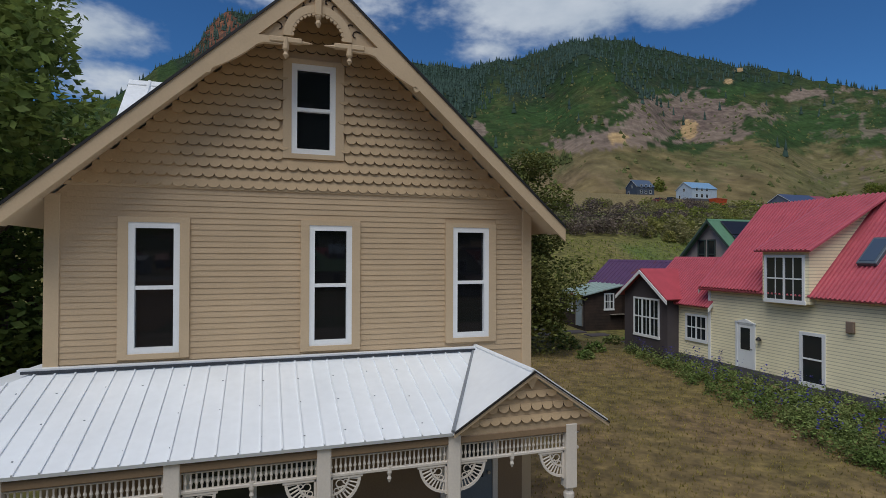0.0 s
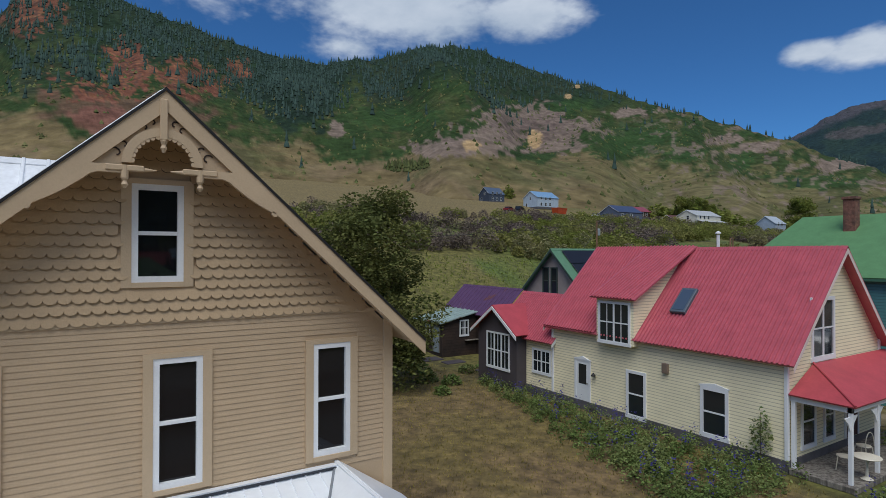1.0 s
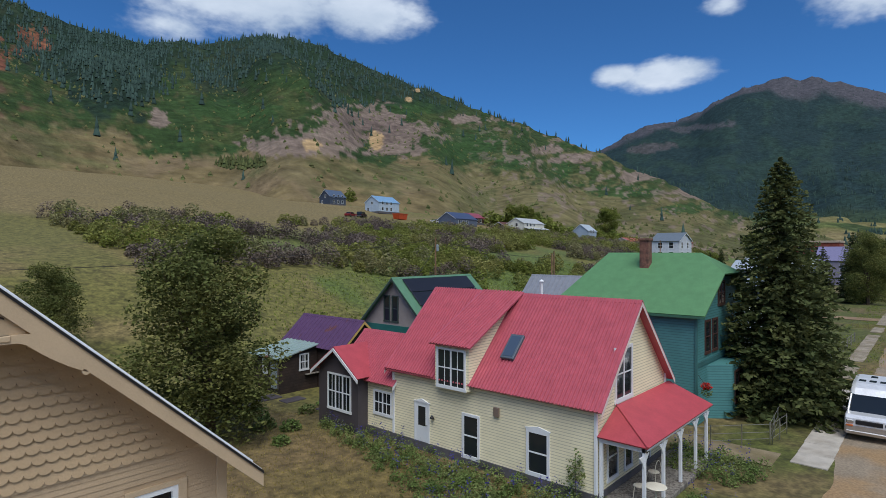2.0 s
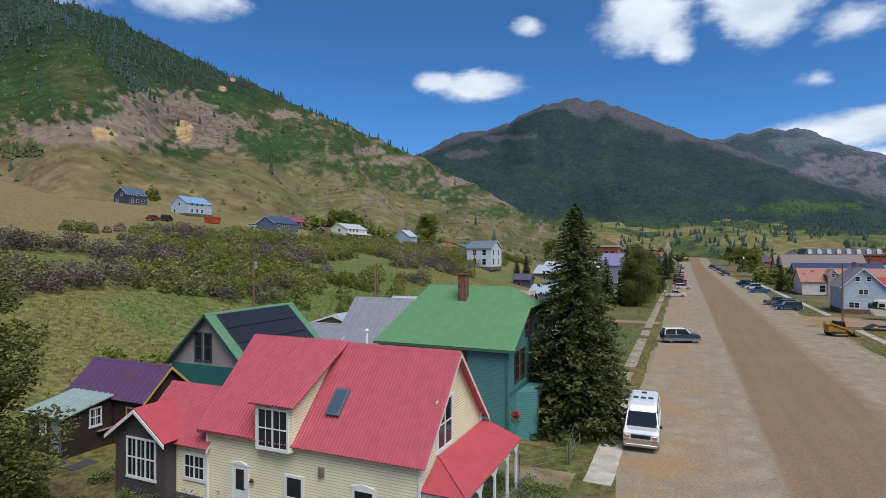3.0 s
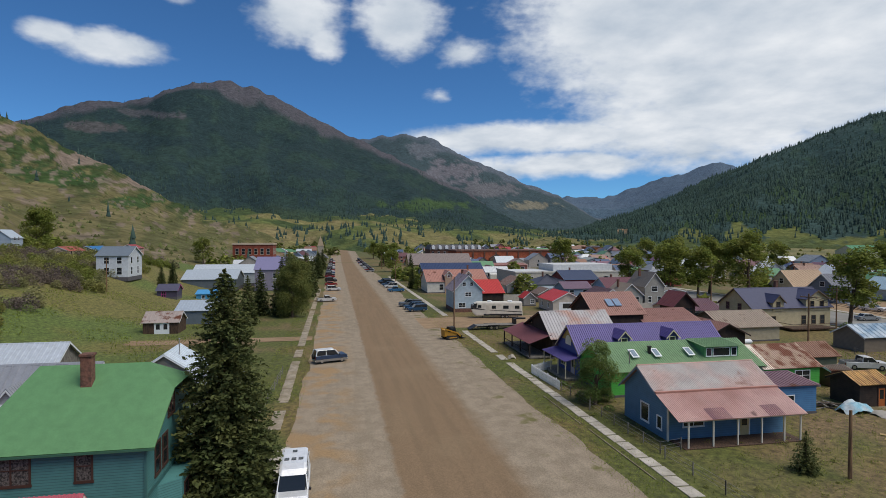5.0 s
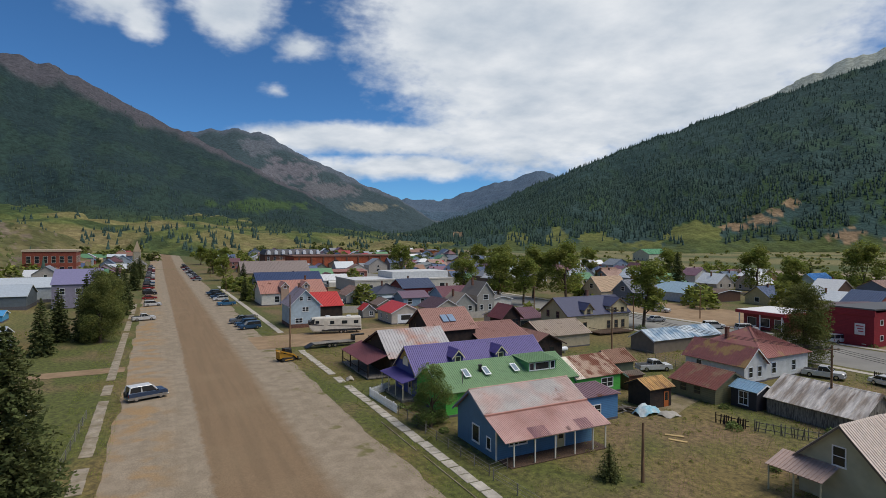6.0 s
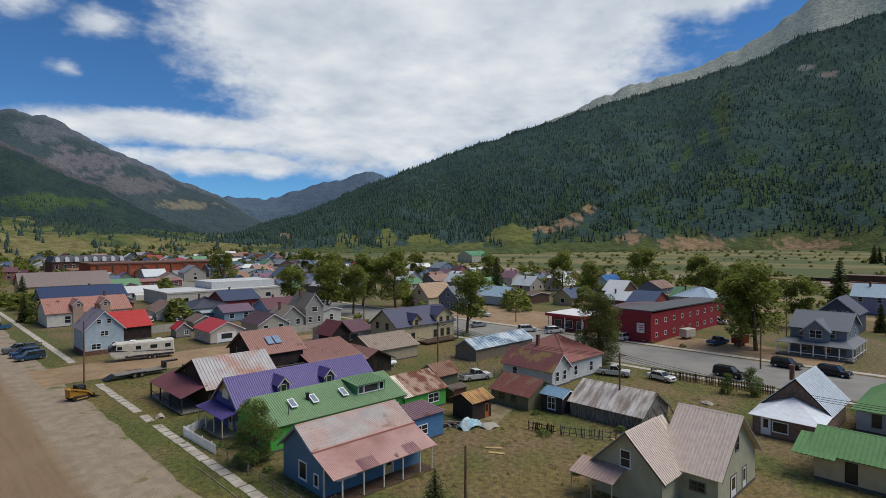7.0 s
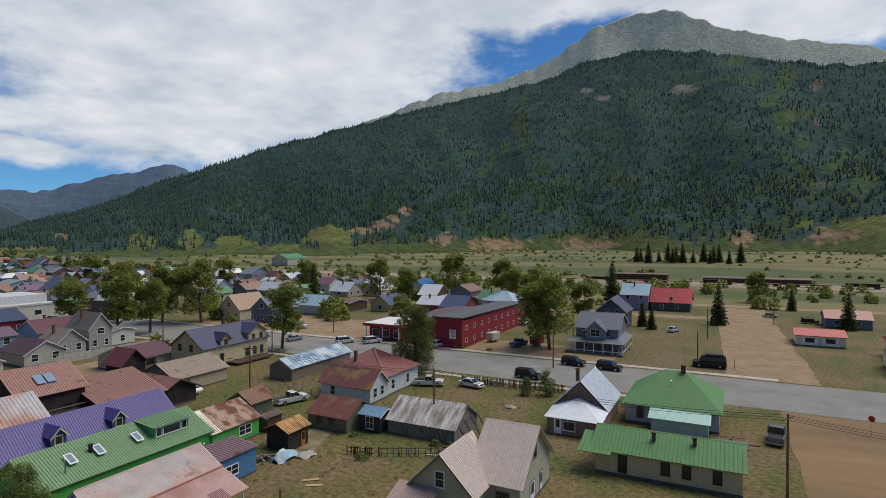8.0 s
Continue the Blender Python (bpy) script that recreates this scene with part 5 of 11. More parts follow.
    part("apex_tab", Geo().slab([(gm - 0.11, gy - 0.17, pz - 0.08), (gm, gy - 0.17, pz - 0.26), (gm + 0.11, gy - 0.17, pz - 0.08)], 0.03, (0, 1, 0)), TAN_TRIM, tri, "small pointed tab at the gable peak")
    for sgn, ex, ez in ((-1, ga, eave_z), (1, gb, eave_z - 0.06)):
        part("barge_board", Geo().slab([(gm, gy - 0.24, pz + 0.0), (ex, gy - 0.24, ez + 0.0), (ex, gy - 0.24, ez - 0.05), (gm, gy - 0.24, pz - 0.05)], 0.03, (0, -1, 0)), TAN_TRIM, root)
        part("drip_edge", Geo().slab([(gm, gy - 0.26, pz + 0.03), (ex, gy - 0.26, ez + 0.03), (ex, gy - 0.26, ez + 0.005), (gm, gy - 0.26, pz + 0.005)], 0.03, (0, -1, 0)), BLACK, root)
    # beam, frieze of short spindles, posts with fan brackets
    fy = 7.4
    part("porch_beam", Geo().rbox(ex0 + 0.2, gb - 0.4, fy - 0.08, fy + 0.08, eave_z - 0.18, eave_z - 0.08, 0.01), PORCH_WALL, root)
    part("frieze_rail", Geo().rbox(ex0 + 0.2, gb - 0.4, fy - 0.03, fy + 0.03, eave_z - 0.46, eave_z - 0.42, 0.006), PORCH_SHADE_WHITE, root)
    part("frieze_rail", Geo().rbox(ex0 + 0.2, gb - 0.4, fy - 0.03, fy + 0.03, eave_z - 0.22, eave_z - 0.2, 0.006), PORCH_SHADE_WHITE, root)
    sp = Geo().turn([(0.012, 0), (0.012, 0.05), (0.022, 0.08), (0.012, 0.12), (0.012, 0.2)], n=6).mesh("spindle")
    x = ex0 + 0.3
    rail = part("frieze", Geo().box(ex0 + 0.2, gb - 0.4, fy - 0.012, fy + 0.012, eave_z - 0.43, eave_z - 0.415), PORCH_SHADE_WHITE, root)
    while x < gb - 0.45:
        part("spindle", sp, PORCH_SHADE_WHITE, rail, at=Matrix.Translation((x, fy, eave_z - 0.42)))
        x += 0.062
    for px in (-4.6, -2.83, -1.05, 0.73, 2.5, 4.33):
        post = part("porch_post", Geo().rbox(px - 0.09, px + 0.09, fy - 0.09, fy + 0.09, 1.75, eave_z - 0.06, 0.01), PORCH_SHADE_WHITE, root, "white turned porch post")
        part("turned_shaft", Geo().turn([(0.085, 0.25), (0.085, 0.8), (0.06, 0.85), (0.075, 0.95), (0.065, 1.4), (0.055, 1.55), (0.08, 1.6), (0.08, 1.66), (0.055, 1.7), (0.085, 1.76)], (px, fy, 0), 12), PORCH_SHADE_WHITE, post)
        for sgn in (-1, 1):
            if (px < -4.5 and sgn < 0) or (px > 4.2 and sgn > 0):
                continue
            fan_bracket(root, px + sgn * 0.09, fy, eave_z - 0.46, sgn)
    for px in (-3.7, -1.95, -0.15, 1.6, 3.4):
        part("drop", Geo().turn([(0.01, -0.16), (0.03, -0.11), (0.02, -0.07), (0.035, -0.03), (0.035, 0.06)], (px, fy, eave_z - 0.46)), PORCH_SHADE_WHITE, root)
    part("porch_floor", Geo().rbox(ex0 + 0.3, gb, fy - 0.3, TY + 0.02, 0.0, 0.26, 0.02), GREY_WOOD, root)
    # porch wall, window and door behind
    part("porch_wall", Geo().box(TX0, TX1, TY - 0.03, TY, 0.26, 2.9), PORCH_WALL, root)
    m = Matrix(((1, 0, 0, -1.1), (0, 0, -1, TY - 0.03), (0, 1, 0, 0.9), (0, 0, 0, 1)))
    window_at(root, m, 1.9, 1.5, WHITE, sash="pair")
    m = Matrix(((1, 0, 0, 3.1), (0, 0, -1, TY - 0.03), (0, 1, 0, 0.28), (0, 0, 0, 1)))
    door_at(root, m, 0.9, 2.05, PORCH_SHADE_WHITE, paint("6f7880"))


def scallop_mesh(w, h, thick=0.054):
    """A fish-scale shingle: straight top, rounded butt."""
    n = 8
    pts = [(-w / 2, 0, h)] + [(-w / 2 * math.cos(math.pi * i / n), 0, 0.062 - 0.062 * math.sin(math.pi * i / n)) for i in range(n + 1)] + [(w / 2, 0, h)]
    front = [Vector((x, -thick * (1 - 0.85 * z / h), z)) for x, _, z in pts]
    back = [Vector((x, 0.012, z)) for x, _, z in pts]
    k = len(pts)
    g = Geo()
    g.add(front + back, [tuple(range(k)), *[(i, i + k, (i + 1) % k + k, (i + 1) % k) for i in range(k)]])
    me = g.mesh("shingle")
    me.materials.append(TAN_SHINGLE)
    me.materials.append(paint("4a3d30", rough=0.9))  # dark brown butt edges
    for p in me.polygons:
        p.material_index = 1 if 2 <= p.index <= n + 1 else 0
    return me


def fan_bracket(parent, x, y, z, sgn):
    """Quarter-round fretwork bracket: rim, inner ring and spokes."""
    br = part("fan_bracket", Geo().rbox(min(x, x + sgn * 0.42), max(x, x + sgn * 0.42), y - 0.02, y + 0.02, z - 0.035, z, 0.005).rbox(min(x, x + sgn * 0.03), max(x, x + sgn * 0.03), y - 0.02, y + 0.02, z - 0.42, z, 0.005), PORCH_SHADE_WHITE, parent, "white fretwork quarter fan")
    for R, w in ((0.40, 0.035), (0.25, 0.022)):
        g = Geo()
        for i in range(8):
            t0, t1 = math.pi / 2 * i / 8, math.pi / 2 * (i + 1) / 8
            p = [(x + sgn * r * math.cos(t), y - 0.015, z - r * math.sin(t)) for r, t in ((R - w, t0), (R, t0), (R, t1), (R - w, t1))]
            g.slab(p, 0.03, (0, 1, 0))
        part("rim", g, PORCH_SHADE_WHITE, br)
    for i in range(1, 10):
        t = math.pi / 2 * i / 10
        part("spoke", Geo().tube((x + sgn * 0.24 * math.cos(t), y, z - 0.24 * math.sin(t)), (x + sgn * 0.38 * math.cos(t), y, z - 0.38 * math.sin(t)), 0.011, n=5), PORCH_SHADE_WHITE, br)
    for dx, dz, r in ((0.12, 0.10, 0.05), (0.17, 0.17, 0.035), (0.08, 0.19, 0.035), (0.2, 0.08, 0.03)):
        g = Geo()
        for i in range(8):
            t0, t1 = i * 0.7, (i + 1) * 0.7
            g.tube((x + sgn * (dx + r * math.cos(t0)), y, z - dz + r * math.sin(t0)), (x + sgn * (dx + r * math.cos(t1)), y, z - dz + r * math.sin(t1)), 0.009, n=4)
        part("curl", g, PORCH_SHADE_WHITE, br)


tan_porch()

# ---- streets, walks, lots ----
DIRT = material("brown_dirt_road", rgb("8c7150"), 0.95, second=rgb("7d6447"), blotch=0.12, var=0.12, grain=0.35, grain_scale=14, stretch=(0.25, 1, 1))
GRAVEL = material("grey_gravel", rgb("9b8f80"), 0.95, second=rgb("8d7a66"), blotch=0.16, var=0.18, grain=0.6, grain_scale=22)
PAD = material("orange_dirt", rgb("957d60"), 0.95, second=rgb("8a7256"), blotch=0.2, var=0.15, grain=0.4, grain_scale=18)
ASPHALT = material("pale_asphalt", rgb("87857f"), 0.9, second=rgb("7c7a76"), blotch=0.12, var=0.1, grain=0.3, grain_scale=20)
PATH = material("pale_gravel", rgb("877a60"), 0.95, second=rgb("6f6446"), blotch=0.5, var=0.2, grain=0.6, grain_scale=25)
LEAN = 0.003  # the streets run a little off the x axis


def strip(name, label, x0, x1, edge0, edge1, z, mat, wob=0.5, step_x=1.5, category="road", seed=0, across=6):
    """A strip of ground along x between two ragged edges (y at x = 0)."""
    n = int((x1 - x0) / step_x) + 1
    xs = np.linspace(x0, x1, n)
    a = edge0 + LEAN * xs + wob * (fbm(xs / 7, xs * 0 + seed, 4, seed) - 0.5) * 2
    b = edge1 + LEAN * xs + wob * (fbm(xs / 7, xs * 0 + seed + 9, 4, seed + 5) - 0.5) * 2
    V, F = [], []
    for k in range(across + 1):
        t = k / across
        y = a * (1 - t) + b * t
        V.append(np.stack([xs, y, land_height(xs, y) + z - (0.03 if k in (0, across) else 0)], -1))
    for k in range(across):
        i = np.arange(n - 1)
        F.append(np.stack([k * n + i, k * n + i + 1, (k + 1) * n + i + 1, (k + 1) * n + i], -1))
    V, F = np.concatenate(V), np.concatenate(F)
    if edge1 < edge0:
        F = F[:, ::-1]
    return tagged(mesh_np(name, V, F, mat, smooth=True), label, category, kind="structure")


def cross_strip(name, label, y0, y1, x0, x1, z, mat, wob=0.5, category="road", seed=0, lean=0.0):
    n = int(abs(y1 - y0) / 1.5) + 1
    ys = np.linspace(y0, y1, n)
    a = x0 + lean * (ys - y0) + wob * (fbm(ys / 7, ys * 0 + seed, 4, seed) - 0.5) * 2
    b = x1 + lean * (ys - y0) + wob * (fbm(ys / 7, ys * 0 + seed + 9, 4, seed + 5) - 0.5) * 2
    V = np.concatenate([np.stack([a * (1 - t) + b * t, ys, land_height(a, ys) + z], -1) for t in (0, 0.5, 1)])
    i = np.arange(n - 1)
    F = np.concatenate([np.stack([k * n + i, k * n + i + 1, (k + 1) * n + i + 1, (k + 1) * n + i], -1) for k in (0, 1)])
    if (y1 > y0) == (x1 > x0):
        F = F[:, ::-1]
    return tagged(mesh_np(name, V, F, mat, smooth=True), label, category, kind="structure")


def street_material():
    """Graded brown lane between grey gravel verges, with orange bare patches where cars stand."""
    mat = bpy.data.materials.new("dirt_street")
    mat.use_nodes = True
    nt = mat.node_tree
    N, L = nt.nodes.new, nt.links.new
    bsdf = nt.nodes["Principled BSDF"]
    bsdf.inputs["Roughness"].default_value, bsdf.inputs["Specular IOR Level"].default_value = 0.95, 0.2
    pos, sep = N("ShaderNodeNewGeometry"), N("ShaderNodeSeparateXYZ")
    L(pos.outputs["Position"], sep.inputs[0])

    def m(op, a, b):
        n = N("ShaderNodeMath")
        n.operation = op
        for i, v in enumerate((a, b)):
            if isinstance(v, (int, float)):
                n.inputs[i].default_value = v
            else:
                L(v, n.inputs[i])
        return n.outputs[0]

    def noise_at(scale, detail, stretch=(1, 1, 1)):
        mp, n = N("ShaderNodeMapping"), N("ShaderNodeTexNoise")
        mp.inputs["Scale"].default_value = stretch
        n.inputs["Scale"].default_value, n.inputs["Detail"].default_value = scale, detail
        L(pos.outputs["Position"], mp.inputs[0])
        L(mp.outputs[0], n.inputs["Vector"])
        return n.outputs[0]

    def ramp(v, a, b):
        n = N("ShaderNodeMapRange")
        n.interpolation_type = "SMOOTHSTEP"
        n.inputs[1].default_value, n.inputs[2].default_value = a, b
        L(v, n.inputs[0])
        return n.outputs[0]

    def mix(f, a, b, mode="MIX"):
        n = N("ShaderNodeMix")
        n.data_type, n.blend_type = "RGBA", mode
        for s, v in ((0, f), (6, a), (7, b)):
            if isinstance(v, (int, float)):
                n.inputs[s].default_value = v
            elif isinstance(v, tuple):
                n.inputs[s].default_value = (*v, 1)
            else:
                L(v, n.inputs[s])
        return n.outputs[2]

    q = m("SUBTRACT", sep.outputs[1], m("MULTIPLY", sep.outputs[0], LEAN))
    broad, mid, fine = noise_at(0.12, 5), noise_at(0.6, 5), noise_at(9, 4)
    q = m("ADD", q, m("MULTIPLY", m("SUBTRACT", mid, 0.5), 1.3))
    lane = m("MULTIPLY", ramp(q, -4.5, -5.1), ramp(q, -14.6, -12.4))
    tracks = noise_at(1.2, 4, (0.04, 1, 1))
    gravel = mix(ramp(mid, 0.35, 0.65), rgb("9a8c79"), rgb("8b7e6c"))
    gravel = mix(m("MULTIPLY", ramp(tracks, 0.45, 0.65), 0.4), gravel, rgb("857a68"))
    gravel = mix(m("MULTIPLY", ramp(noise_at(0.25, 6), 0.44, 0.62), ramp(q, -3.5, 0.5)), gravel, rgb("9b8160"))
    gravel = mix(m("MULTIPLY", ramp(noise_at(0.35, 6), 0.56, 0.66), ramp(m("MULTIPLY", q, -1), 15.5, 19.0)), gravel, rgb("6d6844"))
    dirt = mix(m("MULTIPLY", ramp(tracks, 0.42, 0.62), 0.5), rgb("846f57"), rgb("786650"))
    dirt = mix(m("MULTIPLY", ramp(broad, 0.5, 0.7), 0.5), dirt, rgb("8a775e"))
    c = mix(lane, gravel, dirt)
    grey = N("ShaderNodeCombineColor")
    f = N("ShaderNodeMapRange")
    f.inputs[1].default_value, f.inputs[2].default_value, f.inputs[3].default_value, f.inputs[4].default_value = 0.3, 0.7, 0.8, 1.2
    L(fine, f.inputs[0])
    for i in range(3):
        L(f.outputs[0], grey.inputs[i])
    c = mix(1.0, c, grey.outputs[0], "MULTIPLY")
    L(c, bsdf.inputs["Base Color"])
    b = N("ShaderNodeBump")
    b.inputs["Strength"].default_value, b.inputs["Distance"].default_value = 0.5, 0.03
    L(noise_at(14, 5), b.inputs["Height"])
    L(b.outputs[0], bsdf.inputs["Normal"])
    return mat


strip("road", "wide brown dirt street with grey gravel verges", -60, 900, 3.4, -20.7, 0.04, street_material(), 0.7, 0.8, seed=1, across=10)
strip("road", "pale asphalt avenue", -220, 420, -99.5, -118.5, 0.04, ASPHALT, 0.15, seed=6)
strip("pavement", "concrete walk along the avenue", -8, 300, -119.5, -121.3, 0.08, CONCRETE, 0.02, seed=7)
strip("pavement", "concrete walk along the avenue", 3, 300, -96.6, -98.0, 0.08, CONCRETE, 0.02, seed=8)
cross_strip("road", "dirt side street crossing the avenue", -119, -237, -14.8, 0.6, 0.045, PAD, 0.6, seed=9, lean=-0.03)
cross_strip("road", "dirt side street beside the corner lot", -99, -22, -24.5, -7.0, 0.045, DIRT, 0.5, seed=10)
cross_strip("road", "dirt side street past the trailer", -17, -98, 106.5, 121, 0.045, PAD, 0.5, seed=11)
cross_strip("road", "dirt track to the sheds", 4, 34, 98, 102, 0.045, PAD, 0.5, seed=12)
cross_strip("path", "pale gravel alley between the yards", -53, -66, 48.0, 44.0, 0.03, PATH, 0.8, seed=13, lean=-0.4, category="path")
cross_strip("path", "pale gravel path before the green house", 5.5, 22, 28.3, 30.4, 0.03, PATH, 0.15, seed=14, category="path")
strip("parking_lot", "dusty lot beside the red building", 22, 56, -121.5, -136, 0.06, PAD, 0.4, seed=15, category="lot")
strip("parking_lot", "dusty lot by the avenue", 84, 150, -121.5, -150, 0.06, PAD, 0.6, seed=16, category="lot")
strip("road", "far dirt road along the railway yard", -300, 420, -240, -247, 0.06, PAD, 0.8, seed=17, category="road")
strip("road", "dusty back street behind the avenue houses", -13, 150, -200, -208, 0.05, PAD, 0.5, seed=19)
strip("railway_yard", "grey gravel railway yard", -400, 420, -338, -362, 0.08, GRAVEL, 1.5, seed=18, category="railway")


WORN_CONCRETE = material("worn_concrete", rgb("9a8f7e"), 0.95, second=rgb("857963"), blotch=0.6, var=0.2, grain=0.4, grain_scale=30)


def walk_slabs(y, w, x0, x1, length, gap=0.05, label="pale concrete footpath slabs", skip=0.0, seed=1, mat=None):
    root = thing("footpath", pose(0, 0, 0), label, "footpath", kind="structure")
    rng = random.Random(seed)
    x = x0
    while x < x1:
        if rng.random() >= skip:
            L = length - gap * rng.uniform(0.5, 1.5)
            yy = y + LEAN * x + gap * rng.uniform(-0.3, 0.3)
            g = Geo().rbox(-L / 2, L / 2, -w / 2, w / 2, -0.03, 0.035, 0.012)
            part("paving_slab", g, mat or CONCRETE, root, at=pose(x + L / 2, yy, 0.02 + rng.uniform(0, 0.012), rng.uniform(-0.6, 0.6), rng.uniform(-0.6, 0.6), -1.2 + rng.uniform(-0.6, 0.6)))
        x += length
    return root


walk_slabs(-24.3, 1.1, 26, 102, 1.75, gap=0.22, skip=0.05, seed=5)
walk_slabs(-24.9, 1.25, 124, 260, 3.8, seed=6)
walk_slabs(4.15, 1.45, 29.5, 47, 1.8, seed=7)
walk_slabs(5.2, 1.15, 52, 200, 2.9, skip=0.12, seed=8, mat=WORN_CONCRETE, label="worn dusty footpath slabs sunk in the verge")
KERB = tagged(part("kerb_timber", Geo().rbox(36, 47, -22.9, -22.8, 0, 0.08, 0.02).rbox(48.5, 58, -22.8, -22.7, 0, 0.08, 0.02), WORN_CONCRETE), "pale worn edging in the grass verge", "edging", kind="structure")
# ---- houses on this side of the street ----
RED_ROOF = metal("b65a66", 0.0, 0.36, met=0.0)
RED_ROOF_2 = metal("b24a52", 0.0, 0.5, met=0.0)
CREAM = material("cream_clapboard", rgb("f0e7c4"), 0.6, var=0.06, blotch=0.5, grain=0.12, grain_scale=30, boards=0.125, joint_shade=0.42)
SLATE_PAINT = paint("4d474b", rough=0.7)


def yellow_house():
    z = 0.0
    b = (-3.55, 3.55, -5.55, 5.55)  # x 19.5..26.6, y 9.6..20.7
    root = thing("house", pose(23.05, 15.15, z), "cream clapboard house with crimson metal roof and white windows", "house")
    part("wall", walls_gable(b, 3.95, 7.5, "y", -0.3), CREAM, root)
    gable_roof(root, b, 3.9, 7.5, "y", RED_ROOF, 0.17, 0.32, 0.38, trim=paint("e3d5cf", rough=0.6))
    part("foundation", Geo().box(-3.6, 3.6, -5.6, 9.2, -0.4, 0.42), FOUNDATION, root)
    W = face_frame("W", b)  # u runs from +y end

    def on_w(y_hi, zlo, w, h, **k):
        return window_at(root, W @ Matrix.Translation((20.7 - y_hi, zlo, 0)), w, h, WHITE, **k)
    on_w(16.05, 0.45, 0.78, 1.75, casing=0.12)
    on_w(12.58, 0.60, 0.86, 1.60, casing=0.12, hood=True)
    door_at(root, W @ Matrix.Translation((20.7 - 19.1, 0.42, 0)), 0.8, 1.85, WHITE, WHITE)
    part("door_hood", Geo().slab([(-0.16, 2.33, 0.07), (0.96, 2.33, 0.07), (0.4, 2.5, 0.07)], 0.08, (0, 0, -1)).moved(W @ Matrix.Translation((1.6, 0, 0))), WHITE, root)
    part("wall_lamp", Geo().turn([(0.02, 0.1), (0.1, 0.0), (0.11, -0.05)]).moved(W @ Matrix.Translation((2.75, 1.75, 0.12)) @ pose(0, 0, 0, -90)), BLACK, root)
    part("meter_box", Geo().rbox(0, 0.28, 0, 0.4, 0, 0.12, 0.02).moved(W @ Matrix.Translation((20.7 - 14.35, 2.5, 0))), metal("8e7c6e", 0, 0.6), root)
    # corner boards
    for x, y in ((b[0], b[2]), (b[1], b[2]), (b[0], b[3])):
        part("corner_board", Geo().rbox(x - 0.06, x + 0.06, y - 0.06, y + 0.06, 0.42, 3.9, 0.01), WHITE, root)
    # street gable
    S = face_frame("S", b)
    window_at(root, S @ Matrix.Translation((1.75, 3.7, 0)), 1.45, 1.95, WHITE, sash="pair", casing=0.13, mullions=0)
    window_at(root, S @ Matrix.Translation((1.0, 0.75, 0)), 0.8, 1.6, WHITE, casing=0.1)
    window_at(root, S @ Matrix.Translation((2.6, 0.75, 0)), 0.6, 1.6, WHITE, casing=0.1)
    door_at(root, S @ Matrix.Translation((4.2, 0.45, 0)), 0.95, 2.0, WHITE, paint("4a2c2e"))
    # long shed dormer: its slope leaves the ridge and ends over a pair of sashes
    y0, y1 = 0.4, 5.9
    dx = -3.86
    dz = 5.52
    dorm = part("dormer", Geo().add([(dx, y0, 3.38), (dx, 2.42, 3.38), (dx, 2.42, dz - 0.05), (dx, y0, dz - 0.05), (0, y0, 7.4), (0, 2.42, 7.4), (-0.2, y0, 6.9), (-0.2, 2.42, 6.9), (-3.5, y0, 3.38), (-3.5, 2.42, 3.38)],
                                    [(0, 3, 2, 1), (8, 6, 4, 3, 0), (1, 2, 5, 7, 9), (3, 4, 5, 2), (0, 1, 9, 8)]), CREAM, root, "cream shed dormer with a crimson roof")
    part("dormer_roof", roof_face(Geo(), [(-4.12, 2.62, dz - 0.12), (-4.12, 0.15, dz - 0.12), (0.0, -0.0, 7.66), (0.0, 2.62, 7.66)], 0.07, 0.17), RED_ROOF, dorm)
    part("dormer_roof", roof_face(Geo(), [(-3.9, 5.93, 3.75), (-3.9, 2.58, 3.75), (0.0, 2.58, 7.66), (0.0, 5.93, 7.66)], 0.07, 0.17), RED_ROOF, dorm)
    m = Matrix(((0, 0, -1, dx), (-1, 0, 0, 2.2), (0, 1, 0, 3.5), (0, 0, 0, 1)))
    window_at(dorm, m, 1.55, 1.62, WHITE, sash="pair", casing=0.1, mullions=3)
    # skylight, vent
    th = math.atan2(7.5 - 3.9, 3.55)
    m = pose(-2.29, -0.93, 5.30, 0, -math.degrees(th), 0)
    sk = part("skylight", Geo().rbox(-0.66, 0.66, -0.35, 0.35, 0.0, 0.16, 0.02).moved(m), metal("5c6873", 0, 0.5), root, "blue-grey glazed skylight")
    # Blue base tint imitates the sky mirrored in the pane.
    part("pane", Geo().box(-0.55, 0.55, -0.26, 0.26, 0.13, 0.175).moved(m), glass_material("sky_reflection_glass", (0.07, 0.10, 0.15)), sk)
    flue_on(root, 0.15, -0.9, 7.3, 8.15, 0.07, WHITE)
    # rear wing under its own ridge, and the slate-grey bay whose gable cuts into it
    wb = (-3.53, 0.65, 5.56, 10.1)
    wing = part("wing_wall", walls_gable(wb, 3.05, 5.0, "y", -0.3), CREAM, root)
    gable_roof(root, wb, 3.05, 5.0, "y", RED_ROOF, 0.17, 0.32, 0.2, name="wing_roof", trim=WHITE)
    window_at(wing, face_frame("W", wb) @ Matrix.Translation((10.1 - 7.0, 1.25, 0)), 1.2, 1.05, WHITE, sash="pair", mullions=3, casing=0.1)
    by0, by1, bx = 7.6, 11.0, -4.2
    bm_ = (by0 + by1) / 2
    bay = part("bay_wall", walls_gable((bx, -1.6, by0, by1), 3.2, 4.35, "x", -0.3), SLATE_PAINT, root, "slate-grey painted bay with gabled end")
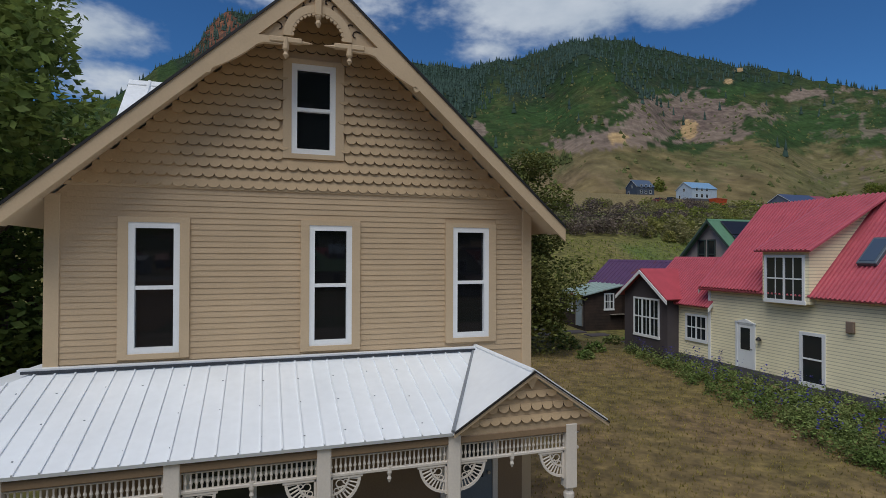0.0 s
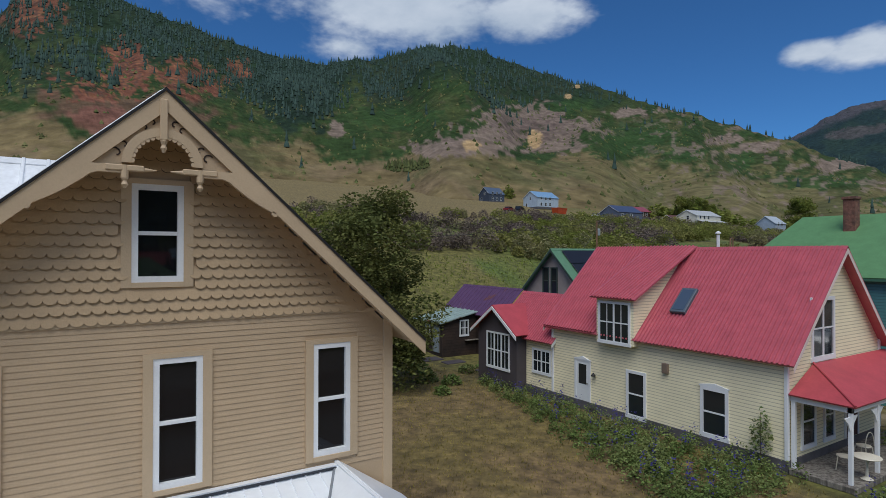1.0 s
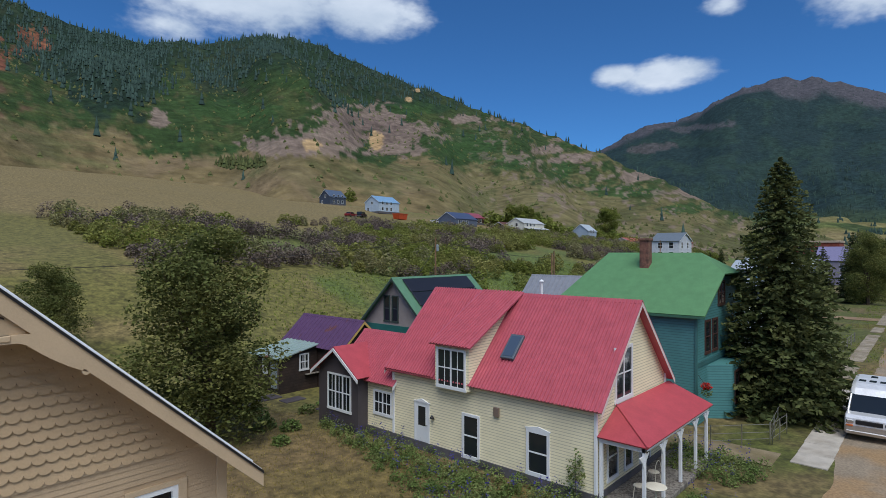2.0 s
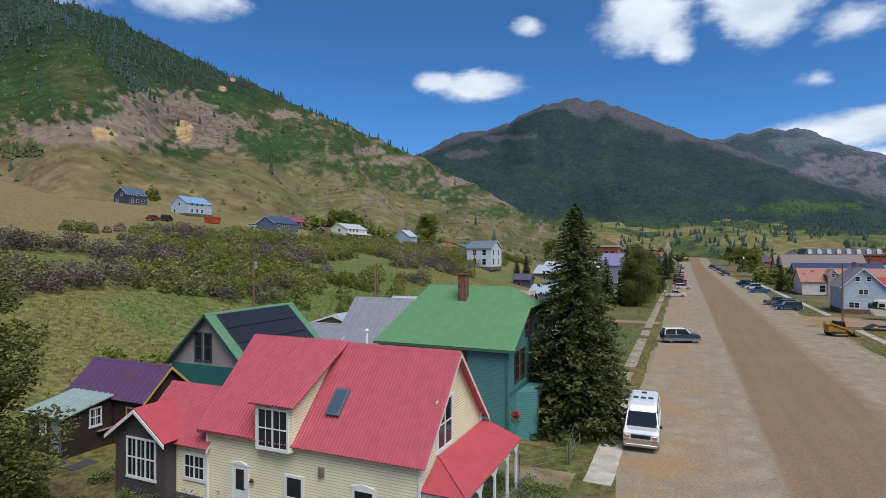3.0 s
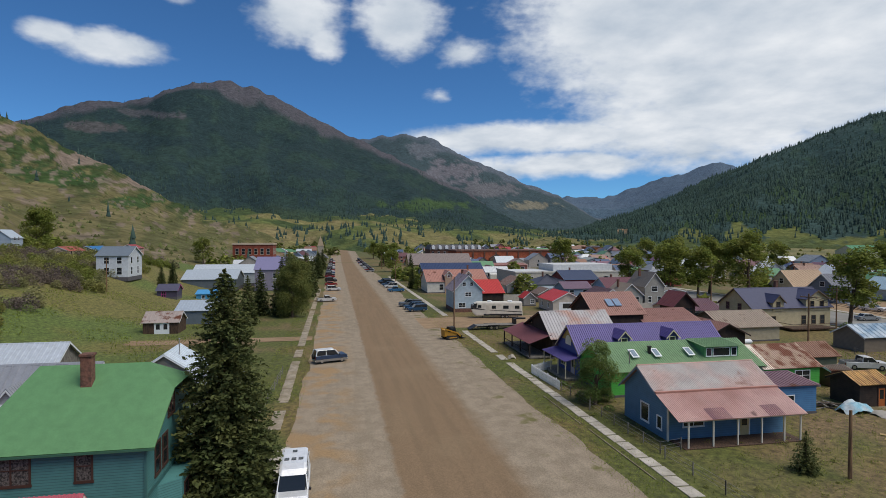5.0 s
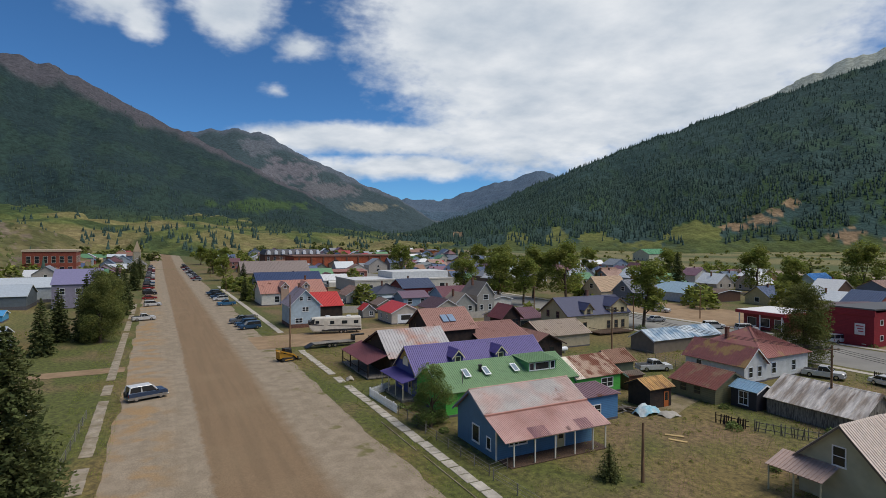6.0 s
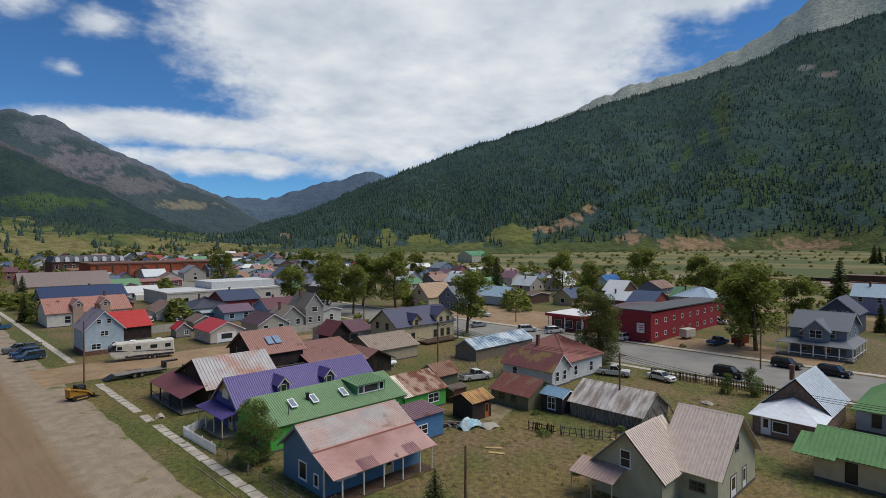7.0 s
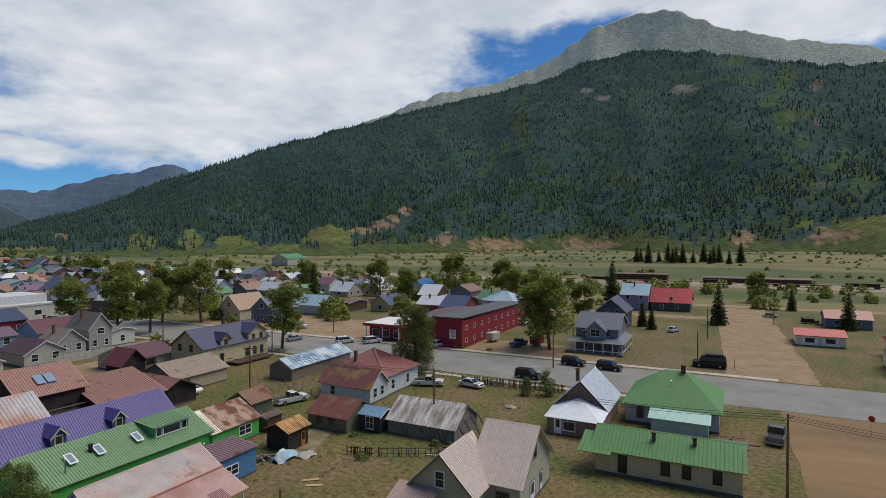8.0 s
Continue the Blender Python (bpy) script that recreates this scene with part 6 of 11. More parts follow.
    for sg, ye in ((-1, by0 - 0.35), (1, by1 + 0.35)):
        pts = [(bx - 0.32, ye, 3.05), (-3.35, ye, 3.05), (-1.75, bm_, 4.5), (bx - 0.32, bm_, 4.5)]
        part("bay_roof", roof_face(Geo(), pts if sg < 0 else [pts[1], pts[0], pts[3], pts[2]], 0.06, 0.0), RED_ROOF_2, bay)
        part("barge_board", Geo().slab([(bx - 0.33, ye, 2.98), (bx - 0.33, bm_, 4.43), (bx - 0.33, bm_, 4.25), (bx - 0.33, ye, 2.8)], 0.04, (-1, 0, 0)), WHITE, bay)
    window_at(bay, face_frame("W", (bx, 0, by0, by1)) @ Matrix.Translation((0.9, 1.1, 0)), 1.85, 1.8, WHITE, sash="triple", casing=0.09)
    # porch on the street gable
    px0, px1, py0, py1 = -3.6, 4.1, -7.55, -5.6
    hip = [(px0, py0, 2.66), (px1, py0, 2.66)]
    A, B = (px0 + 1.7, -5.62, 3.5), (px1 - 0.2, -5.62, 3.5)
    for f in ([(px0, py0, 2.66), (px1, py0, 2.66), B, A], [(px0, -5.62, 2.66), (px0, py0, 2.66), A]):
        part("porch_roof", roof_face(Geo(), f, 0.06, 0.0), RED_ROOF_2, root)
    part("hip_cap", Geo().tube((px0, py0, 2.69), (A[0], A[1], A[2] + 0.03), 0.035, n=6), RED_ROOF_2, root)
    part("porch_beam", Geo().rbox(px0 + 0.15, px1 - 0.15, py0 + 0.15, py0 + 0.29, 2.41, 2.61, 0.01).rbox(px0 + 0.15, px0 + 0.29, py0 + 0.15, py1, 2.41, 2.61, 0.01), WHITE, root)
    for i, x in enumerate((px0 + 0.22, px0 + 2.1, px0 + 4.0, px0 + 5.9, px1 - 0.3)):
        post = part("porch_post", Geo().rbox(x - 0.06, x + 0.06, py0 + 0.16, py0 + 0.28, 0.2, 2.5, 0.01), WHITE, root)
        for sgn in (-1, 1):
            part("bracket", Geo().slab([(x + sgn * 0.06, py0 + 0.2, 2.3), (x + sgn * 0.45, py0 + 0.2, 2.3), (x + sgn * 0.2, py0 + 0.2, 2.1), (x + sgn * 0.06, py0 + 0.2, 1.85)], 0.04, (0, 1, 0)), WHITE, post)
    part("porch_post", Geo().rbox(px0 + 0.16, px0 + 0.28, -5.75, -5.62, 0.2, 2.5, 0.01), WHITE, root)
    part("porch_floor", Geo().rbox(px0, px1, py0, -5.62, 0.0, 0.2, 0.02), GREY_WOOD, root)
    return root


yellow_house()


def wire_chair(x, y, rot):
    iron = paint("d8d2c0", rough=0.5)
    r = thing("garden_chair", pose(x, y, 0.22, 0, 0, rot), "cream wrought-iron garden chair on the porch", "chair", "porch chairs")
    part("seat", Geo().turn([(0.22, 0.42), (0.23, 0.44), (0.22, 0.46)], n=14), iron, r)
    g = Geo()
    for i in range(9):
        t0, t1 = math.pi * i / 9, math.pi * (i + 1) / 9
        g.tube((0.24 * math.cos(t0), 0.2, 0.46 + 0.5 * math.sin(t0)), (0.24 * math.cos(t1), 0.2, 0.46 + 0.5 * math.sin(t1)), 0.015, n=5)
    part("backrest", g, iron, r)
    for sx in (-1, 1):
        for sy in (-1, 1):
            part("leg", Geo().tube((sx * 0.17, sy * 0.17, 0.42), (sx * 0.22, sy * 0.22, 0), 0.014, n=6), iron, r)
    return r


c0 = wire_chair(20.9, 8.5, 200)
copy_thing(c0, pose(22.6, 8.6, 0.22, 0, 0, 170))
tb = thing("garden_table", pose(20.6, 7.75, 0.22), "round cream iron garden table on the porch", "table")
part("tabletop", Geo().turn([(0.38, 0.68), (0.4, 0.7), (0.38, 0.72)], n=18), paint("d8d2c0", rough=0.5), tb)
part("pedestal", Geo().turn([(0.18, 0), (0.05, 0.08), (0.03, 0.4), (0.06, 0.68)], n=10), paint("d8d2c0", rough=0.5), tb)

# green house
TEAL = material("teal_clapboard", rgb("4f8484"), 0.6, var=0.08, blotch=0.5, grain=0.15, boards=0.15, joint_shade=0.5)
GREEN_ROOF = metal("5a8759", 0.0, 0.7, met=0.0)


def green_house():
    x0, x1, y0, y1 = 32.2, 42.0, 9.9, 18.7
    root = thing("house", pose(32.2, 9.9, 0), "tall teal clapboard house with clipped green metal roof", "house")
    w, d = x1 - x0, y1 - y0
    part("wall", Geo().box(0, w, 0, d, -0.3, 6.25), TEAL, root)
    ex0, ex1, ey0, ey1, ez = -0.35, w + 0.35, -0.55, d + 0.3, 6.15
    A, B = (5.4, 1.35, 9.6), (5.4, 7.6, 9.6)
    part("gable_wall", Geo().slab([(0.3, 0.02, 6.2), (w - 0.3, 0.02, 6.2), (7.25, 0.02, 8.1), (3.55, 0.02, 8.1)], 0.2, (0, 1, 0)), TEAL, root)
    # clipped gables at the street end and a hip at the back
    L, R = (3.5, ey0, 8.35), (7.3, ey0, 8.35)
    for f in ([(ex0, ey1, ez), (ex0, ey0, ez), L, A, B], [(ex1, ey0, ez), (ex1, ey1, ez), B, A, R], [L, R, A], [(ex1, ey1, ez), (ex0, ey1, ez), B]):
        part("roof", roof_face(Geo(), f, 0.1, 0.0), GREEN_ROOF, root)
    part("eave_board", Geo().box(ex0 - 0.02, ex0 + 0.03, ey0, ey1, ez - 0.17, ez - 0.05), paint("3f6b55"), root)
    chimney_on(root, 4.0, 4.4, 8.0, 10.5, 0.6)
    W = face_frame("W", (0, w, 0, d))
    brown = paint("4c342c")
    lace = material("lace_curtain", rgb("6f6864"), 0.8, second=rgb("2c2a2a"), var=0.3, blotch=9, grain_scale=40)
    for u, ww, pair in ((1.45, 1.7, True), (5.4, 0.72, False)):
        m = W @ Matrix.Translation((u, 4.5, 0))
        window_at(root, m, ww, 1.55, brown, glass=lace, sash="pair" if pair else "double", casing=0.1)
    window_at(root, W @ Matrix.Translation((5.5, 1.2, 0)), 0.9, 1.5, brown, casing=0.1)
    S = face_frame("S", (0, w, 0, d))
    for u in (1.6, 3.0):
        window_at(root, S @ Matrix.Translation((u, 3.9, 0)), 0.85, 1.7, brown, casing=0.12)
    window_at(root, S @ Matrix.Translation((4.2, 6.5, 0)), 1.2, 1.3, brown, sash="pair", casing=0.1)
    part("belt_board", Geo().box(-0.02, w + 0.02, -0.05, 0, 3.2, 3.45), paint("3f6b6b"), root)
    part("bay", Geo().add([(2.0, 0, 0), (2.9, -1.1, 0), (5.6, -1.1, 0), (6.5, 0, 0), (2.0, 0, 3.1), (2.9, -1.1, 3.1), (5.6, -1.1, 3.1), (6.5, 0, 3.1)], [(0, 1, 5, 4), (1, 2, 6, 5), (2, 3, 7, 6), (4, 5, 6, 7)]), TEAL, root)
    window_at(root, S @ Matrix.Translation((3.4, 0.9, 1.1)), 1.7, 1.7, brown, sash="pair", casing=0.1)
    for x, y in ((0, 0), (0, d), (w, 0)):
        part("corner_board", Geo().rbox(x - 0.07, x + 0.07, y - 0.07, y + 0.07, 0, 6.1, 0.01), paint("41706f"), root)
    return root


green_house()
fb = thing("flower_basket", pose(31.95, 9.3, 2.35), "hanging basket of bright red flowers", "flower basket")
part("pot", Geo().turn([(0.1, -0.18), (0.2, 0)], n=12), WOOD, fb)
part("hook", Geo().tube((0, 0, 0), (0.25, 0.5, 0.5), 0.012, n=5), BLACK, fb)

# grey gabled house with green trim and dark metal roof, beyond the cream house
PANEL = metal("20222c", 0.0, 0.4, met=0.1)
GREEN_EDGE = metal("5c8468", 0.0, 0.6, met=0.0)
gh = house("house", "grey gabled house with green metal roof and dark solar panels", (29.4, 38.1, 27.5, 34.5), 4.25, 7.6, "x", paint("a39890", rough=0.8), GREEN_EDGE, rib=0.0, over=0.45, trim=paint("3c4a44"),
           windows=[("W", 2.3, 4.35, 0.55, 1.85, "double"), ("W", 3.2, 4.35, 0.55, 1.85, "double")])
part("belt_panel", Geo().box(-4.41, -4.35, -3.5, 3.5, 2.6, 4.0), paint("2f6e66"), gh, "teal boarded band below the gable")
gs = math.degrees(math.atan2(7.6 - 4.25, 3.5))
for k in range(3):
    part("solar_panel", Geo().rbox(-3.9, 3.9, 0.02, 1.38, 0.0, 0.05, 0.012).moved(pose(0, 0, 7.72, 0, 0, 0) @ pose(0, -3.02, -2.9, gs, 0, 0) @ Matrix.Translation((0, k * 1.42 - 0.35, 0.05))), PANEL, gh, "dark blue-black solar panel row")

# dark weathered sheds behind
shed_z = land_height(24.0, 33.0).item()
house("shed", "dark weathered shed with faded purple metal roof", (23.6, 27.2, 30.2, 36.9), 3.1, 4.75, "y", DARK_WOOD, metal("5a3f62", 0.1, 0.55, met=0.0), rib=0.45, over=0.3, trim=paint("c9a85e"), category="shed", foundation=0,
      windows=[("W", 5.3, 1.6, 0.5, 0.8)])
lean = thing("shed", pose(22.05, 34.6, 0), "dark board lean-to with pale green-grey metal roof", "shed")
part("wall", Geo().add([(-1.45, -1.7, -0.3), (1.5, -1.7, -0.3), (1.5, 1.7, -0.3), (-1.45, 1.7, -0.3), (-1.45, -1.7, 2.45), (1.5, -1.7, 3.05), (1.5, 1.7, 3.05), (-1.45, 1.7, 2.45)],
                       [(0, 1, 5, 4), (1, 2, 6, 5), (2, 3, 7, 6), (3, 0, 4, 7), (4, 5, 6, 7), (3, 2, 1, 0)]), DARK_WOOD, lean)
part("roof", roof_face(Geo(), [(-1.75, 2.0, 2.48), (-1.75, -1.95, 2.48), (1.5, -1.95, 3.16), (1.5, 2.0, 3.16)], 0.06, 0.5), metal("9db0aa", 0.1, 0.5), lean)
lb = (-1.45, 1.5, -1.7, 1.7)
window_at(lean, face_frame("S", lb) @ Matrix.Translation((1.55, 1.55, 0)), 0.6, 0.95, WHITE, sash="cross", mullions=2)
window_at(lean, face_frame("W", lb) @ Matrix.Translation((1.3, 1.35, 0)), 0.45, 0.8, WHITE)
door_at(lean, face_frame("W", lb) @ Matrix.Translation((2.3, 0.35, 0)), 0.75, 1.8, GREY_WOOD, metal("a9b5bf"), light=False)
part("shelf_board", Geo().rbox(0.45, 1.7, -1.95, -1.7, 1.1, 1.16, 0.01).moved(Matrix()), GREY_WOOD, lean)
fl_ = thing("flagstones", pose(19.6, 32.2, 0), "purple-grey flagstones before the lean-to", "flagstones", kind="structure")
for x, y, w, d in ((-0.2, 0.6, 1.9, 1.1), (0.9, -0.9, 1.5, 0.9), (-1.6, 1.9, 1.6, 1.2), (-2.1, 0.2, 1.3, 0.9), (1.3, -4.2, 1.4, 0.9)):
    zz = land_height(19.6 + x, 32.2 + y).item()
    part("flagstone", Geo().rbox(x - w / 2, x + w / 2, y - d / 2, y + d / 2, zz - 0.1, zz + 0.07, 0.03), SLATE_PAINT, fl_)

# houses behind the green one
LAV = metal("8e9198", 0.0, 0.5, met=0.15)
house("house", "grey house with blue-grey standing-seam roof", (46.0, 54.0, 19.0, 31.5), 3.4, 7.2, "y", paint("a3a7ac", 0.15), LAV, rib=0.5, over=0.4)
dh = house("dormer_shed", "small grey gabled dormer on the metal roof", (45.4, 48.4, 22.5, 24.2), 5.3, 6.4, "x", paint("a3a7ac", 0.15), LAV, rib=0.3, over=0.2, z=0, foundation=0, windows=[("W", 0.5, 4.3, 0.7, 0.9)], category="dormer")
house("house", "long low grey house with blue-grey metal roof", (44.5, 51.0, 31.2, 44.0), 2.7, 4.6, "y", paint("cfcfd0", 0.2), LAV, rib=0.5, over=0.4, windows=[("W", 8.2, 1.0, 0.9, 1.1), ("W", 10.6, 1.0, 0.9, 1.1)])
house("shed", "low red-brown shed with rusty roof", (40.5, 44.5, 20.5, 27.5), 2.0, 2.6, "y", paint("6d3e33"), metal("8a4a35", 0.3), rib=0.3, over=0.3, category="shed", foundation=0)
house("shed", "low shed with pale metal roof behind the green house", (34.5, 40, 20.0, 24.5), 1.9, 2.5, "y", paint("7f8b90"), metal("a0a8a8", 0.1), rib=0.4, over=0.2, category="shed", foundation=0)
house("shed", "grey wooden barn with shining metal roof", (66, 74, 30, 38), 3.0, 5.6, "y", GREY_WOOD, metal("c2c9d0", 0.05), rib=0.5, over=0.4, category="shed", foundation=0)
house("shed", "low pale metal roofed shed in the grass", (63, 69, 40.5, 47), 1.6, 2.6, "x", paint("7a5a4c"), metal("b9c3c9", 0.1), rib=0.5, over=0.3, category="shed", foundation=0, z=0.8)
house("shed", "small white-roofed cabin with a stove pipe", (66, 72, 15.5, 21.5), 2.6, 4.6, "x", paint("9a948b", 0.15), metal("cfd8de", 0.0), rib=0.5, over=0.4, flues=[(68.5, 17.6, 3.6, 5.8)], category="shed")
house("shed", "small shed with silvered metal roof", (60, 66, 10.5, 14.5), 2.4, 3.9, "y", paint("8b8d90", 0.15), metal("c6ccd2", 0.0), rib=0.5, over=0.4, category="shed")
house("shed", "weathered plank stable with white double doors", (109.5, 115, 28.5, 34.5), 2.2, 3.8, "y", WOOD, metal("b5a69c", 0.35), rib=0.6, over=0.3, category="shed", foundation=0, doors=[("W", 2.0, 0, 1.1, 2.0, WHITE), ("W", 3.3, 0, 1.1, 2.0, WHITE)])
house("shed", "long weathered shed with pale roof", (121, 131, 24, 32), 2.8, 4.4, "y", paint("66727c", 0.2), metal("b9c3cc", 0.0), rib=0.6, over=0.3, category="shed", foundation=0)

# ---- houses across the street ----
BLUE = paint("557f9f", 0.2, 0.6)
GREY_TIN = material("weathered_grey_tin", rgb("aaa5a2"), 0.5, 0.15, second=rgb("b39a92"), blotch=0.3, var=0.12, grain_scale=6, rust=rgb("9a756a"), rust_amount=0.12)
PINK_TIN = material("patched_pink_tin", rgb("bd9a92"), 0.5, 0.15, second=rgb("a87f76"), blotch=0.22, var=0.1, grain_scale=6, rust=rgb("7d5a58"), rust_amount=0.05)


def blue_house():
    root = thing("house", pose(45.0, -34.0, 0), "blue board house with patched pink corrugated roof and porch", "house")
    b = (-2.1, 5.2, -5.6, 5.8)
    part("wall", Geo().add([(-2.1, b[2], -0.2), (5.2, b[2], -0.2), (5.2, b[2], 3.2), (2.25, b[2], 5.45), (-2.1, b[2], 2.9), (-2.1, b[3], -0.2), (5.2, b[3], -0.2), (5.2, b[3], 3.2), (2.25, b[3], 5.45), (-2.1, b[3], 2.9)],
                           [(0, 1, 2, 3, 4), (5, 9, 8, 7, 6), (0, 4, 9, 5), (1, 6, 7, 2), (4, 3, 8, 9), (3, 2, 7, 8)]), BLUE, root)
    y0, y1 = b[2] - 0.4, b[3] + 0.45
    part("roof", roof_face(Geo(), [(-0.9, y1, 3.85), (-0.9, y0, 3.85), (2.25, y0, 5.62), (2.25, y1, 5.62)], 0.06, 0.17, 0.03), GREY_TIN, root, "weathered grey upper roof sheets")
    part("porch_roof", roof_face(Geo(), [(-4.4, y1, 2.42), (-4.4, y0, 2.42), (-0.88, y0, 3.83), (-0.88, y1, 3.83)], 0.06, 0.17, 0.03), PINK_TIN, root)
    part("roof", roof_face(Geo(), [(5.6, y0, 3.0), (5.6, y1, 3.0), (2.25, y1, 5.62), (2.25, y0, 5.62)], 0.06, 0.17, 0.03), PINK_TIN, root)
    part("roof_step", Geo().box(-1.0, -0.75, y0, y1, 3.84, 3.97), metal("c08e80", 0.0, 0.5), root)
    for a, c in ((1.2, 3.2), (-3.9, -2.2)):
        part("roof_patch", roof_face(Geo(), [(-4.38, c, 2.45), (-4.38, a, 2.45), (-3.1, a, 2.97), (-3.1, c, 2.97)], 0.012, 0.17, 0.03), metal("7f5a60", 0.0, 0.5), root, "darker plum replacement roofing sheet")
    part("ridge_cap", Geo().tube((2.25, y0, 5.63), (2.25, y1, 5.63), 0.07, n=6), PINK_TIN, root)
    for y in (5.2, 2.9, 0.6, -1.7, -3.9, -5.5):
        part("porch_post", Geo().rbox(-4.2, -4.08, y - 0.06, y + 0.06, 0, 2.42, 0.01), paint("d6d2c4"), root)
    part("porch_beam", Geo().rbox(-4.22, -4.06, -5.9, 5.6, 2.26, 2.40, 0.01), paint("d6d2c4"), root)
    part("porch_floor", Geo().rbox(-4.3, -2.1, -5.8, 5.6, 0, 0.1, 0.02), WOOD, root)
    N = face_frame("N", b)
    window_at(root, N @ Matrix.Translation((3.1, 0.75, 0)), 1.2, 1.5, WHITE, sash="none", casing=0.13)
    window_at(root, N @ Matrix.Translation((5.75, 0.75, 0)), 0.62, 1.0, WHITE, sash="none", casing=0.11)
    W = face_frame("W", b)
    window_at(root, W @ Matrix.Translation((1.5, 1.2, 0)), 1.9, 0.9, WHITE, sash="pair")
    door_at(root, W @ Matrix.Translation((7.0, 0.1, 0)), 0.9, 2.0, WHITE, paint("c9b888"))
    part("corner_board", Geo().rbox(-2.2, -2.04, 5.72, 5.86, 0, 2.85, 0.01), paint("d6d2c4"), root)
    for sgn, e in ((-1, (-0.9, 3.85)), (1, (5.6, 3.0))):
        part("barge_board", Geo().slab([(2.25, y1, 5.5), (e[0], y1, e[1] - 0.08), (e[0], y1, e[1] - 0.22), (2.25, y1, 5.3)], 0.04, (0, 1, 0)), paint("6b8198"), root)
    return root


blue_house()
house("outbuilding", "blue outbuilding with faded maroon metal roof", (47.2, 53.0, -47.3, -41.0), 2.3, 3.3, "y", paint("4a7aa6", 0.2), metal("84666e", 0.12, 0.5), rib=0.4, over=0.25, low2=2.9, shift=-1.0, windows=[("W", 2.0, 0.9, 1.7, 1.0, "pair")], flues=[(51.0, -43.5, 3.0, 3.7)], category="shed")
# Pane colour lightened to pale blue as if reflecting the sky.
SKY_GLASS = glass_material("pale_sky_reflection_glass", (0.20, 0.27, 0.33), 0.12)
GREEN_TIN = metal("76976c", 0.0, 0.6, met=0.0)
BRIGHT = paint("4fae4a", 0.2)
r = house("house", "green-roofed house with shed dormer and skylights", (56.0, 64.0, -48.6, -29.8), 2.9, 5.1, "y", BRIGHT, GREEN_TIN, rib=0.28, over=0.35, flues=[(57.0, -32.5, 2.9, 4.8)], shift=-0.6)
for y in (-33.6, -36.4, -40.6):
    m = pose(58.1 - 60, y + 39.2, 4.28, 0, -27, 0)
    sk = part("skylight", Geo().rbox(-0.75, 0.75, -0.42, 0.42, 0, 0.1, 0.02).moved(m), WHITE, r, "white-framed skylight")
    part("pane", Geo().box(-0.6, 0.6, -0.28, 0.28, 0.09, 0.112).moved(m), SKY_GLASS, sk)
d = part("dormer", Geo().add([(-2.6, -7.4, 3.7), (-2.6, -3.0, 3.7), (-2.6, -3.0, 5.0), (-2.6, -7.4, 5.0), (0.6, -7.4, 5.1), (0.6, -3.0, 5.1)], [(0, 1, 2, 3)[::-1], (0, 4, 3), (1, 2, 5)]), paint("5fa06a"), r, "green shed dormer with three windows")
part("dormer_roof", roof_face(Geo(), [(-3.0, -2.7, 4.98), (-3.0, -7.7, 4.98), (0.7, -7.7, 5.3), (0.7, -2.7, 5.3)], 0.06, 0.28), GREEN_TIN, d)
for u, w in ((0.25, 0.6), (1.1, 2.1), (3.5, 0.6)):
    window_at(d, Matrix(((0, 0, -1, -2.6), (-1, 0, 0, -3.0), (0, 1, 0, 3.85), (0, 0, 0, 1))) @ Matrix.Translation((u, 0, 0)), w, 0.85, WHITE, sash="none", casing=0.07)
chimney_on(r, -1.5, 3.4, 3.5, 5.0, 0.3, BLACK)
house("outbuilding", "bright green shed with rusty corrugated roof", (55.8, 63.5, -56.2, -48.7), 2.5, 4.4, "y", BRIGHT, metal("b39a86", 0.55, 0.6, "86503a"), rib=0.3, over=0.3, windows=[("W", 4.2, 0.9, 1.9, 1.1, "pair")], category="shed")
part_r = part("pale_roof_strip", roof_face(Geo(), [(-4.2, 3.95, 2.42), (-4.2, 2.6, 2.42), (-0.1, 2.6, 4.5), (-0.1, 3.95, 4.5)], 0.02), metal("d8d0c2", 0, 0.5), bpy.data.objects["outbuilding.001"])

PURPLE = metal("544a86", 0.0, 0.5, met=0.1)
p = house("house", "purple-roofed blue cottage with gabled dormers and porch", (64.0, 71.0, -50.0, -29.8), 3.3, 6.2, "y", paint("41539a", 0.15), PURPLE, rib=0.28, over=0.35, trim=paint("c9b48a"),
          doors=[("N", 4.4, 0.3, 0.9, 2.0, paint("c8c4d0"))])
for y in (-35.9, -42.6):
    dd = part("dormer", walls_gable((-3.1, -0.5, y + 39.9 - 0.8, y + 39.9 + 0.8), 4.9, 5.75, "x", 3.6), paint("3c3f70"), p, "small gabled dormer with pale trim")
    gable_roof(dd, (-3.1, -0.2, y + 39.9 - 0.8, y + 39.9 + 0.8), 4.95, 5.8, "x", PURPLE, 0.25, 0.18, 0.3, trim=paint("d8cfae"), name="dormer_roof")
    window_at(dd, face_frame("W", (-3.1, -0.5, y + 39.9 - 0.8, y + 39.9 + 0.8)) @ Matrix.Translation((0.45, 4.0, 0)), 0.7, 0.85, paint("d8cfae"), sash="none")
arch = Geo()
pts = [(-0.75, 0.0)] + [(-0.75 * math.cos(math.pi * i / 10), 0.35 + 0.75 * math.sin(math.pi * i / 10)) for i in range(11)] + [(0.75, 0.0)]
N = face_frame("N", (-3.5, 3.5, -10.1, 10.1))
aw = part("window", arch.slab([N @ Vector((3.5 + x * 1.15, 3.75 + h * 1.1, 0.03)) for x, h in pts], 0.06), paint("e6dfc8"), p, "arched gable window")
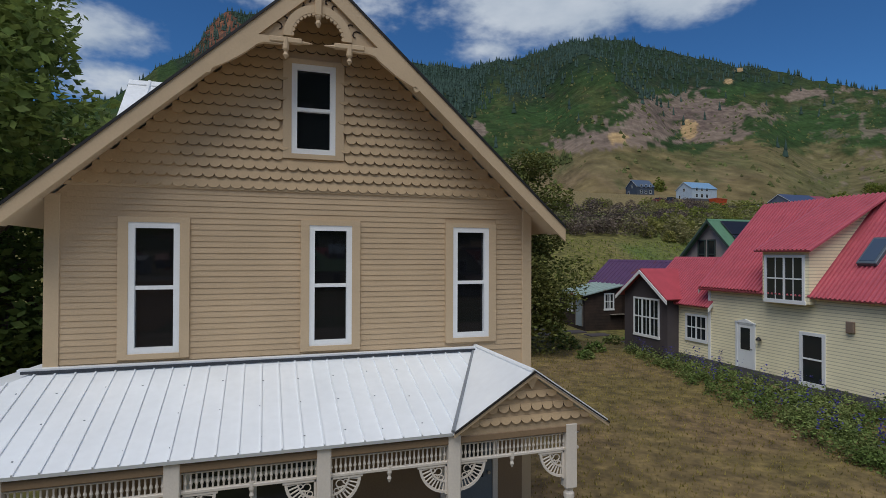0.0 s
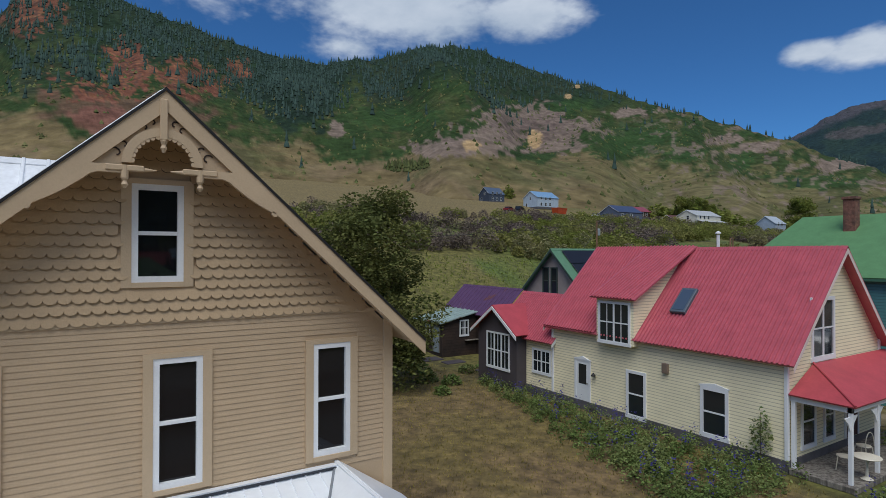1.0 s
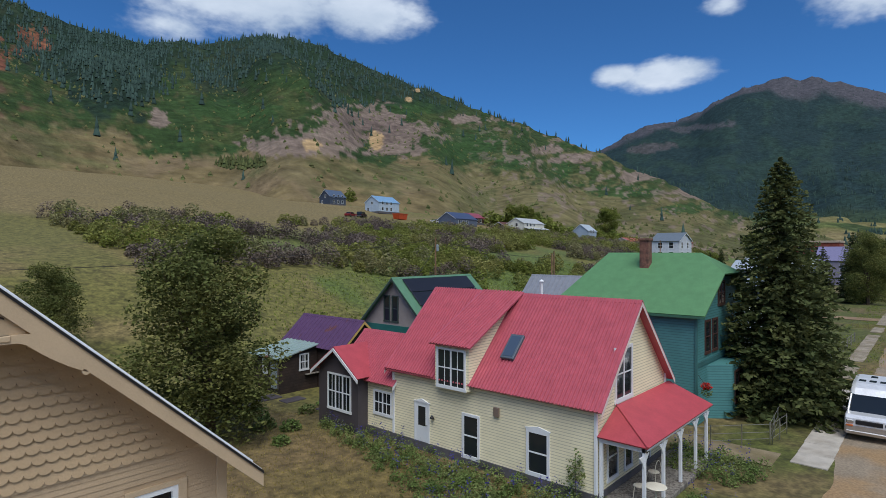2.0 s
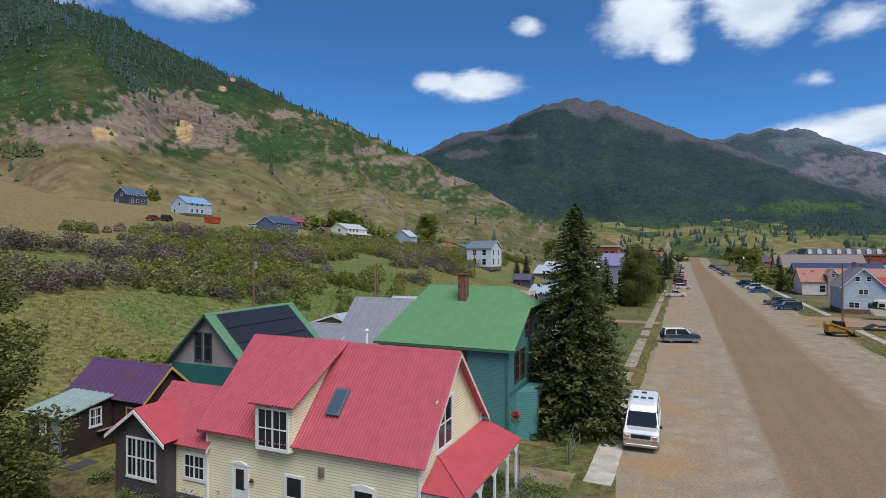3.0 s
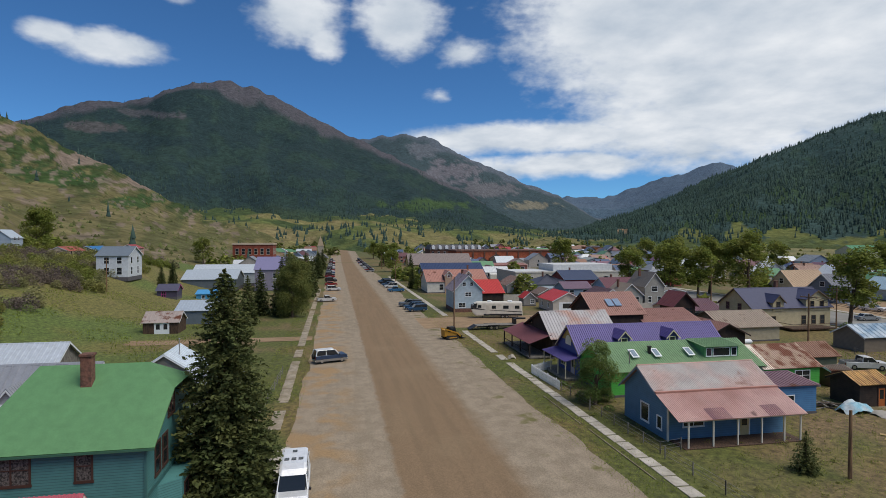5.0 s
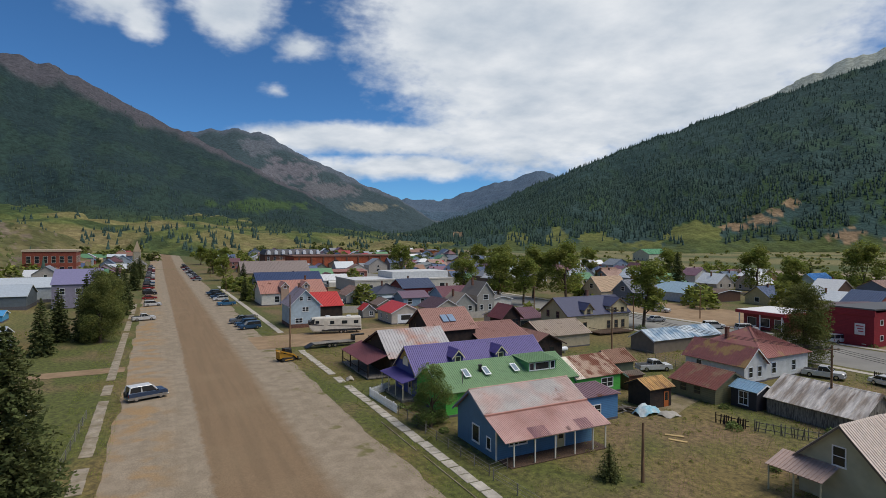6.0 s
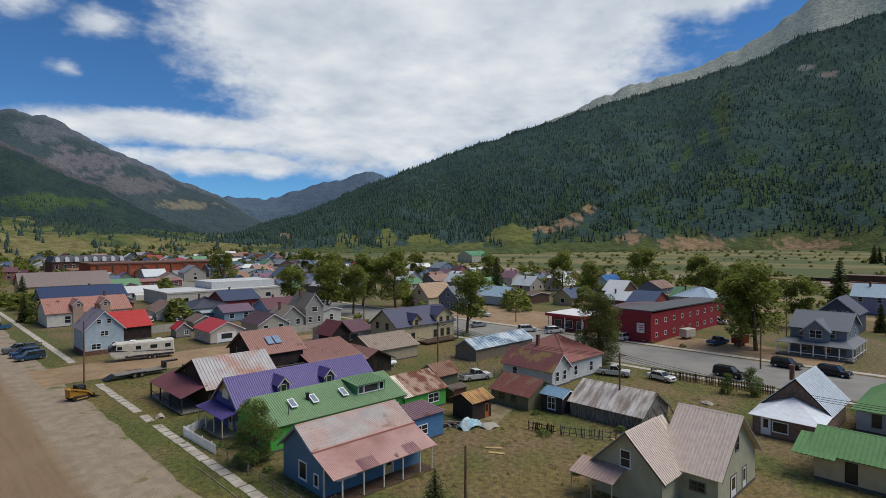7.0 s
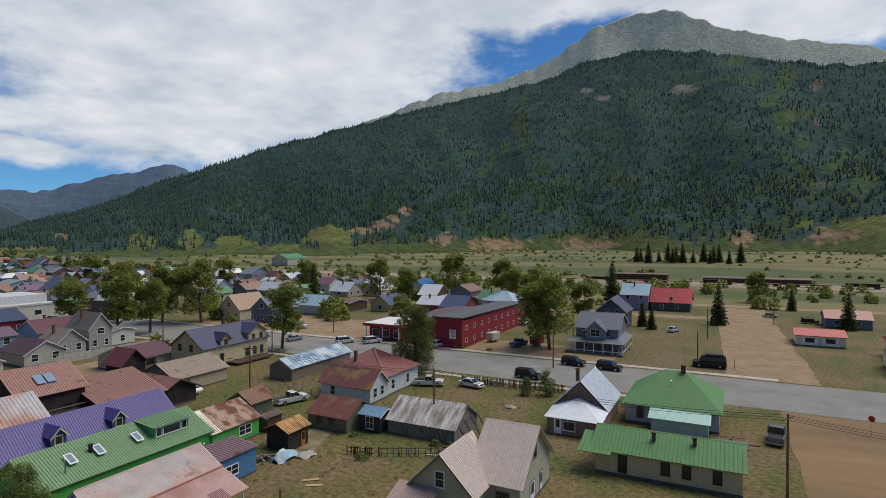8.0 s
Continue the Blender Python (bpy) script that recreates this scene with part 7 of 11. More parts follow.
part("pane", Geo().slab([N @ Vector((3.5 + x * 0.9, 3.85 + h * 0.95, 0.045)) for x, h in pts], 0.03), GLASS, aw)
part("gable_panel", Geo().slab([N @ Vector(q) for q in ((1.3, 4.3, 0.02), (5.7, 4.3, 0.02), (3.5, 6.1, 0.02))], 0.03), paint("b59b5a"), p)
for f in ([(3.9, 10.1, 2.9), (3.9, 12.3, 2.45), (-3.9, 12.3, 2.45), (-3.9, 10.1, 2.9)],):
    part("porch_roof", roof_face(Geo(), [f[1], f[2], f[3], f[0]], 0.06, 0.28), PURPLE, p)
for x in (-3.6, -1.2, 1.2, 3.6):
    part("porch_post", Geo().rbox(x - 0.06, x + 0.06, 12.0, 12.12, 0, 2.45, 0.01), paint("e0d4b4"), p)
part("porch_floor", Geo().rbox(-3.8, 3.8, 10.1, 12.2, 0, 0.3, 0.02), GREY_WOOD, p)
window_at(p, N @ Matrix.Translation((1.2, 0.9, 0)), 1.5, 1.6, paint("e0d4b4"), sash="pair")

RUSTY = metal("9d7468", 0.12, 0.6, "7a5344", met=0.0)
BROWN_TIN = metal("96584a", 0.1, 0.55)
c = house("cabin", "dark log cabin with patched silver and rust roof", (76.0, 88.5, -41.2, -31.0), 3.1, 6.3, "y", DARK_WOOD, material("patched_tin", rgb("a8a5a6"), 0.5, 0.2, second=rgb("a3705a"), blotch=0.25, var=0.12, grain_scale=6), rib=0.45, over=0.4, trim=DARK_WOOD, shift=1.5,
          windows=[("N", 3.0, 4.0, 1.0, 0.8, "none"), ("N", 2.0, 1.0, 1.2, 1.1)], category="cabin", flues=[(80, -38, 4.2, 5.6)])
part("porch_roof", roof_face(Geo(), [(7.0, 8.6, 2.3), (-6.0, 8.6, 2.3), (-6.0, 5.1, 3.5), (7.0, 5.1, 3.5)], 0.06, 0.4), metal("7d4d52", 0.0, 0.5), c, "dull maroon porch roof")
for x in (-5.7, -1.5, 2.6, 6.7):
    part("porch_post", Geo().rbox(x - 0.08, x + 0.08, 8.3, 8.46, 0, 2.35, 0.01), DARK_WOOD, c)
part("porch_rail", Geo().rbox(-5.7, 6.7, 8.34, 8.42, 0.9, 1.0, 0.01), DARK_WOOD, c)
part("porch_floor", Geo().rbox(-5.9, 6.9, 5.1, 8.5, 0.1, 0.3, 0.02), GREY_WOOD, c)
c2 = house("cabin", "tall dark wooden cabin with rust-brown roof and skylights", (80.8, 90.0, -48.2, -40.0), 5.7, 8.6, "y", DARK_WOOD, RUSTY, rib=0.35, over=0.45, trim=DARK_WOOD, windows=[("W", 1.4, 2.3, 0.8, 1.3), ("W", 5.6, 2.3, 0.8, 1.3), ("N", 2.5, 4.8, 0.5, 1.2, "none")], category="cabin")
for y in (0.75, -0.55):
    m = pose(-2.6, y, 7.2, 0, -32, 0)
    sk = part("skylight", Geo().rbox(-0.9, 0.9, -0.55, 0.55, 0.02, 0.1, 0.01).moved(m), metal("7d93ad", 0, 0.3), c2, "pale blue skylight panel")
part("balcony", Geo().rbox(-6.0, -4.6, -4.0, 3.0, 2.6, 2.75, 0.02), DARK_WOOD, c2)
part("balcony_rail", Geo().rbox(-6.0, -5.92, -4.0, 3.0, 3.5, 3.6, 0.01), GREY_WOOD, c2)
house("cabin", "low rust-brown roofed cabin wing", (76.5, 93.0, -57.5, -48.0), 3.2, 5.8, "y", DARK_WOOD, metal("9a7268", 0.1, 0.55), rib=0.35, over=0.4, trim=DARK_WOOD, category="cabin")
t = house("cabin", "dark wooden lookout tower with maroon roof", (86.3, 90.6, -61.2, -57.2), 6.2, 8.2, "x", DARK_WOOD, metal("7d4a4c", 0.1, 0.5), rib=0.35, over=0.5, trim=DARK_WOOD, windows=[("W", 0.5, 4.6, 1.3, 1.0, "pair"), ("W", 2.2, 4.6, 1.3, 1.0, "pair")], category="cabin")
house("cabin", "small dark cabin with rust-brown roof", (77.0, 85.0, -63.5, -57.0), 2.6, 4.2, "x", DARK_WOOD, metal("8f6a60", 0.1, 0.55), rib=0.35, over=0.6, trim=DARK_WOOD, windows=[("W", 1.8, 0.9, 0.9, 1.0, "none"), ("W", 3.8, 0.9, 0.9, 1.0, "none")], category="cabin")
house("shed", "tan plank building with striped metal roof", (82.9, 92.0, -75.0, -64.2), 2.6, 4.7, "y", paint("b0a48a", 0.2), metal("9a8b7c", 0.2, 0.55, "7f6a5a"), rib=0.45, over=0.4, windows=[("W", 1.5, 0.8, 1.2, 1.1), ("S", 3, 0.9, 1.6, 1.2, "pair")], trim=paint("6b5a48"), category="shed")
nv = house("house", "pale yellow two-storey house with navy roof and dormers", (93.5, 103.0, -96.0, -78.5), 4.3, 7.6, "y", paint("c2b48f", 0.14), metal("3b3f5c", 0.0, 0.6, met=0.0), rib=0.0, over=0.45, trim=paint("77644c"),
           windows=[("N", 2.2, 3.4, 0.9, 1.3), ("N", 5.6, 3.4, 0.9, 1.3), ("W", 2.0, 0.9, 0.9, 1.6), ("W", 4.2, 0.9, 0.9, 1.6), ("W", 11, 0.9, 0.9, 1.6), ("W", 13.2, 0.9, 0.9, 1.6), ("W", 15.2, 0.9, 0.9, 1.6)], chimneys=[(98.5, -88, 6.5, 9.0, 0.6)])
for y, w in ((3.2, 2.4), (-5.5, 5.0)):
    dd = part("dormer", walls_gable((-4.9, 0, y - w / 2, y + w / 2), 5.4 if w < 3 else 5.8, 6.6 if w < 3 else 7.4, "x", 3.5), paint("c2b48f", 0.14), nv, "gabled dormer in pale yellow boards")
    gable_roof(dd, (-4.9, 0.2, y - w / 2, y + w / 2), 5.45 if w < 3 else 5.85, 6.65 if w < 3 else 7.45, "x", metal("3b3f5c", 0.0, 0.6, met=0.0), 0, 0.35, 0.4, trim=paint("77644c"), name="dormer_roof")
    for k in ((0,) if w < 3 else (-1.1, 1.1)):
        window_at(dd, Matrix(((0, 0, -1, -4.9), (-1, 0, 0, y + 0.4 + k), (0, 1, 0, 4.1), (0, 0, 0, 1))), 0.8, 1.2, paint("77644c"))
part("deck", Geo().rbox(-8.2, -4.8, -6.5, 3.0, 0.3, 0.6, 0.02), WOOD, nv)
part("deck_rail", Geo().rbox(-8.2, -8.12, -6.5, 3.0, 1.3, 1.4, 0.01).rbox(-8.2, -4.8, 2.95, 3.03, 1.3, 1.4, 0.01), WOOD, nv)
house("garage", "long low building with bright silver and blue metal roof", (71.5, 77.0, -97.5, -79.8), 2.4, 3.9, "y", paint("7d7468", 0.2), material("striped_tin", rgb("c3ccd2"), 0.35, 0.5, second=rgb("6c8aa3"), blotch=0.35, var=0.1), rib=0.9, over=0.35, category="garage", foundation=0)
RUST_HIP = metal("94605a", 0.25, 0.55, "a8835f")
wr = house("house", "white house with rusty hipped metal roof", (50.5, 62.0, -89.5, -78.5), 3.3, 6.8, "y", paint("cfd2d2", 0.15), RUST_HIP, rib=0.4, over=0.45, hip=True, windows=[("N", 3, 0.8, 1.0, 1.5), ("W", 2.2, 0.9, 0.9, 1.5), ("W", 7, 0.9, 0.9, 1.5)], chimneys=[(58, -81, 4, 6.6, 0.5)])
wg = house("house", "white gabled wing with rust-streaked roof", (50.2, 60.0, -79.0, -74.0), 2.8, 5.0, "x", paint("cfd2d2", 0.15), metal("8d5c58", 0.35, 0.55, "b09060"), rib=0.4, over=0.45, windows=[("N", 2, 0.8, 0.9, 1.4), ("W", 1.0, 0.9, 0.8, 1.4), ("W", 3, 0.9, 0.8, 1.4)])
house("shed", "olive plank shed with rust-red corrugated roof", (45.6, 52.2, -68.5, -61.8), 2.0, 3.7, "x", paint("757458", 0.25), metal("7d4c44", 0.35, 0.6, "94745e"), rib=0.35, over=0.3, windows=[("N", 1.5, 0.8, 0.9, 0.9), ("N", 3.6, 0.8, 0.9, 0.9)], category="shed", foundation=0, trim=paint("6a684f"))
house("shed", "small black shed with blue metal roof and white window", (41.6, 44.9, -67.0, -63.8), 2.3, 3.0, "x", paint("2f2f36", 0.2), metal("7fa0b8", 0.05, 0.45), rib=0.35, over=0.25, windows=[("N", 1.1, 0.5, 1.1, 1.5, "cross")], category="shed", foundation=0)
TIN_GREY = material("weathered_patchy_tin", rgb("cdc7c1"), 0.6, 0.0, second=rgb("94877b"), blotch=0.9, var=0.25, grain_scale=8, stretch=(1.6, 0.28, 0.28), rust=rgb("7a6353"), rust_amount=0.2)
ls = house("shed", "long weathered grey plank shed with patchy tin roof", (31.0, 41.0, -72.0, -64.8), 1.9, 4.1, "x", GREY_WOOD, TIN_GREY, rib=0.7, over=0.3, category="shed", foundation=0, trim=GREY_WOOD)
for k in range(4):
    part("buttress", Geo().slab([(-5 + 0, -3.4 + k * 2.0, 2.2), (-6.5, -3.4 + k * 2.0, 0.0), (-6.3, -3.4 + k * 2.0, 0.0), (-5, -3.4 + k * 2.0, 2.5)], 0.1, (0, 1, 0)), GREY_WOOD, ls)
OCHRE_TIN = material("ochre_striped_tin", rgb("c49a5c"), 0.55, 0.1, second=rgb("85603c"), blotch=1.1, var=0.25, stretch=(0.15, 1.4, 1), grain_scale=8)
os_ = house("shed", "small dark shed with ochre striped tin roof", (47.9, 51.4, -56.8, -53.2), 2.5, 3.3, "y", DARK_WOOD, OCHRE_TIN, rib=0.3, over=0.35, category="shed", foundation=0, trim=DARK_WOOD, doors=[("W", 2.3, 0, 0.8, 1.9, paint("b0622e"))])
house("shed", "tiny leaning shed with rusted roof and junk round it", (62.0, 66.5, -65.0, -60.9), 2.2, 3.5, "y", paint("5f6656"), metal("8d6a58", 0.4, 0.6), rib=0.35, over=0.4, category="shed", foundation=0, trim=GREY_WOOD)
house("shed", "small red-brown privy shed", (55.2, 57.4, -59.8, -57.2), 2.0, 2.3, "y", paint("5d3a30"), metal("7a6a5c", 0.3), rib=0.3, over=0.2, category="shed", foundation=0)

# grey house with pale tan metal roof on the corner lot
TAN_TIN = metal("d3c3b6", 0.0, 0.55, met=0.0)
SAGE_WALL = paint("b2b198", 0.0, 0.8)
gt = house("house", "grey-green stucco house with pale tan metal roof", (17.3, 22.2, -60.2, -50.6), 3.2, 7.2, "x", SAGE_WALL, TAN_TIN, rib=0.3, over=0.5, trim=paint("6b6259"), windows=[("N", 2.6, 1.4, 1.2, 0.7, "pair"), ("W", 4.2, 4.2, 0.7, 1.2)], doors=[("W", 3.0, 0, 1.4, 2.1, WHITE), ("W", 6.0, 0, 1.0, 2.1, WHITE)])
wing = part("wing_wall", walls_gable((20.6 - 19.75, 26.9 - 19.75, 4.75, 8.2), 3.05, 6.05, "y", -0.3), SAGE_WALL, gt)
gable_roof(wing, (20.6 - 19.75, 26.9 - 19.75, 3.0, 8.2), 3.05, 6.15, "y", TAN_TIN, 0.3, 0.5, 0.45, trim=paint("6b6259"), name="wing_roof")
part("wing_roof", roof_face(Geo(), [(0.35, 4.7, 2.65), (0.35, 2.6, 2.65), (4.0, 1.2, 6.2), (4.0, 4.7, 6.2)], 0.06, 0.3), TAN_TIN, wing)
window_at(wing, face_frame("N", (0.85, 7.15, 4.75, 8.2)) @ Matrix.Translation((2.55, 3.0, 0)), 0.85, 1.4, WHITE)
part("porch_roof", roof_face(Geo(), [(8.5, 10.6, 2.1), (4.1, 10.6, 2.1), (4.1, 8.2, 2.9), (8.5, 8.2, 2.9)], 0.06, 0.3), metal("b39c92", 0.0, 0.5), wing)
posts_row(wing, (4.3, 10.4), (8.3, 10.4), 3, 0, 2.1, SAGE_WALL)
wh = house("house", "brick cottage with gleaming white metal roof", (14.9, 21.8, -88.0, -79.0), 2.9, 6.3, "y", material("pink_brick", rgb("8d7468"), 0.9, second=rgb("76635a"), blotch=2, var=0.2, grain=0.3, boards=0.1), metal("e2e8ee", 0.0, 0.35, met=0.2), rib=0.45, over=0.45, trim=DARK_WOOD, chimneys=[(20.0, -84, 5, 6.9, 0.5)])
part("lean_to", Geo().box(-3.45, 3.45, 4.5, 9.0, -0.2, 2.35), material("pink_brick_2", rgb("8d7468"), 0.9, second=rgb("76635a"), blotch=2, var=0.2, grain=0.3, boards=0.1), wh)
ap = (0.2, 4.8, 4.05)
for f in ([(3.85, 9.4, 2.25), (-3.85, 9.4, 2.25), ap], [(-3.85, 9.4, 2.25), (-3.85, 4.4, 2.6), ap], [(3.85, 4.4, 2.6), (3.85, 9.4, 2.25), ap]):
    part("lean_roof", roof_face(Geo(), f, 0.06, 0.0), metal("e2e8ee", 0.0, 0.35, met=0.2), wh)
window_at(wh, face_frame("N", (-3.45, 3.45, 4.5, 9.0)) @ Matrix.Translation((2.2, 0.7, 0)), 1.5, 1.1, WHITE, sash="none")
door_at(wh, face_frame("N", (-3.45, 3.45, 4.5, 9.0)) @ Matrix.Translation((1.0, 0.1, 0)), 0.85, 2.0, WHITE, WHITE)
GREEN_SHINGLE = metal("55854d", 0.0, 0.65, met=0.0)
hg = house("house", "pale grey house with green hipped roof and porch", (1.2, 13.2, -97.0, -84.0), 2.7, 6.6, "x", paint("a9adb5", 0.15), GREEN_SHINGLE, rib=0.0, over=0.5, hip=True, inset=5.2, trim=paint("4b4038"), windows=[("N", 4.0, 0.9, 0.8, 1.4), ("N", 7.2, 0.9, 0.8, 1.4), ("N", 9.6, 0.9, 0.7, 1.4), ("N", 1.6, 0.9, 0.8, 1.4)], chimneys=[(6.0, -90.2, 5.5, 7.5, 0.6)], flues=[(7.5, -87.6, 4.6, 5.6)])
part("annex_wall", Geo().box(-4.8, 2.2, 6.4, 9.5, -0.2, 2.0), paint("9fb3b0"), hg)
part("annex_roof", roof_face(Geo(), [(2.6, 9.8, 1.95), (-5.1, 9.8, 1.95), (-5.1, 6.5, 2.75), (2.6, 6.5, 2.75)], 0.06, 0.3), metal("9fbfb8", 0.0, 0.5), hg, "pale teal metal annex roof")
posts_row(hg, (-7.2, 5.2), (-7.2, 0.0), 4, 0, 2.6, WHITE)
gl = house("house", "long cream building with green metal roof", (-1.2, 13.4, -71.5, -64.6), 2.75, 4.3, "x", paint("beb290", 0.0, 0.8), GREEN_SHINGLE, rib=0.4, over=0.45, trim=DARK_WOOD, windows=[("N", 2.6, 0.5, 0.8, 1.7), ("N", 7.0, 1.0, 0.75, 1.2), ("N", 9.1, 1.0, 0.7, 1.2), ("N", 12, 1.0, 0.7, 1.2)], chimneys=[(3.3, -66.8, 3.8, 4.7, 0.4), (7.4, -66.6, 3.8, 4.7, 0.4)])
part("low_roof", roof_face(Geo(), [(9.0, 4.6, 2.5), (5.4, 4.6, 2.5), (5.4, 0.6, 3.6), (9.0, 0.6, 3.6)], 0.06, 0.4), GREEN_SHINGLE, gl)

# beyond the avenue
RED_WALL = paint("8e2430", 0.3, 0.7)
rb = thing("hotel", pose(60.5, -143.5, 0), "long red two-storey building with flat dark roof", "hotel")
part("wall", Geo().box(-3.8, 3.8, -22.5, 22.0, -0.2, 6.6), RED_WALL, rb)
part("roof", Geo().slab([(-4.1, -22.8, 6.75), (4.1, -22.8, 6.75), (4.1, 22.3, 7.35), (-4.1, 22.3, 7.35)], 0.25), metal("55575c", 0.0, 0.6), rb)
part("fascia", Geo().rbox(-4.0, 4.0, 21.9, 22.2, 5.9, 7.3, 0.02), RED_WALL, rb)
for k in range(9):
    for z in (1.2, 4.2):
        window_at(rb, face_frame("W", (-3.8, 3.8, -22.5, 22.0)) @ Matrix.Translation((2.2 + k * 4.7, z, 0)), 1.0, 0.9, WHITE, sash="none", casing=0.08)
sg = part("sign_board", Geo().rbox(-2.4, -0.6, 22.22, 22.3, 2.2, 4.4, 0.02), paint("d8d0d0"), rb, "white wall sign with unreadable red lettering")
for k in range(3):
    part("lettering", Geo().box(-2.15, -0.85 - 0.2 * k, 22.3, 22.31, 3.8 - 0.5 * k, 4.0 - 0.5 * k), paint("a23040"), sg)
house("hotel_wing", "red wing with low flat roof", (64.5, 76.0, -160.0, -133.0), 5.0, 5.6, "x", RED_WALL, metal("5c4a50", 0.0, 0.6), rib=0.0, over=0.4, category="hotel", foundation=0)
gs = thing("filling_station", pose(79.5, -128.5, 0), "red filling station with white flat roof", "filling station")
part("wall", Geo().box(-5, 5, -5.5, 5.0, -0.2, 3.6), paint("7c2a30"), gs)
part("roof", Geo().rbox(-5.8, 5.8, -6, 7.0, 3.6, 4.3, 0.03), paint("a03038"), gs)
part("roof_deck", Geo().box(-5.6, 5.6, -5.8, 6.8, 4.3, 4.36), paint("dcdcdc"), gs)
posts_row(gs, (-5, 6.6), (5, 6.6), 3, 0, 3.6, WHITE, 0.1)
for u in (1.0, 4.2, 7.4):
    window_at(gs, face_frame("N", (-5, 5, -5.5, 5.0)) @ Matrix.Translation((u, 0.8, 0)), 2.0, 1.8, WHITE, sash="none")
VIC = paint("76828f", 0.15)
v = house("house", "blue-grey victorian house with wrap-around porch", (22.5, 32.0, -144.0, -132.0), 5.6, 8.4, "x", VIC, metal("5c6470", 0.0, 0.6, met=0.0), rib=0.0, over=0.5, trim=paint("d4d4d4"), windows=[("N", 1.6, 3.9, 0.9, 1.4), ("N", 6.8, 3.9, 0.9, 1.4), ("W", 3, 3.9, 0.9, 1.4), ("W", 8, 3.9, 0.9, 1.4), ("N", 2, 0.9, 0.9, 1.6), ("N", 6, 0.9, 0.9, 1.6)])
gab = part("front_gable", walls_gable((-2.2, 2.2, 5.5, 7.6), 5.4, 7.4, "y", 3.0), VIC, v)
gable_roof(gab, (-2.2, 2.2, 3.0, 7.6), 5.4, 7.4, "y", metal("5c6470", 0.0, 0.6, met=0.0), 0, 0.4, 0.4, trim=paint("d4d4d4"), name="gable_roof")
window_at(gab, face_frame("N", (-2.2, 2.2, 5.5, 7.6)) @ Matrix.Translation((1.2, 3.9, 0)), 2.0, 1.4, paint("d4d4d4"), sash="pair")
for f in ([(6.6, 9.6, 2.7), (-6.6, 9.6, 2.7), (-4.7, 6.0, 3.6), (4.7, 6.0, 3.6)], [(-6.6, 9.6, 2.7), (-6.6, -4.0, 2.7), (-4.7, -4.0, 3.6), (-4.7, 6.0, 3.6)]):
    part("porch_roof", roof_face(Geo(), f, 0.08, 0.0), metal("6a7078", 0.0, 0.6, met=0.0), v)
posts_row(v, (-6.3, 9.3), (6.3, 9.3), 7, 0, 2.7, WHITE, 0.09)
posts_row(v, (-6.3, 6.0), (-6.3, -3.6), 4, 0, 2.7, WHITE, 0.09)
part("porch_rail", Geo().rbox(-6.3, 6.3, 9.26, 9.34, 0.8, 0.95, 0.01).rbox(-6.34, -6.26, -3.6, 9.3, 0.8, 0.95, 0.01), WHITE, v)
part("porch_floor", Geo().rbox(-6.5, 6.5, 6.0, 9.5, 0.1, 0.4, 0.02), GREY_WOOD, v)
house("house", "dark navy gabled house", (26.5, 35.0, -179.0, -168.0), 5.2, 8.8, "y", paint("4a566a", 0.15), metal("474c5c", 0, 0.6, met=0), rib=0, over=0.5, windows=[("N", 3, 4.2, 1.0, 1.4), ("N", 5.5, 4.2, 1.0, 1.4), ("N", 2, 1, 1, 1.4)])
house("house", "dark timber house with crimson metal roof", (12.5, 25.5, -230.0, -218.0), 3.4, 7.8, "x", paint("4b5650", 0.15), metal("a53038", 0, 0.5), rib=0.4, over=0.6, windows=[("N", 3, 1, 1.2, 1.3), ("N", 8, 1, 1.2, 1.3), ("N", 6.2, 4.0, 1.0, 1.2)])
house("garage", "white double garage with faded red roof", (-24.5, -14.5, -171, -162.0), 2.6, 3.7, "x", paint("d5d0c6"), metal("b4645c", 0, 0.55), rib=0.5, over=0.4, category="garage", doors=[("N", 1.2, 0, 3.2, 2.2, WHITE), ("N", 5.4, 0, 3.2, 2.2, WHITE)])
house("house", "white house with rose metal roof", (-43, -31, -158, -146), 4.0, 7.0, "y", paint("d8d6cf", 0.2), metal("b2556a", 0, 0.5), rib=0.4, over=0.5, windows=[("N", 3, 1, 1, 1.5), ("E", 3, 1, 1, 1.5), ("E", 7, 1, 1, 1.5)])
house("house", "white single-storey house with porch steps", (-42, -28, -144, -133), 3.6, 4.6, "x", paint("d6d4cc", 0.2), metal("b9bcc0", 0, 0.5), rib=0.4, over=0.4, windows=[("N", 3, 1, 1, 1.5), ("E", 3, 1, 1, 1.5), ("E", 7, 1, 1, 1.5)])
house("house", "white square house with pale blue hipped roof", (62, 73, -184, -171.5), 6.0, 8.8, "x", paint("cdd0d2", 0.2), metal("9fb2c2", 0, 0.5, met=0.1), rib=0.5, over=0.5, hip=True, inset=5, windows=[("N", 2, 4, 1, 1.5), ("N", 6, 4, 1, 1.5), ("N", 9, 4, 1, 1.5), ("W", 3, 4, 1, 1.5), ("W", 8, 4, 1, 1.5)])
house("house", "white house with bright blue metal roof", (120.5, 130, -231, -219), 4.5, 8.0, "y", paint("cfd6cf", 0.2), metal("2f78b8", 0, 0.5), rib=0.5, over=0.5, windows=[("N", 2, 1, 1, 1.5), ("N", 8, 1, 1, 1.5), ("W", 3, 1, 1, 1.5), ("W", 8, 1, 1, 1.5)])
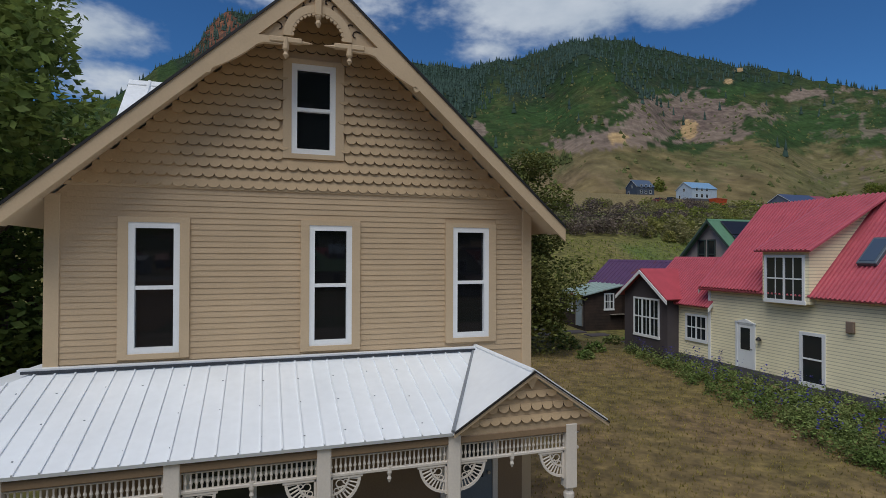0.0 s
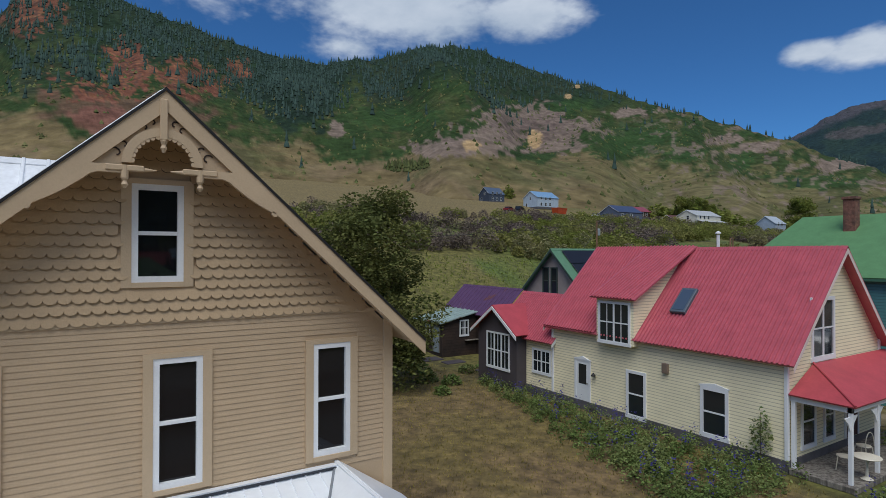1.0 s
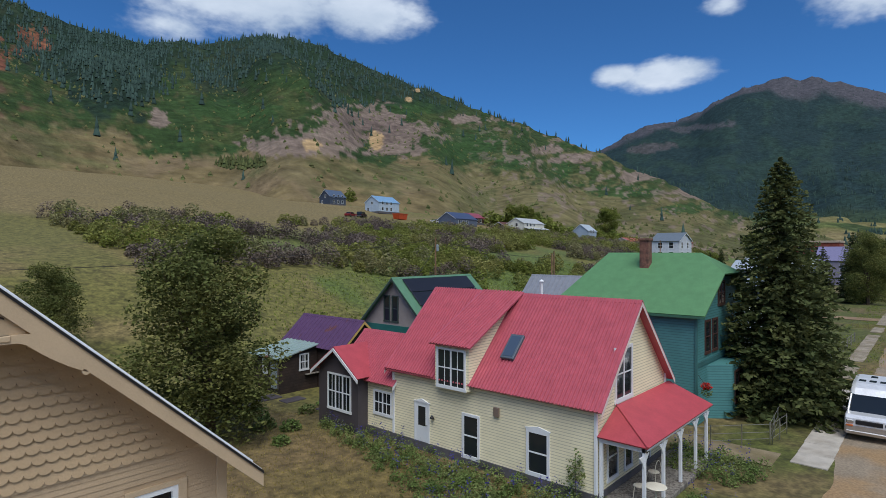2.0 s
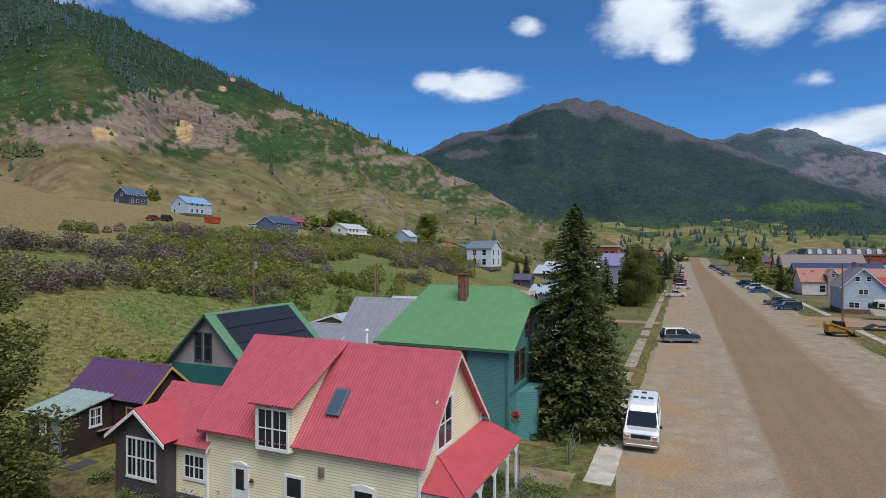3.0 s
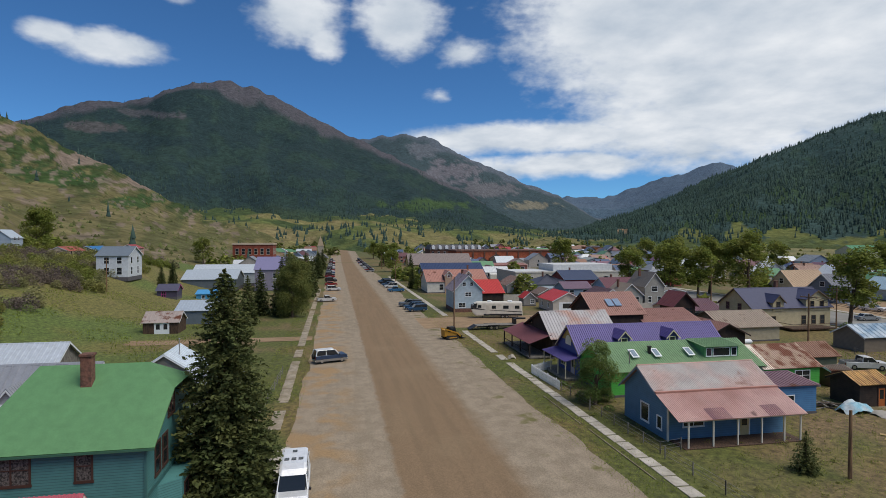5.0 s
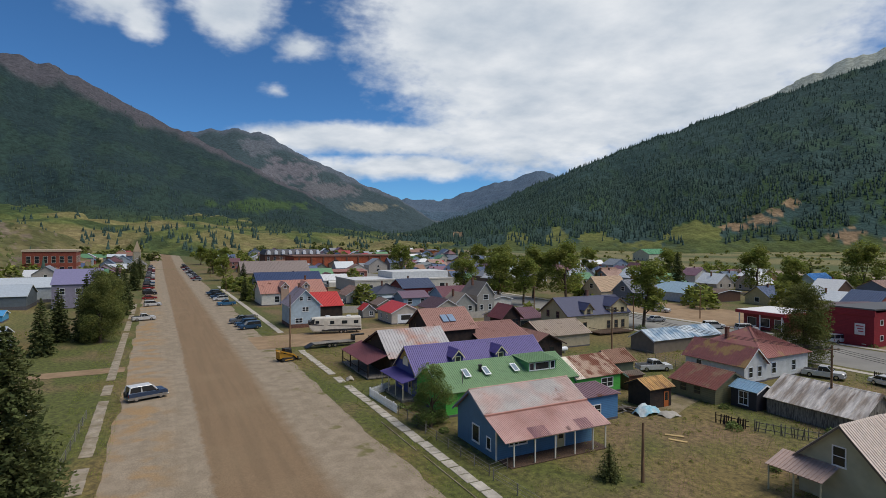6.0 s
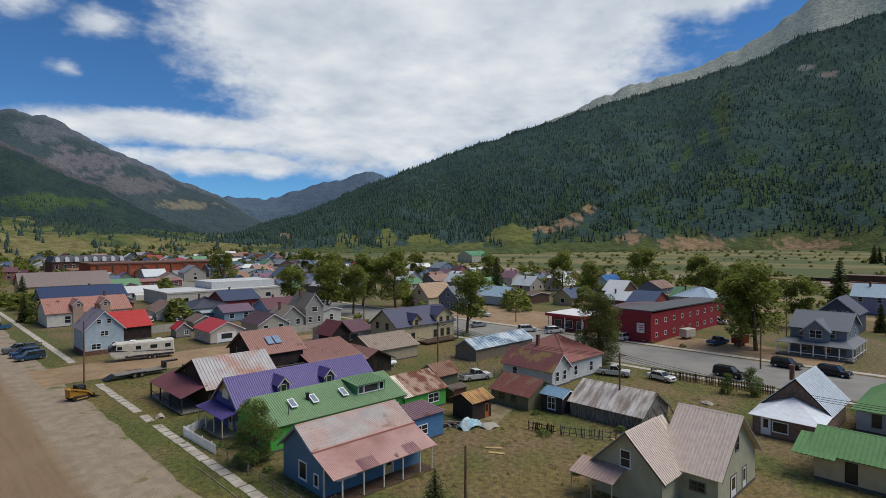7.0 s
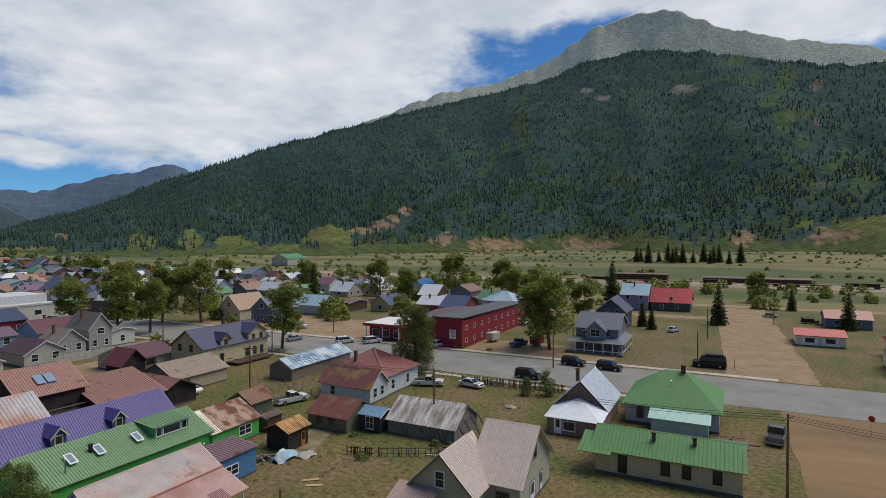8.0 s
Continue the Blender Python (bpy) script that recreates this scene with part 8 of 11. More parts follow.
house("house", "pale blue gabled house with light metal roof", (126, 139, -163, -153.4), 3.4, 6.4, "x", paint("b5c2cc", 0.2), metal("a3bcc9", 0, 0.45), rib=0.5, over=0.5, windows=[("W", 2, 1, 1, 1.5), ("W", 6, 1, 1, 1.5), ("W", 4, 3.8, 0.8, 1.0)])

# along the far part of the street
bg = house("house", "tall pale blue gabled house with weathered roof", (129.5, 139.0, -34.6, -27.6), 5.3, 8.8, "x", paint("b0c0ca", 0.2), metal("8f8791", 0.2, 0.5, "6f5f5c"), rib=0.5, over=0.4, windows=[("W", 2.2, 6.3, 0.7, 0.8), ("W", 4.0, 6.3, 0.7, 0.8), ("W", 2.8, 3.8, 1.4, 0.9, "pair"), ("W", 1.2, 1.2, 1.6, 1.0, "pair"), ("W", 4.8, 1.2, 1.0, 1.0)], chimneys=[(136, -31.1, 8, 9.8, 0.5)])
part("plinth", Geo().box(-4.81, 4.81, -3.56, 3.56, -0.2, 0.9), BRICK, bg)
house("annex", "annex with bright red metal roof", (143.0, 156.0, -44.0, -35.0), 3.2, 6.2, "y", DARK_WOOD, metal("c2403c", 0, 0.5), rib=0.4, over=0.4, category="annex")
house("house", "white house with dusty pink metal roof and dormers", (178.0, 192.0, -49.0, -29.0), 3.8, 7.2, "y", paint("d3d1c6", 0.2), metal("ae7f70", 0.1, 0.55), rib=0.5, over=0.4, windows=[("W", 4, 1, 1.3, 1.8), ("W", 10, 1, 1.3, 1.8), ("W", 16, 1, 1.3, 1.8)], chimneys=[(185, -44, 6.6, 8.6)])
for y in (-36.0, -42.5):
    house("dormer_gable", "small gabled dormer on a pink metal roof", (177.5, 184.0, y - 1.2, y + 1.2), 5.9, 7.1, "x", paint("b59a86"), metal("ae7f70", 0.1, 0.55), rib=0, over=0.3, foundation=0, windows=[("W", 0.8, 5.2, 0.8, 0.8)], category="dormer")
house("hall", "long building with navy metal roof", (212, 226, -57, -33), 4.6, 8.0, "y", paint("8fa0ac", 0.2), metal("39486a", 0, 0.5), rib=0.6, over=0.4, category="hall", windows=[("W", 4, 1.2, 1.2, 1.8), ("W", 11, 1.2, 1.2, 1.8), ("W", 19, 1.2, 1.2, 1.8)])
house("house", "yellow house with grey-brown metal roof", (262, 278, -64, -34), 5.6, 10.5, "y", paint("c4b378", 0.2), metal("8c7f79", 0, 0.5), rib=0.6, over=0.5, windows=[("W", 3, 1, 1.1, 1.7), ("W", 8, 1, 1.1, 1.7), ("W", 14, 1, 1.1, 1.7), ("W", 22, 1, 1.1, 1.7), ("W", 9, 4.2, 1.1, 1.2)])
ob = thing("hall", pose(380, -115, 0), "large orange-red brick block with flat roof", "brick block")
part("wall", Geo().box(-14, 14, -42, 36, -0.2, 9.5), material("orange_brick", rgb("a5583a"), 0.9, second=rgb("8f4a33"), blotch=0.4, var=0.15), ob)
part("cornice", Geo().rbox(-14.4, 14.4, -42.4, 36.4, 9.3, 10.2, 0.05), BRICK, ob)
for k in range(10):
    part("pilaster", Geo().rbox(-14.4, -14.0, -40 + k * 8, -39 + k * 8, 0, 9.3, 0.03), BRICK, ob)
bb = thing("school", pose(342, 47, land_height(342, 47).item()), "large red brick school with rows of tall windows", "school")
part("wall", Geo().box(-9, 9, -11, 11, -8, 13.5), material("school_brick", rgb("8d4a38"), 0.9, second=rgb("7d4032"), blotch=0.4, var=0.15), bb)
part("cornice", Geo().rbox(-9.4, 9.4, -11.4, 11.4, 13.2, 14.2, 0.05), paint("b9a890"), bb)
for z in (2.5, 7.8):
    for k in range(6):
        window_at(bb, face_frame("W", (-9, 9, -11, 11)) @ Matrix.Translation((1.6 + k * 3.4, z, 0)), 1.7, 3.2, paint("c8c0b4"), sash="double")
    for k in range(5):
        window_at(bb, face_frame("S", (-9, 9, -11, 11)) @ Matrix.Translation((1.6 + k * 3.4, z, 0)), 1.7, 3.2, paint("c8c0b4"), sash="double")
ch = house("church", "small church with a pointed tower", (395, 412, 6, 16), 5, 9, "x", paint("a9a08c", 0.2), metal("6e6258", 0, 0.6), rib=0, over=0.4, category="church")
part("tower", Geo().box(-8.3, -4.3, -2, 2, 0, 13), paint("a9a08c", 0.2), ch)
part("spire", Geo().add([(-8.5, -2.2, 13), (-4.1, -2.2, 13), (-4.1, 2.2, 13), (-8.5, 2.2, 13), (-6.3, 0, 20)], [(0, 1, 4), (1, 2, 4), (2, 3, 4), (3, 0, 4)]), metal("9a8a70", 0, 0.6), ch)
vict = thing("hotel", pose(420, -88, 0), "grand hotel with white mansard dormers", "hotel")
part("wall", Geo().box(-12, 12, -20, 20, -0.2, 10), BRICK, vict)
part("mansard", Geo().add([(-12.4, -20.4, 10), (12.4, -20.4, 10), (12.4, 20.4, 10), (-12.4, 20.4, 10), (-10.5, -18.5, 13.5), (10.5, -18.5, 13.5), (10.5, 18.5, 13.5), (-10.5, 18.5, 13.5)], [(0, 1, 5, 4), (1, 2, 6, 5), (2, 3, 7, 6), (3, 0, 4, 7), (4, 5, 6, 7)]), metal("4c4c52", 0, 0.6), vict)
for k in range(8):
    part("dormer", walls_gable((-12.9, -10.5, -18.6 + k * 5, -16.4 + k * 5), 12.4, 13.4, "x", 10.2), WHITE, vict)
for k in range(9):
    for z in (2, 6):
        window_at(vict, face_frame("W", (-12, 12, -20, 20)) @ Matrix.Translation((1.5 + k * 4.4, z, 0)), 1.4, 2.4, WHITE)

# smaller garages behind the tall blue house
house("garage", "white gabled garage beside a dish aerial", (172, 182, -62.5, -54), 2.8, 5.2, "x", paint("c9c3ba", 0.2), metal("8e7468", 0.1), rib=0.5, over=0.4, doors=[("W", 2.2, 0, 4.0, 2.2, paint("8a4038"))], category="garage")
house("garage", "low garage with rose-red metal roof", (124.6, 134.0, -58.2, -50.6), 2.9, 4.8, "x", paint("c6bdb0", 0.2), metal("c04a50", 0, 0.5), rib=0.4, over=0.4, windows=[("N", 2, 1, 0.8, 1.0), ("N", 6, 1, 0.8, 1.0)], doors=[("W", 1.6, 0, 4.2, 2.3, WHITE)], category="garage")
house("shed", "small shed with red gabled roof", (138.3, 142.0, -51.4, -48.0), 2.2, 3.6, "x", paint("8c8a86", 0.2), metal("b83c3c", 0, 0.5), rib=0.4, over=0.3, windows=[("W", 1.9, 0.7, 0.9, 1.0, "cross")], category="shed")
house("garage", "plum-roofed garage with pale walls", (104, 114, -80, -70), 2.6, 4.4, "y", paint("b3aca0", 0.2), metal("6e4a55", 0.1), rib=0.5, over=0.4, category="garage", doors=[("W", 3, 0, 3.0, 2.2, GREY_WOOD)])
fnc = thing("white_fence", pose(0, 0, 0), "long white board fence behind the blue house", "fence")
for k in range(14):
    part("fence_panel", Geo().rbox(150.0, 150.06, -40.2 - (k + 1) * 1.5, -40.2 - k * 1.5 - 0.03, 0, 1.9, 0.01), paint("b9b4aa"), fnc)

# houses on the hillside
def hill_house(name, label, x0, x1, y0, y1, eave, ridge, axis, wall, roof, **k):
    root = house(name, label, (x0, x1, y0, y1), eave, ridge, axis, wall, roof, rib=0, foundation=0.5, **k)
    cx, cy, size = (x0 + x1) / 2, (y0 + y1) / 2, 1.0
    if cy > 85:  # the upper row stands a little further round the slope
        cx, cy, size = cx + 0.019 * cy, cy - 0.019 * cx, 0.76
    root.matrix_basis = pose(cx, cy, land_height(cx, cy).item() - 0.3) @ Matrix.Scale(size, 4)
    return root


SQ = [("S", 2, 1, 1.2, 1.6), ("S", 5, 1, 1.2, 1.6), ("S", 8, 1, 1.2, 1.6), ("S", 2, 4.2, 1.2, 1.4), ("S", 5, 4.2, 1.2, 1.4), ("S", 8, 4.2, 1.2, 1.4), ("W", 2, 1, 1.2, 1.6), ("W", 5, 4.2, 1.2, 1.4)]
hill_house("house", "dark slate-blue hillside house with two storeys", 140.5, 151.5, 195, 205, 4.6, 8.6, "x", paint("3f4a5c", 0.2), metal("5a6a80", 0, 0.5), windows=SQ)
hill_house("house", "pale blue hillside house with light blue roof", 141.5, 156.0, 165, 176, 5.4, 8.8, "x", paint("b4c4d4", 0.2), metal("88aed0", 0, 0.5), windows=SQ)
hill_house("house", "slate-blue roofed hillside house", 147, 163, 130, 141, 3.4, 6.6, "x", paint("5a6478", 0.2), metal("4d5a78", 0, 0.5), windows=SQ[:3])
hill_house("cabin", "rosy roofed cabin on the hillside", 170, 182, 142, 151, 3.2, 5.8, "x", WOOD, metal("a05460", 0, 0.5), windows=SQ[:3])
hill_house("cabin", "small brown cabin on the hillside", 191, 200, 142, 150, 3.4, 6.4, "y", WOOD, metal("5f564e", 0, 0.5), windows=SQ[:2])
hill_house("cabin", "low dark brown cabin below the hill houses", 168, 178, 124, 131, 2.6, 4.6, "x", DARK_WOOD, metal("6d4a40", 0, 0.5), windows=SQ[:2])
hw = hill_house("house", "white hillside house with long lower porch", 166, 184, 114, 124, 5.6, 8.2, "x", paint("d8d6c8", 0.2), metal("c3c6c4", 0, 0.5), windows=SQ)
part("porch_roof", roof_face(Geo(), [(-9.6, -8.2, 2.7), (9.6, -8.2, 2.7), (9.6, -5.0, 3.6), (-9.6, -5.0, 3.6)], 0.08), metal("c3c6c4", 0, 0.5), hw)
posts_row(hw, (-9.3, -7.9), (9.3, -7.9), 7, -1, 2.7, WHITE, 0.08)
hill_house("house", "pale blue tall hillside house", 196, 205, 104, 113, 5.2, 8.6, "x", paint("a9b8c8", 0.2), metal("b9c4cc", 0, 0.5), windows=SQ[:2] + SQ[3:5])
hill_house("house", "low house with orange roof", 196, 212, 88, 96, 2.8, 4.6, "x", paint("c8b89a", 0.2), metal("b0604a", 0, 0.5), windows=SQ[:3])
hill_house("house", "low house with bright blue roof", 216, 236, 88, 97, 3.0, 5.0, "x", paint("6a7a88", 0.2), metal("3f7fb4", 0, 0.5), windows=SQ[:3])
hill_house("house", "red and white two-storey house", 250, 262, 86, 95, 5.4, 7.4, "x", paint("b89a8e", 0.2), metal("a84a44", 0, 0.5), windows=SQ)
hill_house("house", "large white two-storey house with grey roof", 166, 177, 56, 64, 6.4, 8.8, "y", paint("cdd2d8", 0.2), metal("7a848c", 0, 0.5), windows=[("W", 2, 1.2, 1.2, 1.9), ("W", 5.2, 1.2, 1.2, 1.9), ("W", 2, 4.2, 1.2, 1.7), ("W", 5.2, 4.2, 1.2, 1.7), ("S", 2, 1.2, 1.2, 1.9), ("S", 7, 1.2, 1.2, 1.9), ("S", 2, 4.2, 1.2, 1.7), ("S", 7, 4.2, 1.2, 1.7)])
hill_house("shed", "small dark shed with magenta trim", 160, 165, 42, 47, 2.3, 3.8, "y", paint("4b4458"), metal("5c5a6c", 0, 0.5), trim=paint("c0409a"), windows=[("W", 1.2, 0.6, 1.0, 1.3, "cross")], category="shed")
hill_house("shed", "small bright blue shed", 168, 175, 33, 39, 1.9, 2.8, "y", paint("4f9fd0"), metal("5aa6d8", 0, 0.5), category="shed", windows=[("W", 1.5, 0.6, 0.8, 0.9)])
hill_house("barn", "grey barn with pale metal roof", 196, 212, 33, 50, 3.4, 6.2, "y", paint("5e6870", 0.2), metal("b9c2c8", 0, 0.5), category="barn")
hill_house("barn", "pale grey store with white metal roof", 218, 232, 30, 52, 4.4, 7.2, "y", paint("a9b0b4", 0.2), metal("c9d0d4", 0, 0.5), category="barn")
hill_house("house", "lavender-roofed tall house among spruces", 196, 214, 15, 27, 7.5, 11.5, "y", paint("8a8494", 0.2), metal("8b86a6", 0, 0.5), windows=[("W", 2, 1.2, 1.2, 1.9), ("W", 6, 1.2, 1.2, 1.9), ("W", 2, 4.5, 1.2, 1.7), ("W", 6, 4.5, 1.2, 1.7)])

# ---- trees and plants ----
def leaf_quads(centres, sizes, rng, flat=0.55):
    """Small leaf cards turned every way about given centres."""
    k = len(centres)
    u = rng.normal(size=(k, 3))
    u[:, 2] *= 1 - flat
    u /= np.linalg.norm(u, axis=1)[:, None]
    w = rng.normal(size=(k, 3))
    w[:, 2] *= 1 - flat
    w -= u * np.sum(u * w, 1)[:, None]
    w /= np.linalg.norm(w, axis=1)[:, None] + 1e-9
    s = np.asarray(sizes)[:, None]
    c = np.asarray(centres)
    V = np.stack([c - u * s, c + w * s * 0.55, c + u * s, c - w * s * 0.55], 1).reshape(-1, 3)
    return V, np.arange(k * 4).reshape(-1, 4)


def in_ball(k, rng, shell=0.45):
    d = rng.normal(size=(k, 3))
    d /= np.linalg.norm(d, axis=1)[:, None]
    return d * (shell + (1 - shell) * rng.uniform(0, 1, k)[:, None] ** 0.6)


def np_part(name, V, F, mat, parent, label=""):
    ob = mesh_np(name, V, F, mat)
    ob.parent = parent
    return tagged(ob, label)


BARK = material("bark", rgb("6a5a4a"), 0.95, second=rgb("4c4036"), blotch=2.0, var=0.25, grain=0.6, grain_scale=12, stretch=(3, 3, 0.6))


def leafy_tree(h, spread, seed, label, mat=LEAVES, leaves=4200, leaf=0.17, low=0.28, clumps=26, name="tree"):
    rng = np.random.default_rng(seed)
    root = thing(name, pose(0, 0, 0), label, "tree")
    lean = rng.uniform(-0.05, 0.05, 2) * h
    part("trunk", Geo().tube((0, 0, -0.3), (lean[0], lean[1], h * 0.45), h * 0.022 + 0.05, h * 0.014 + 0.02, 9), BARK, root)
    limbs = Geo()
    cs = []
    for i in range(clumps):
        t = rng.uniform(0, 1)
        a = rng.uniform(0, math.tau)
        z = h * (low + (0.93 - low) * t)
        r = spread * math.sqrt(max(0.05, 1 - (2 * t - 0.85) ** 2 / 1.45)) * rng.uniform(0.35, 0.85)
        cs.append((lean[0] + r * math.cos(a), lean[1] + r * math.sin(a), z, spread * rng.uniform(0.26, 0.46)))
    for i, (x, y, z, r) in enumerate(cs[:6]):
        part("limb", Geo().tube((lean[0] * 0.8, lean[1] * 0.8, h * (0.2 + 0.025 * i)), (x, y, z), h * 0.009 + 0.015, 0.015, 6), BARK, root)
    P = np.concatenate([np.array([[x, y, z]]) + in_ball(leaves // clumps, rng) * np.array([r, r, r * 0.75]) for x, y, z, r in cs])
    V, F = leaf_quads(P, rng.uniform(0.6, 1.3, len(P)) * leaf, rng)
    np_part("crown", V, F, mat, root)
    return root


def spruce_tree(h, radius, seed, label, mat=CONIFER_NEAR, tiers=34, per=9, needles=14, leaf=0.16, name="spruce_tree", base=0.06):
    """Whorls of drooping boughs, each set with needle tufts."""
    rng = np.random.default_rng(seed)
    root = thing(name, pose(0, 0, 0), label, "tree")
    part("trunk", Geo().tube((0, 0, -0.3), (0, 0, h * 0.97), h * 0.018 + 0.04, 0.02, 8), BARK, root)
    P, S = [], []
    boughs = Geo()
    for i in range(tiers):
        t = i / (tiers - 1)
        z = h * (base + (0.98 - base) * t)
        R = radius * (1 - t) ** 0.6 + 0.06
        n = max(4, int(per * (1 - 0.5 * t)))
        for j in range(n):
            a = math.tau * (j + rng.uniform(-0.4, 0.4)) / n + i * 0.7
            L = R * rng.uniform(0.72, 1.12)
            k = max(4, int(needles * (1 - 0.55 * t)))
            s = np.linspace(0.12, 1, k)
            droop = -0.30 * L * s ** 1.4 + 0.10 * L * s ** 3
            wid = 0.20 * L * (1 - 0.6 * s)
            for side in (-1, 0, 1):
                off = side * wid * rng.uniform(0.5, 1.0, k)
                x = (s * L) * math.cos(a) - off * math.sin(a)
                y = (s * L) * math.sin(a) + off * math.cos(a)
                P.append(np.stack([x, y, z + droop + rng.uniform(-0.07, 0.07, k) - 0.05 * abs(side)], -1))
                S.append(np.full(k, leaf * (1.1 - 0.45 * t)))
    P, S = np.concatenate(P), np.concatenate(S)
    V, F = leaf_quads(P, S * rng.uniform(0.7, 1.4, len(P)), rng, 0.5)
    np_part("crown", V, F, mat, root)
    return root


def plant(src, x, y, scale=1.0, rot=None, z=None, stretch=1.0):
    rot = (x * 37 + y * 91) % 360 if rot is None else rot
    z = land_height(x, y).item() if z is None else z
    return copy_thing(src, pose(x, y, z, 0, 0, rot) @ Matrix.Diagonal((scale, scale, scale * stretch, 1)))


def place_first(src, x, y, rot=0.0, scale=1.0):
    src.matrix_basis = pose(x, y, land_height(x, y).item(), 0, 0, rot) @ Matrix.Scale(scale, 4)
    return src


big = place_first(spruce_tree(15.6, 4.1, 3, "tall dense dark green spruce beside the street", tiers=58, per=15, needles=22, leaf=0.17), 38.6, 7.0)
pineA = place_first(leafy_tree(11.2, 3.9, 11, "broad dark green pine behind the sheds", PINE, 30000, 0.115, 0.06, 64, "pine_tree"), 13.6, 28.2)
plant(pineA, 10.4, 45.5, 0.62)
plant(pineA, 55.2, -96.6, 1.2)
plant(pineA, 4.5, 52.0, 1.0)
farsp = place_first(spruce_tree(13.5, 3.0, 5, "dark green spruce by the street", tiers=30, per=9, needles=9, leaf=0.34), 131, 12)
for x, y, s in ((128, 9.5, 1.02), (141, 10.5, 1.1), (150, 10, 1.0), (160, 9.5, 0.9)):
    plant(pineA, x, y, s, stretch=1.15)
for x, y, s in ((133, 17, 0.8), (118, 17.5, 0.75), (172, 9, 1.0), (186, 8, 0.9), (220, -123, 0.8), (44.5, -246, 1.25), (23.2, -177, 0.55), (157, -187, 1.2), (196, -26.5, 0.6), (150, -138, 0.7), (174, 60, 0.5), (178, 51, 0.45), (186, 50, 0.55), (188, 132, 0.5), (192, 135, 0.55), (205, 127, 0.6), (210, 240, 0.6), (130, -230, 0.9), (70, -220, 0.8), (3, -190, 0.9), (-30, -195, 0.8), (-45, -205, 0.9), (20, -172, 0.5), (250, -33, 0.8), (255, 8, 0.9), (300, 9, 0.8), (330, 8, 0.9), (-20, -238, 0.6)):
    plant(farsp, x, y, s)
for k in range(15):
    a_ = radians(172 + 0.62 * k + 0.3 * math.sin(k * 5.1))
    r_ = 560 + 14 * math.sin(k * 2.3)
    plant(farsp, r_ * math.sin(a_), r_ * math.cos(a_), 1.15 + 0.3 * math.sin(k * 3.7))
cw = place_first(leafy_tree(18.5, 6.6, 21, "tall leafy cottonwood by the avenue", LEAVES, 7600, 0.36, 0.22, 34, "cottonwood_tree"), 37.5, -129.0)
cw2 = place_first(leafy_tree(17.0, 5.6, 22, "leafy cottonwood with open crown", LEAVES, 6000, 0.36, 0.3, 26, "cottonwood_tree"), 146.5, -94.5)
for i, (x, y, s) in enumerate(((145.3, -103.5, 0.92), (148.5, -123.3, 1.1), (95.2, -102.4, 0.95), (112, -232, 1.1), (91, -236, 1.05), (205, -158, 0.8), (41.5, -131.5, 0.95), (160, -118, 1.0), (168, -95, 0.9), (186, -122, 1.0), (40, -172, 0.8), (60, -190, 0.9), (112, -190, 0.9), (135, -205, 1.0), (180, -210, 1.0), (-10, -262, 0.7), (230, -150, 1.0), (260, -110, 1.0), (300, -180, 1.1), (197, 130, 0.6), (187, 128, 0.62), (192, 124, 0.55), (203, 128, 0.5), (228, 108, 0.8), (240, 112, 0.9), (272, 60, 0.7), (360, -30, 0.9), (300, -30, 0.7), (410, -40, 0.9), (470, -30, 0.8), (240, -215, 1.0), (85, -140, 0.55), (75, -205, 0.9))):
    plant(cw if i % 2 else cw2, x, y, s)
ASPEN = material("aspen_leaves", (0.13, 0.19, 0.052), 0.75, second=(0.18, 0.23, 0.06), var=0.2, blotch=0.4, grain_scale=12, island=0.4, spec=0.25, leaf=0.4)
asp = place_first(leafy_tree(6.9, 2.35, 31, "young green aspen beside the fence", ASPEN, 14000, 0.085, 0.06, 44, "aspen_tree"), 54.0, -26.9)
for x, y, s in ((-9.5, 24, 2.2), (-7.6, 16.5, 1.9), (-13, 28, 2.5), (-11, 19.5, 2.1), (-16, 23, 2.4), (27.2, -91.9, 0.62), (30, -90.5, 0.45)):
    plant(asp, x, y, s)
sm = place_first(spruce_tree(3.1, 1.05, 41, "small blue-green spruce in the yard", tiers=22, per=9, needles=9, leaf=0.09), 35.2, -34.6)


def bushes(name, label, spots, mat, seed, leaves=90, leaf=0.16, squash=0.75):
    rng = np.random.default_rng(seed)
    P, S = [], []
    for x, y, r in spots:
        z = land_height(x, y).item()
        k = int(leaves * rng.uniform(0.8, 1.2))
        q = in_ball(k, rng, 0.55) * np.array([r, r, r * squash])
        q[:, 2] = np.abs(q[:, 2]) * 1.25
        P.append(q + np.array([x, y, z]))
        S.append(rng.uniform(0.6, 1.4, k) * leaf * (0.5 + 0.5 * r))
    V, F = leaf_quads(np.concatenate(P), np.concatenate(S), rng)
    return tagged(mesh_np(name, V, F, mat), label, "shrubs", kind="stuff")


def scatter(k, x0, x1, y0, y1, r0, r1, seed, want=None):
    rng = np.random.default_rng(seed)
    out = []
    for _ in range(k):
        x, y = rng.uniform(x0, x1), rng.uniform(y0, y1)
        if want is None or want(x, y):
            out.append((x, y, rng.uniform(r0, r1)))
    return out


def willow_zone(x, y):
    edge = 64 - 9 * min(max((x - 44) / 14, 0), 1)
    return y > edge + 8 * (fbm(x / 9, y / 9, 2, 70) - 0.5) and fbm(x / 16, y / 16, 3, 77) > 0.38 + 0.10 * (x < 70) and not (x > 150 and y < 60)


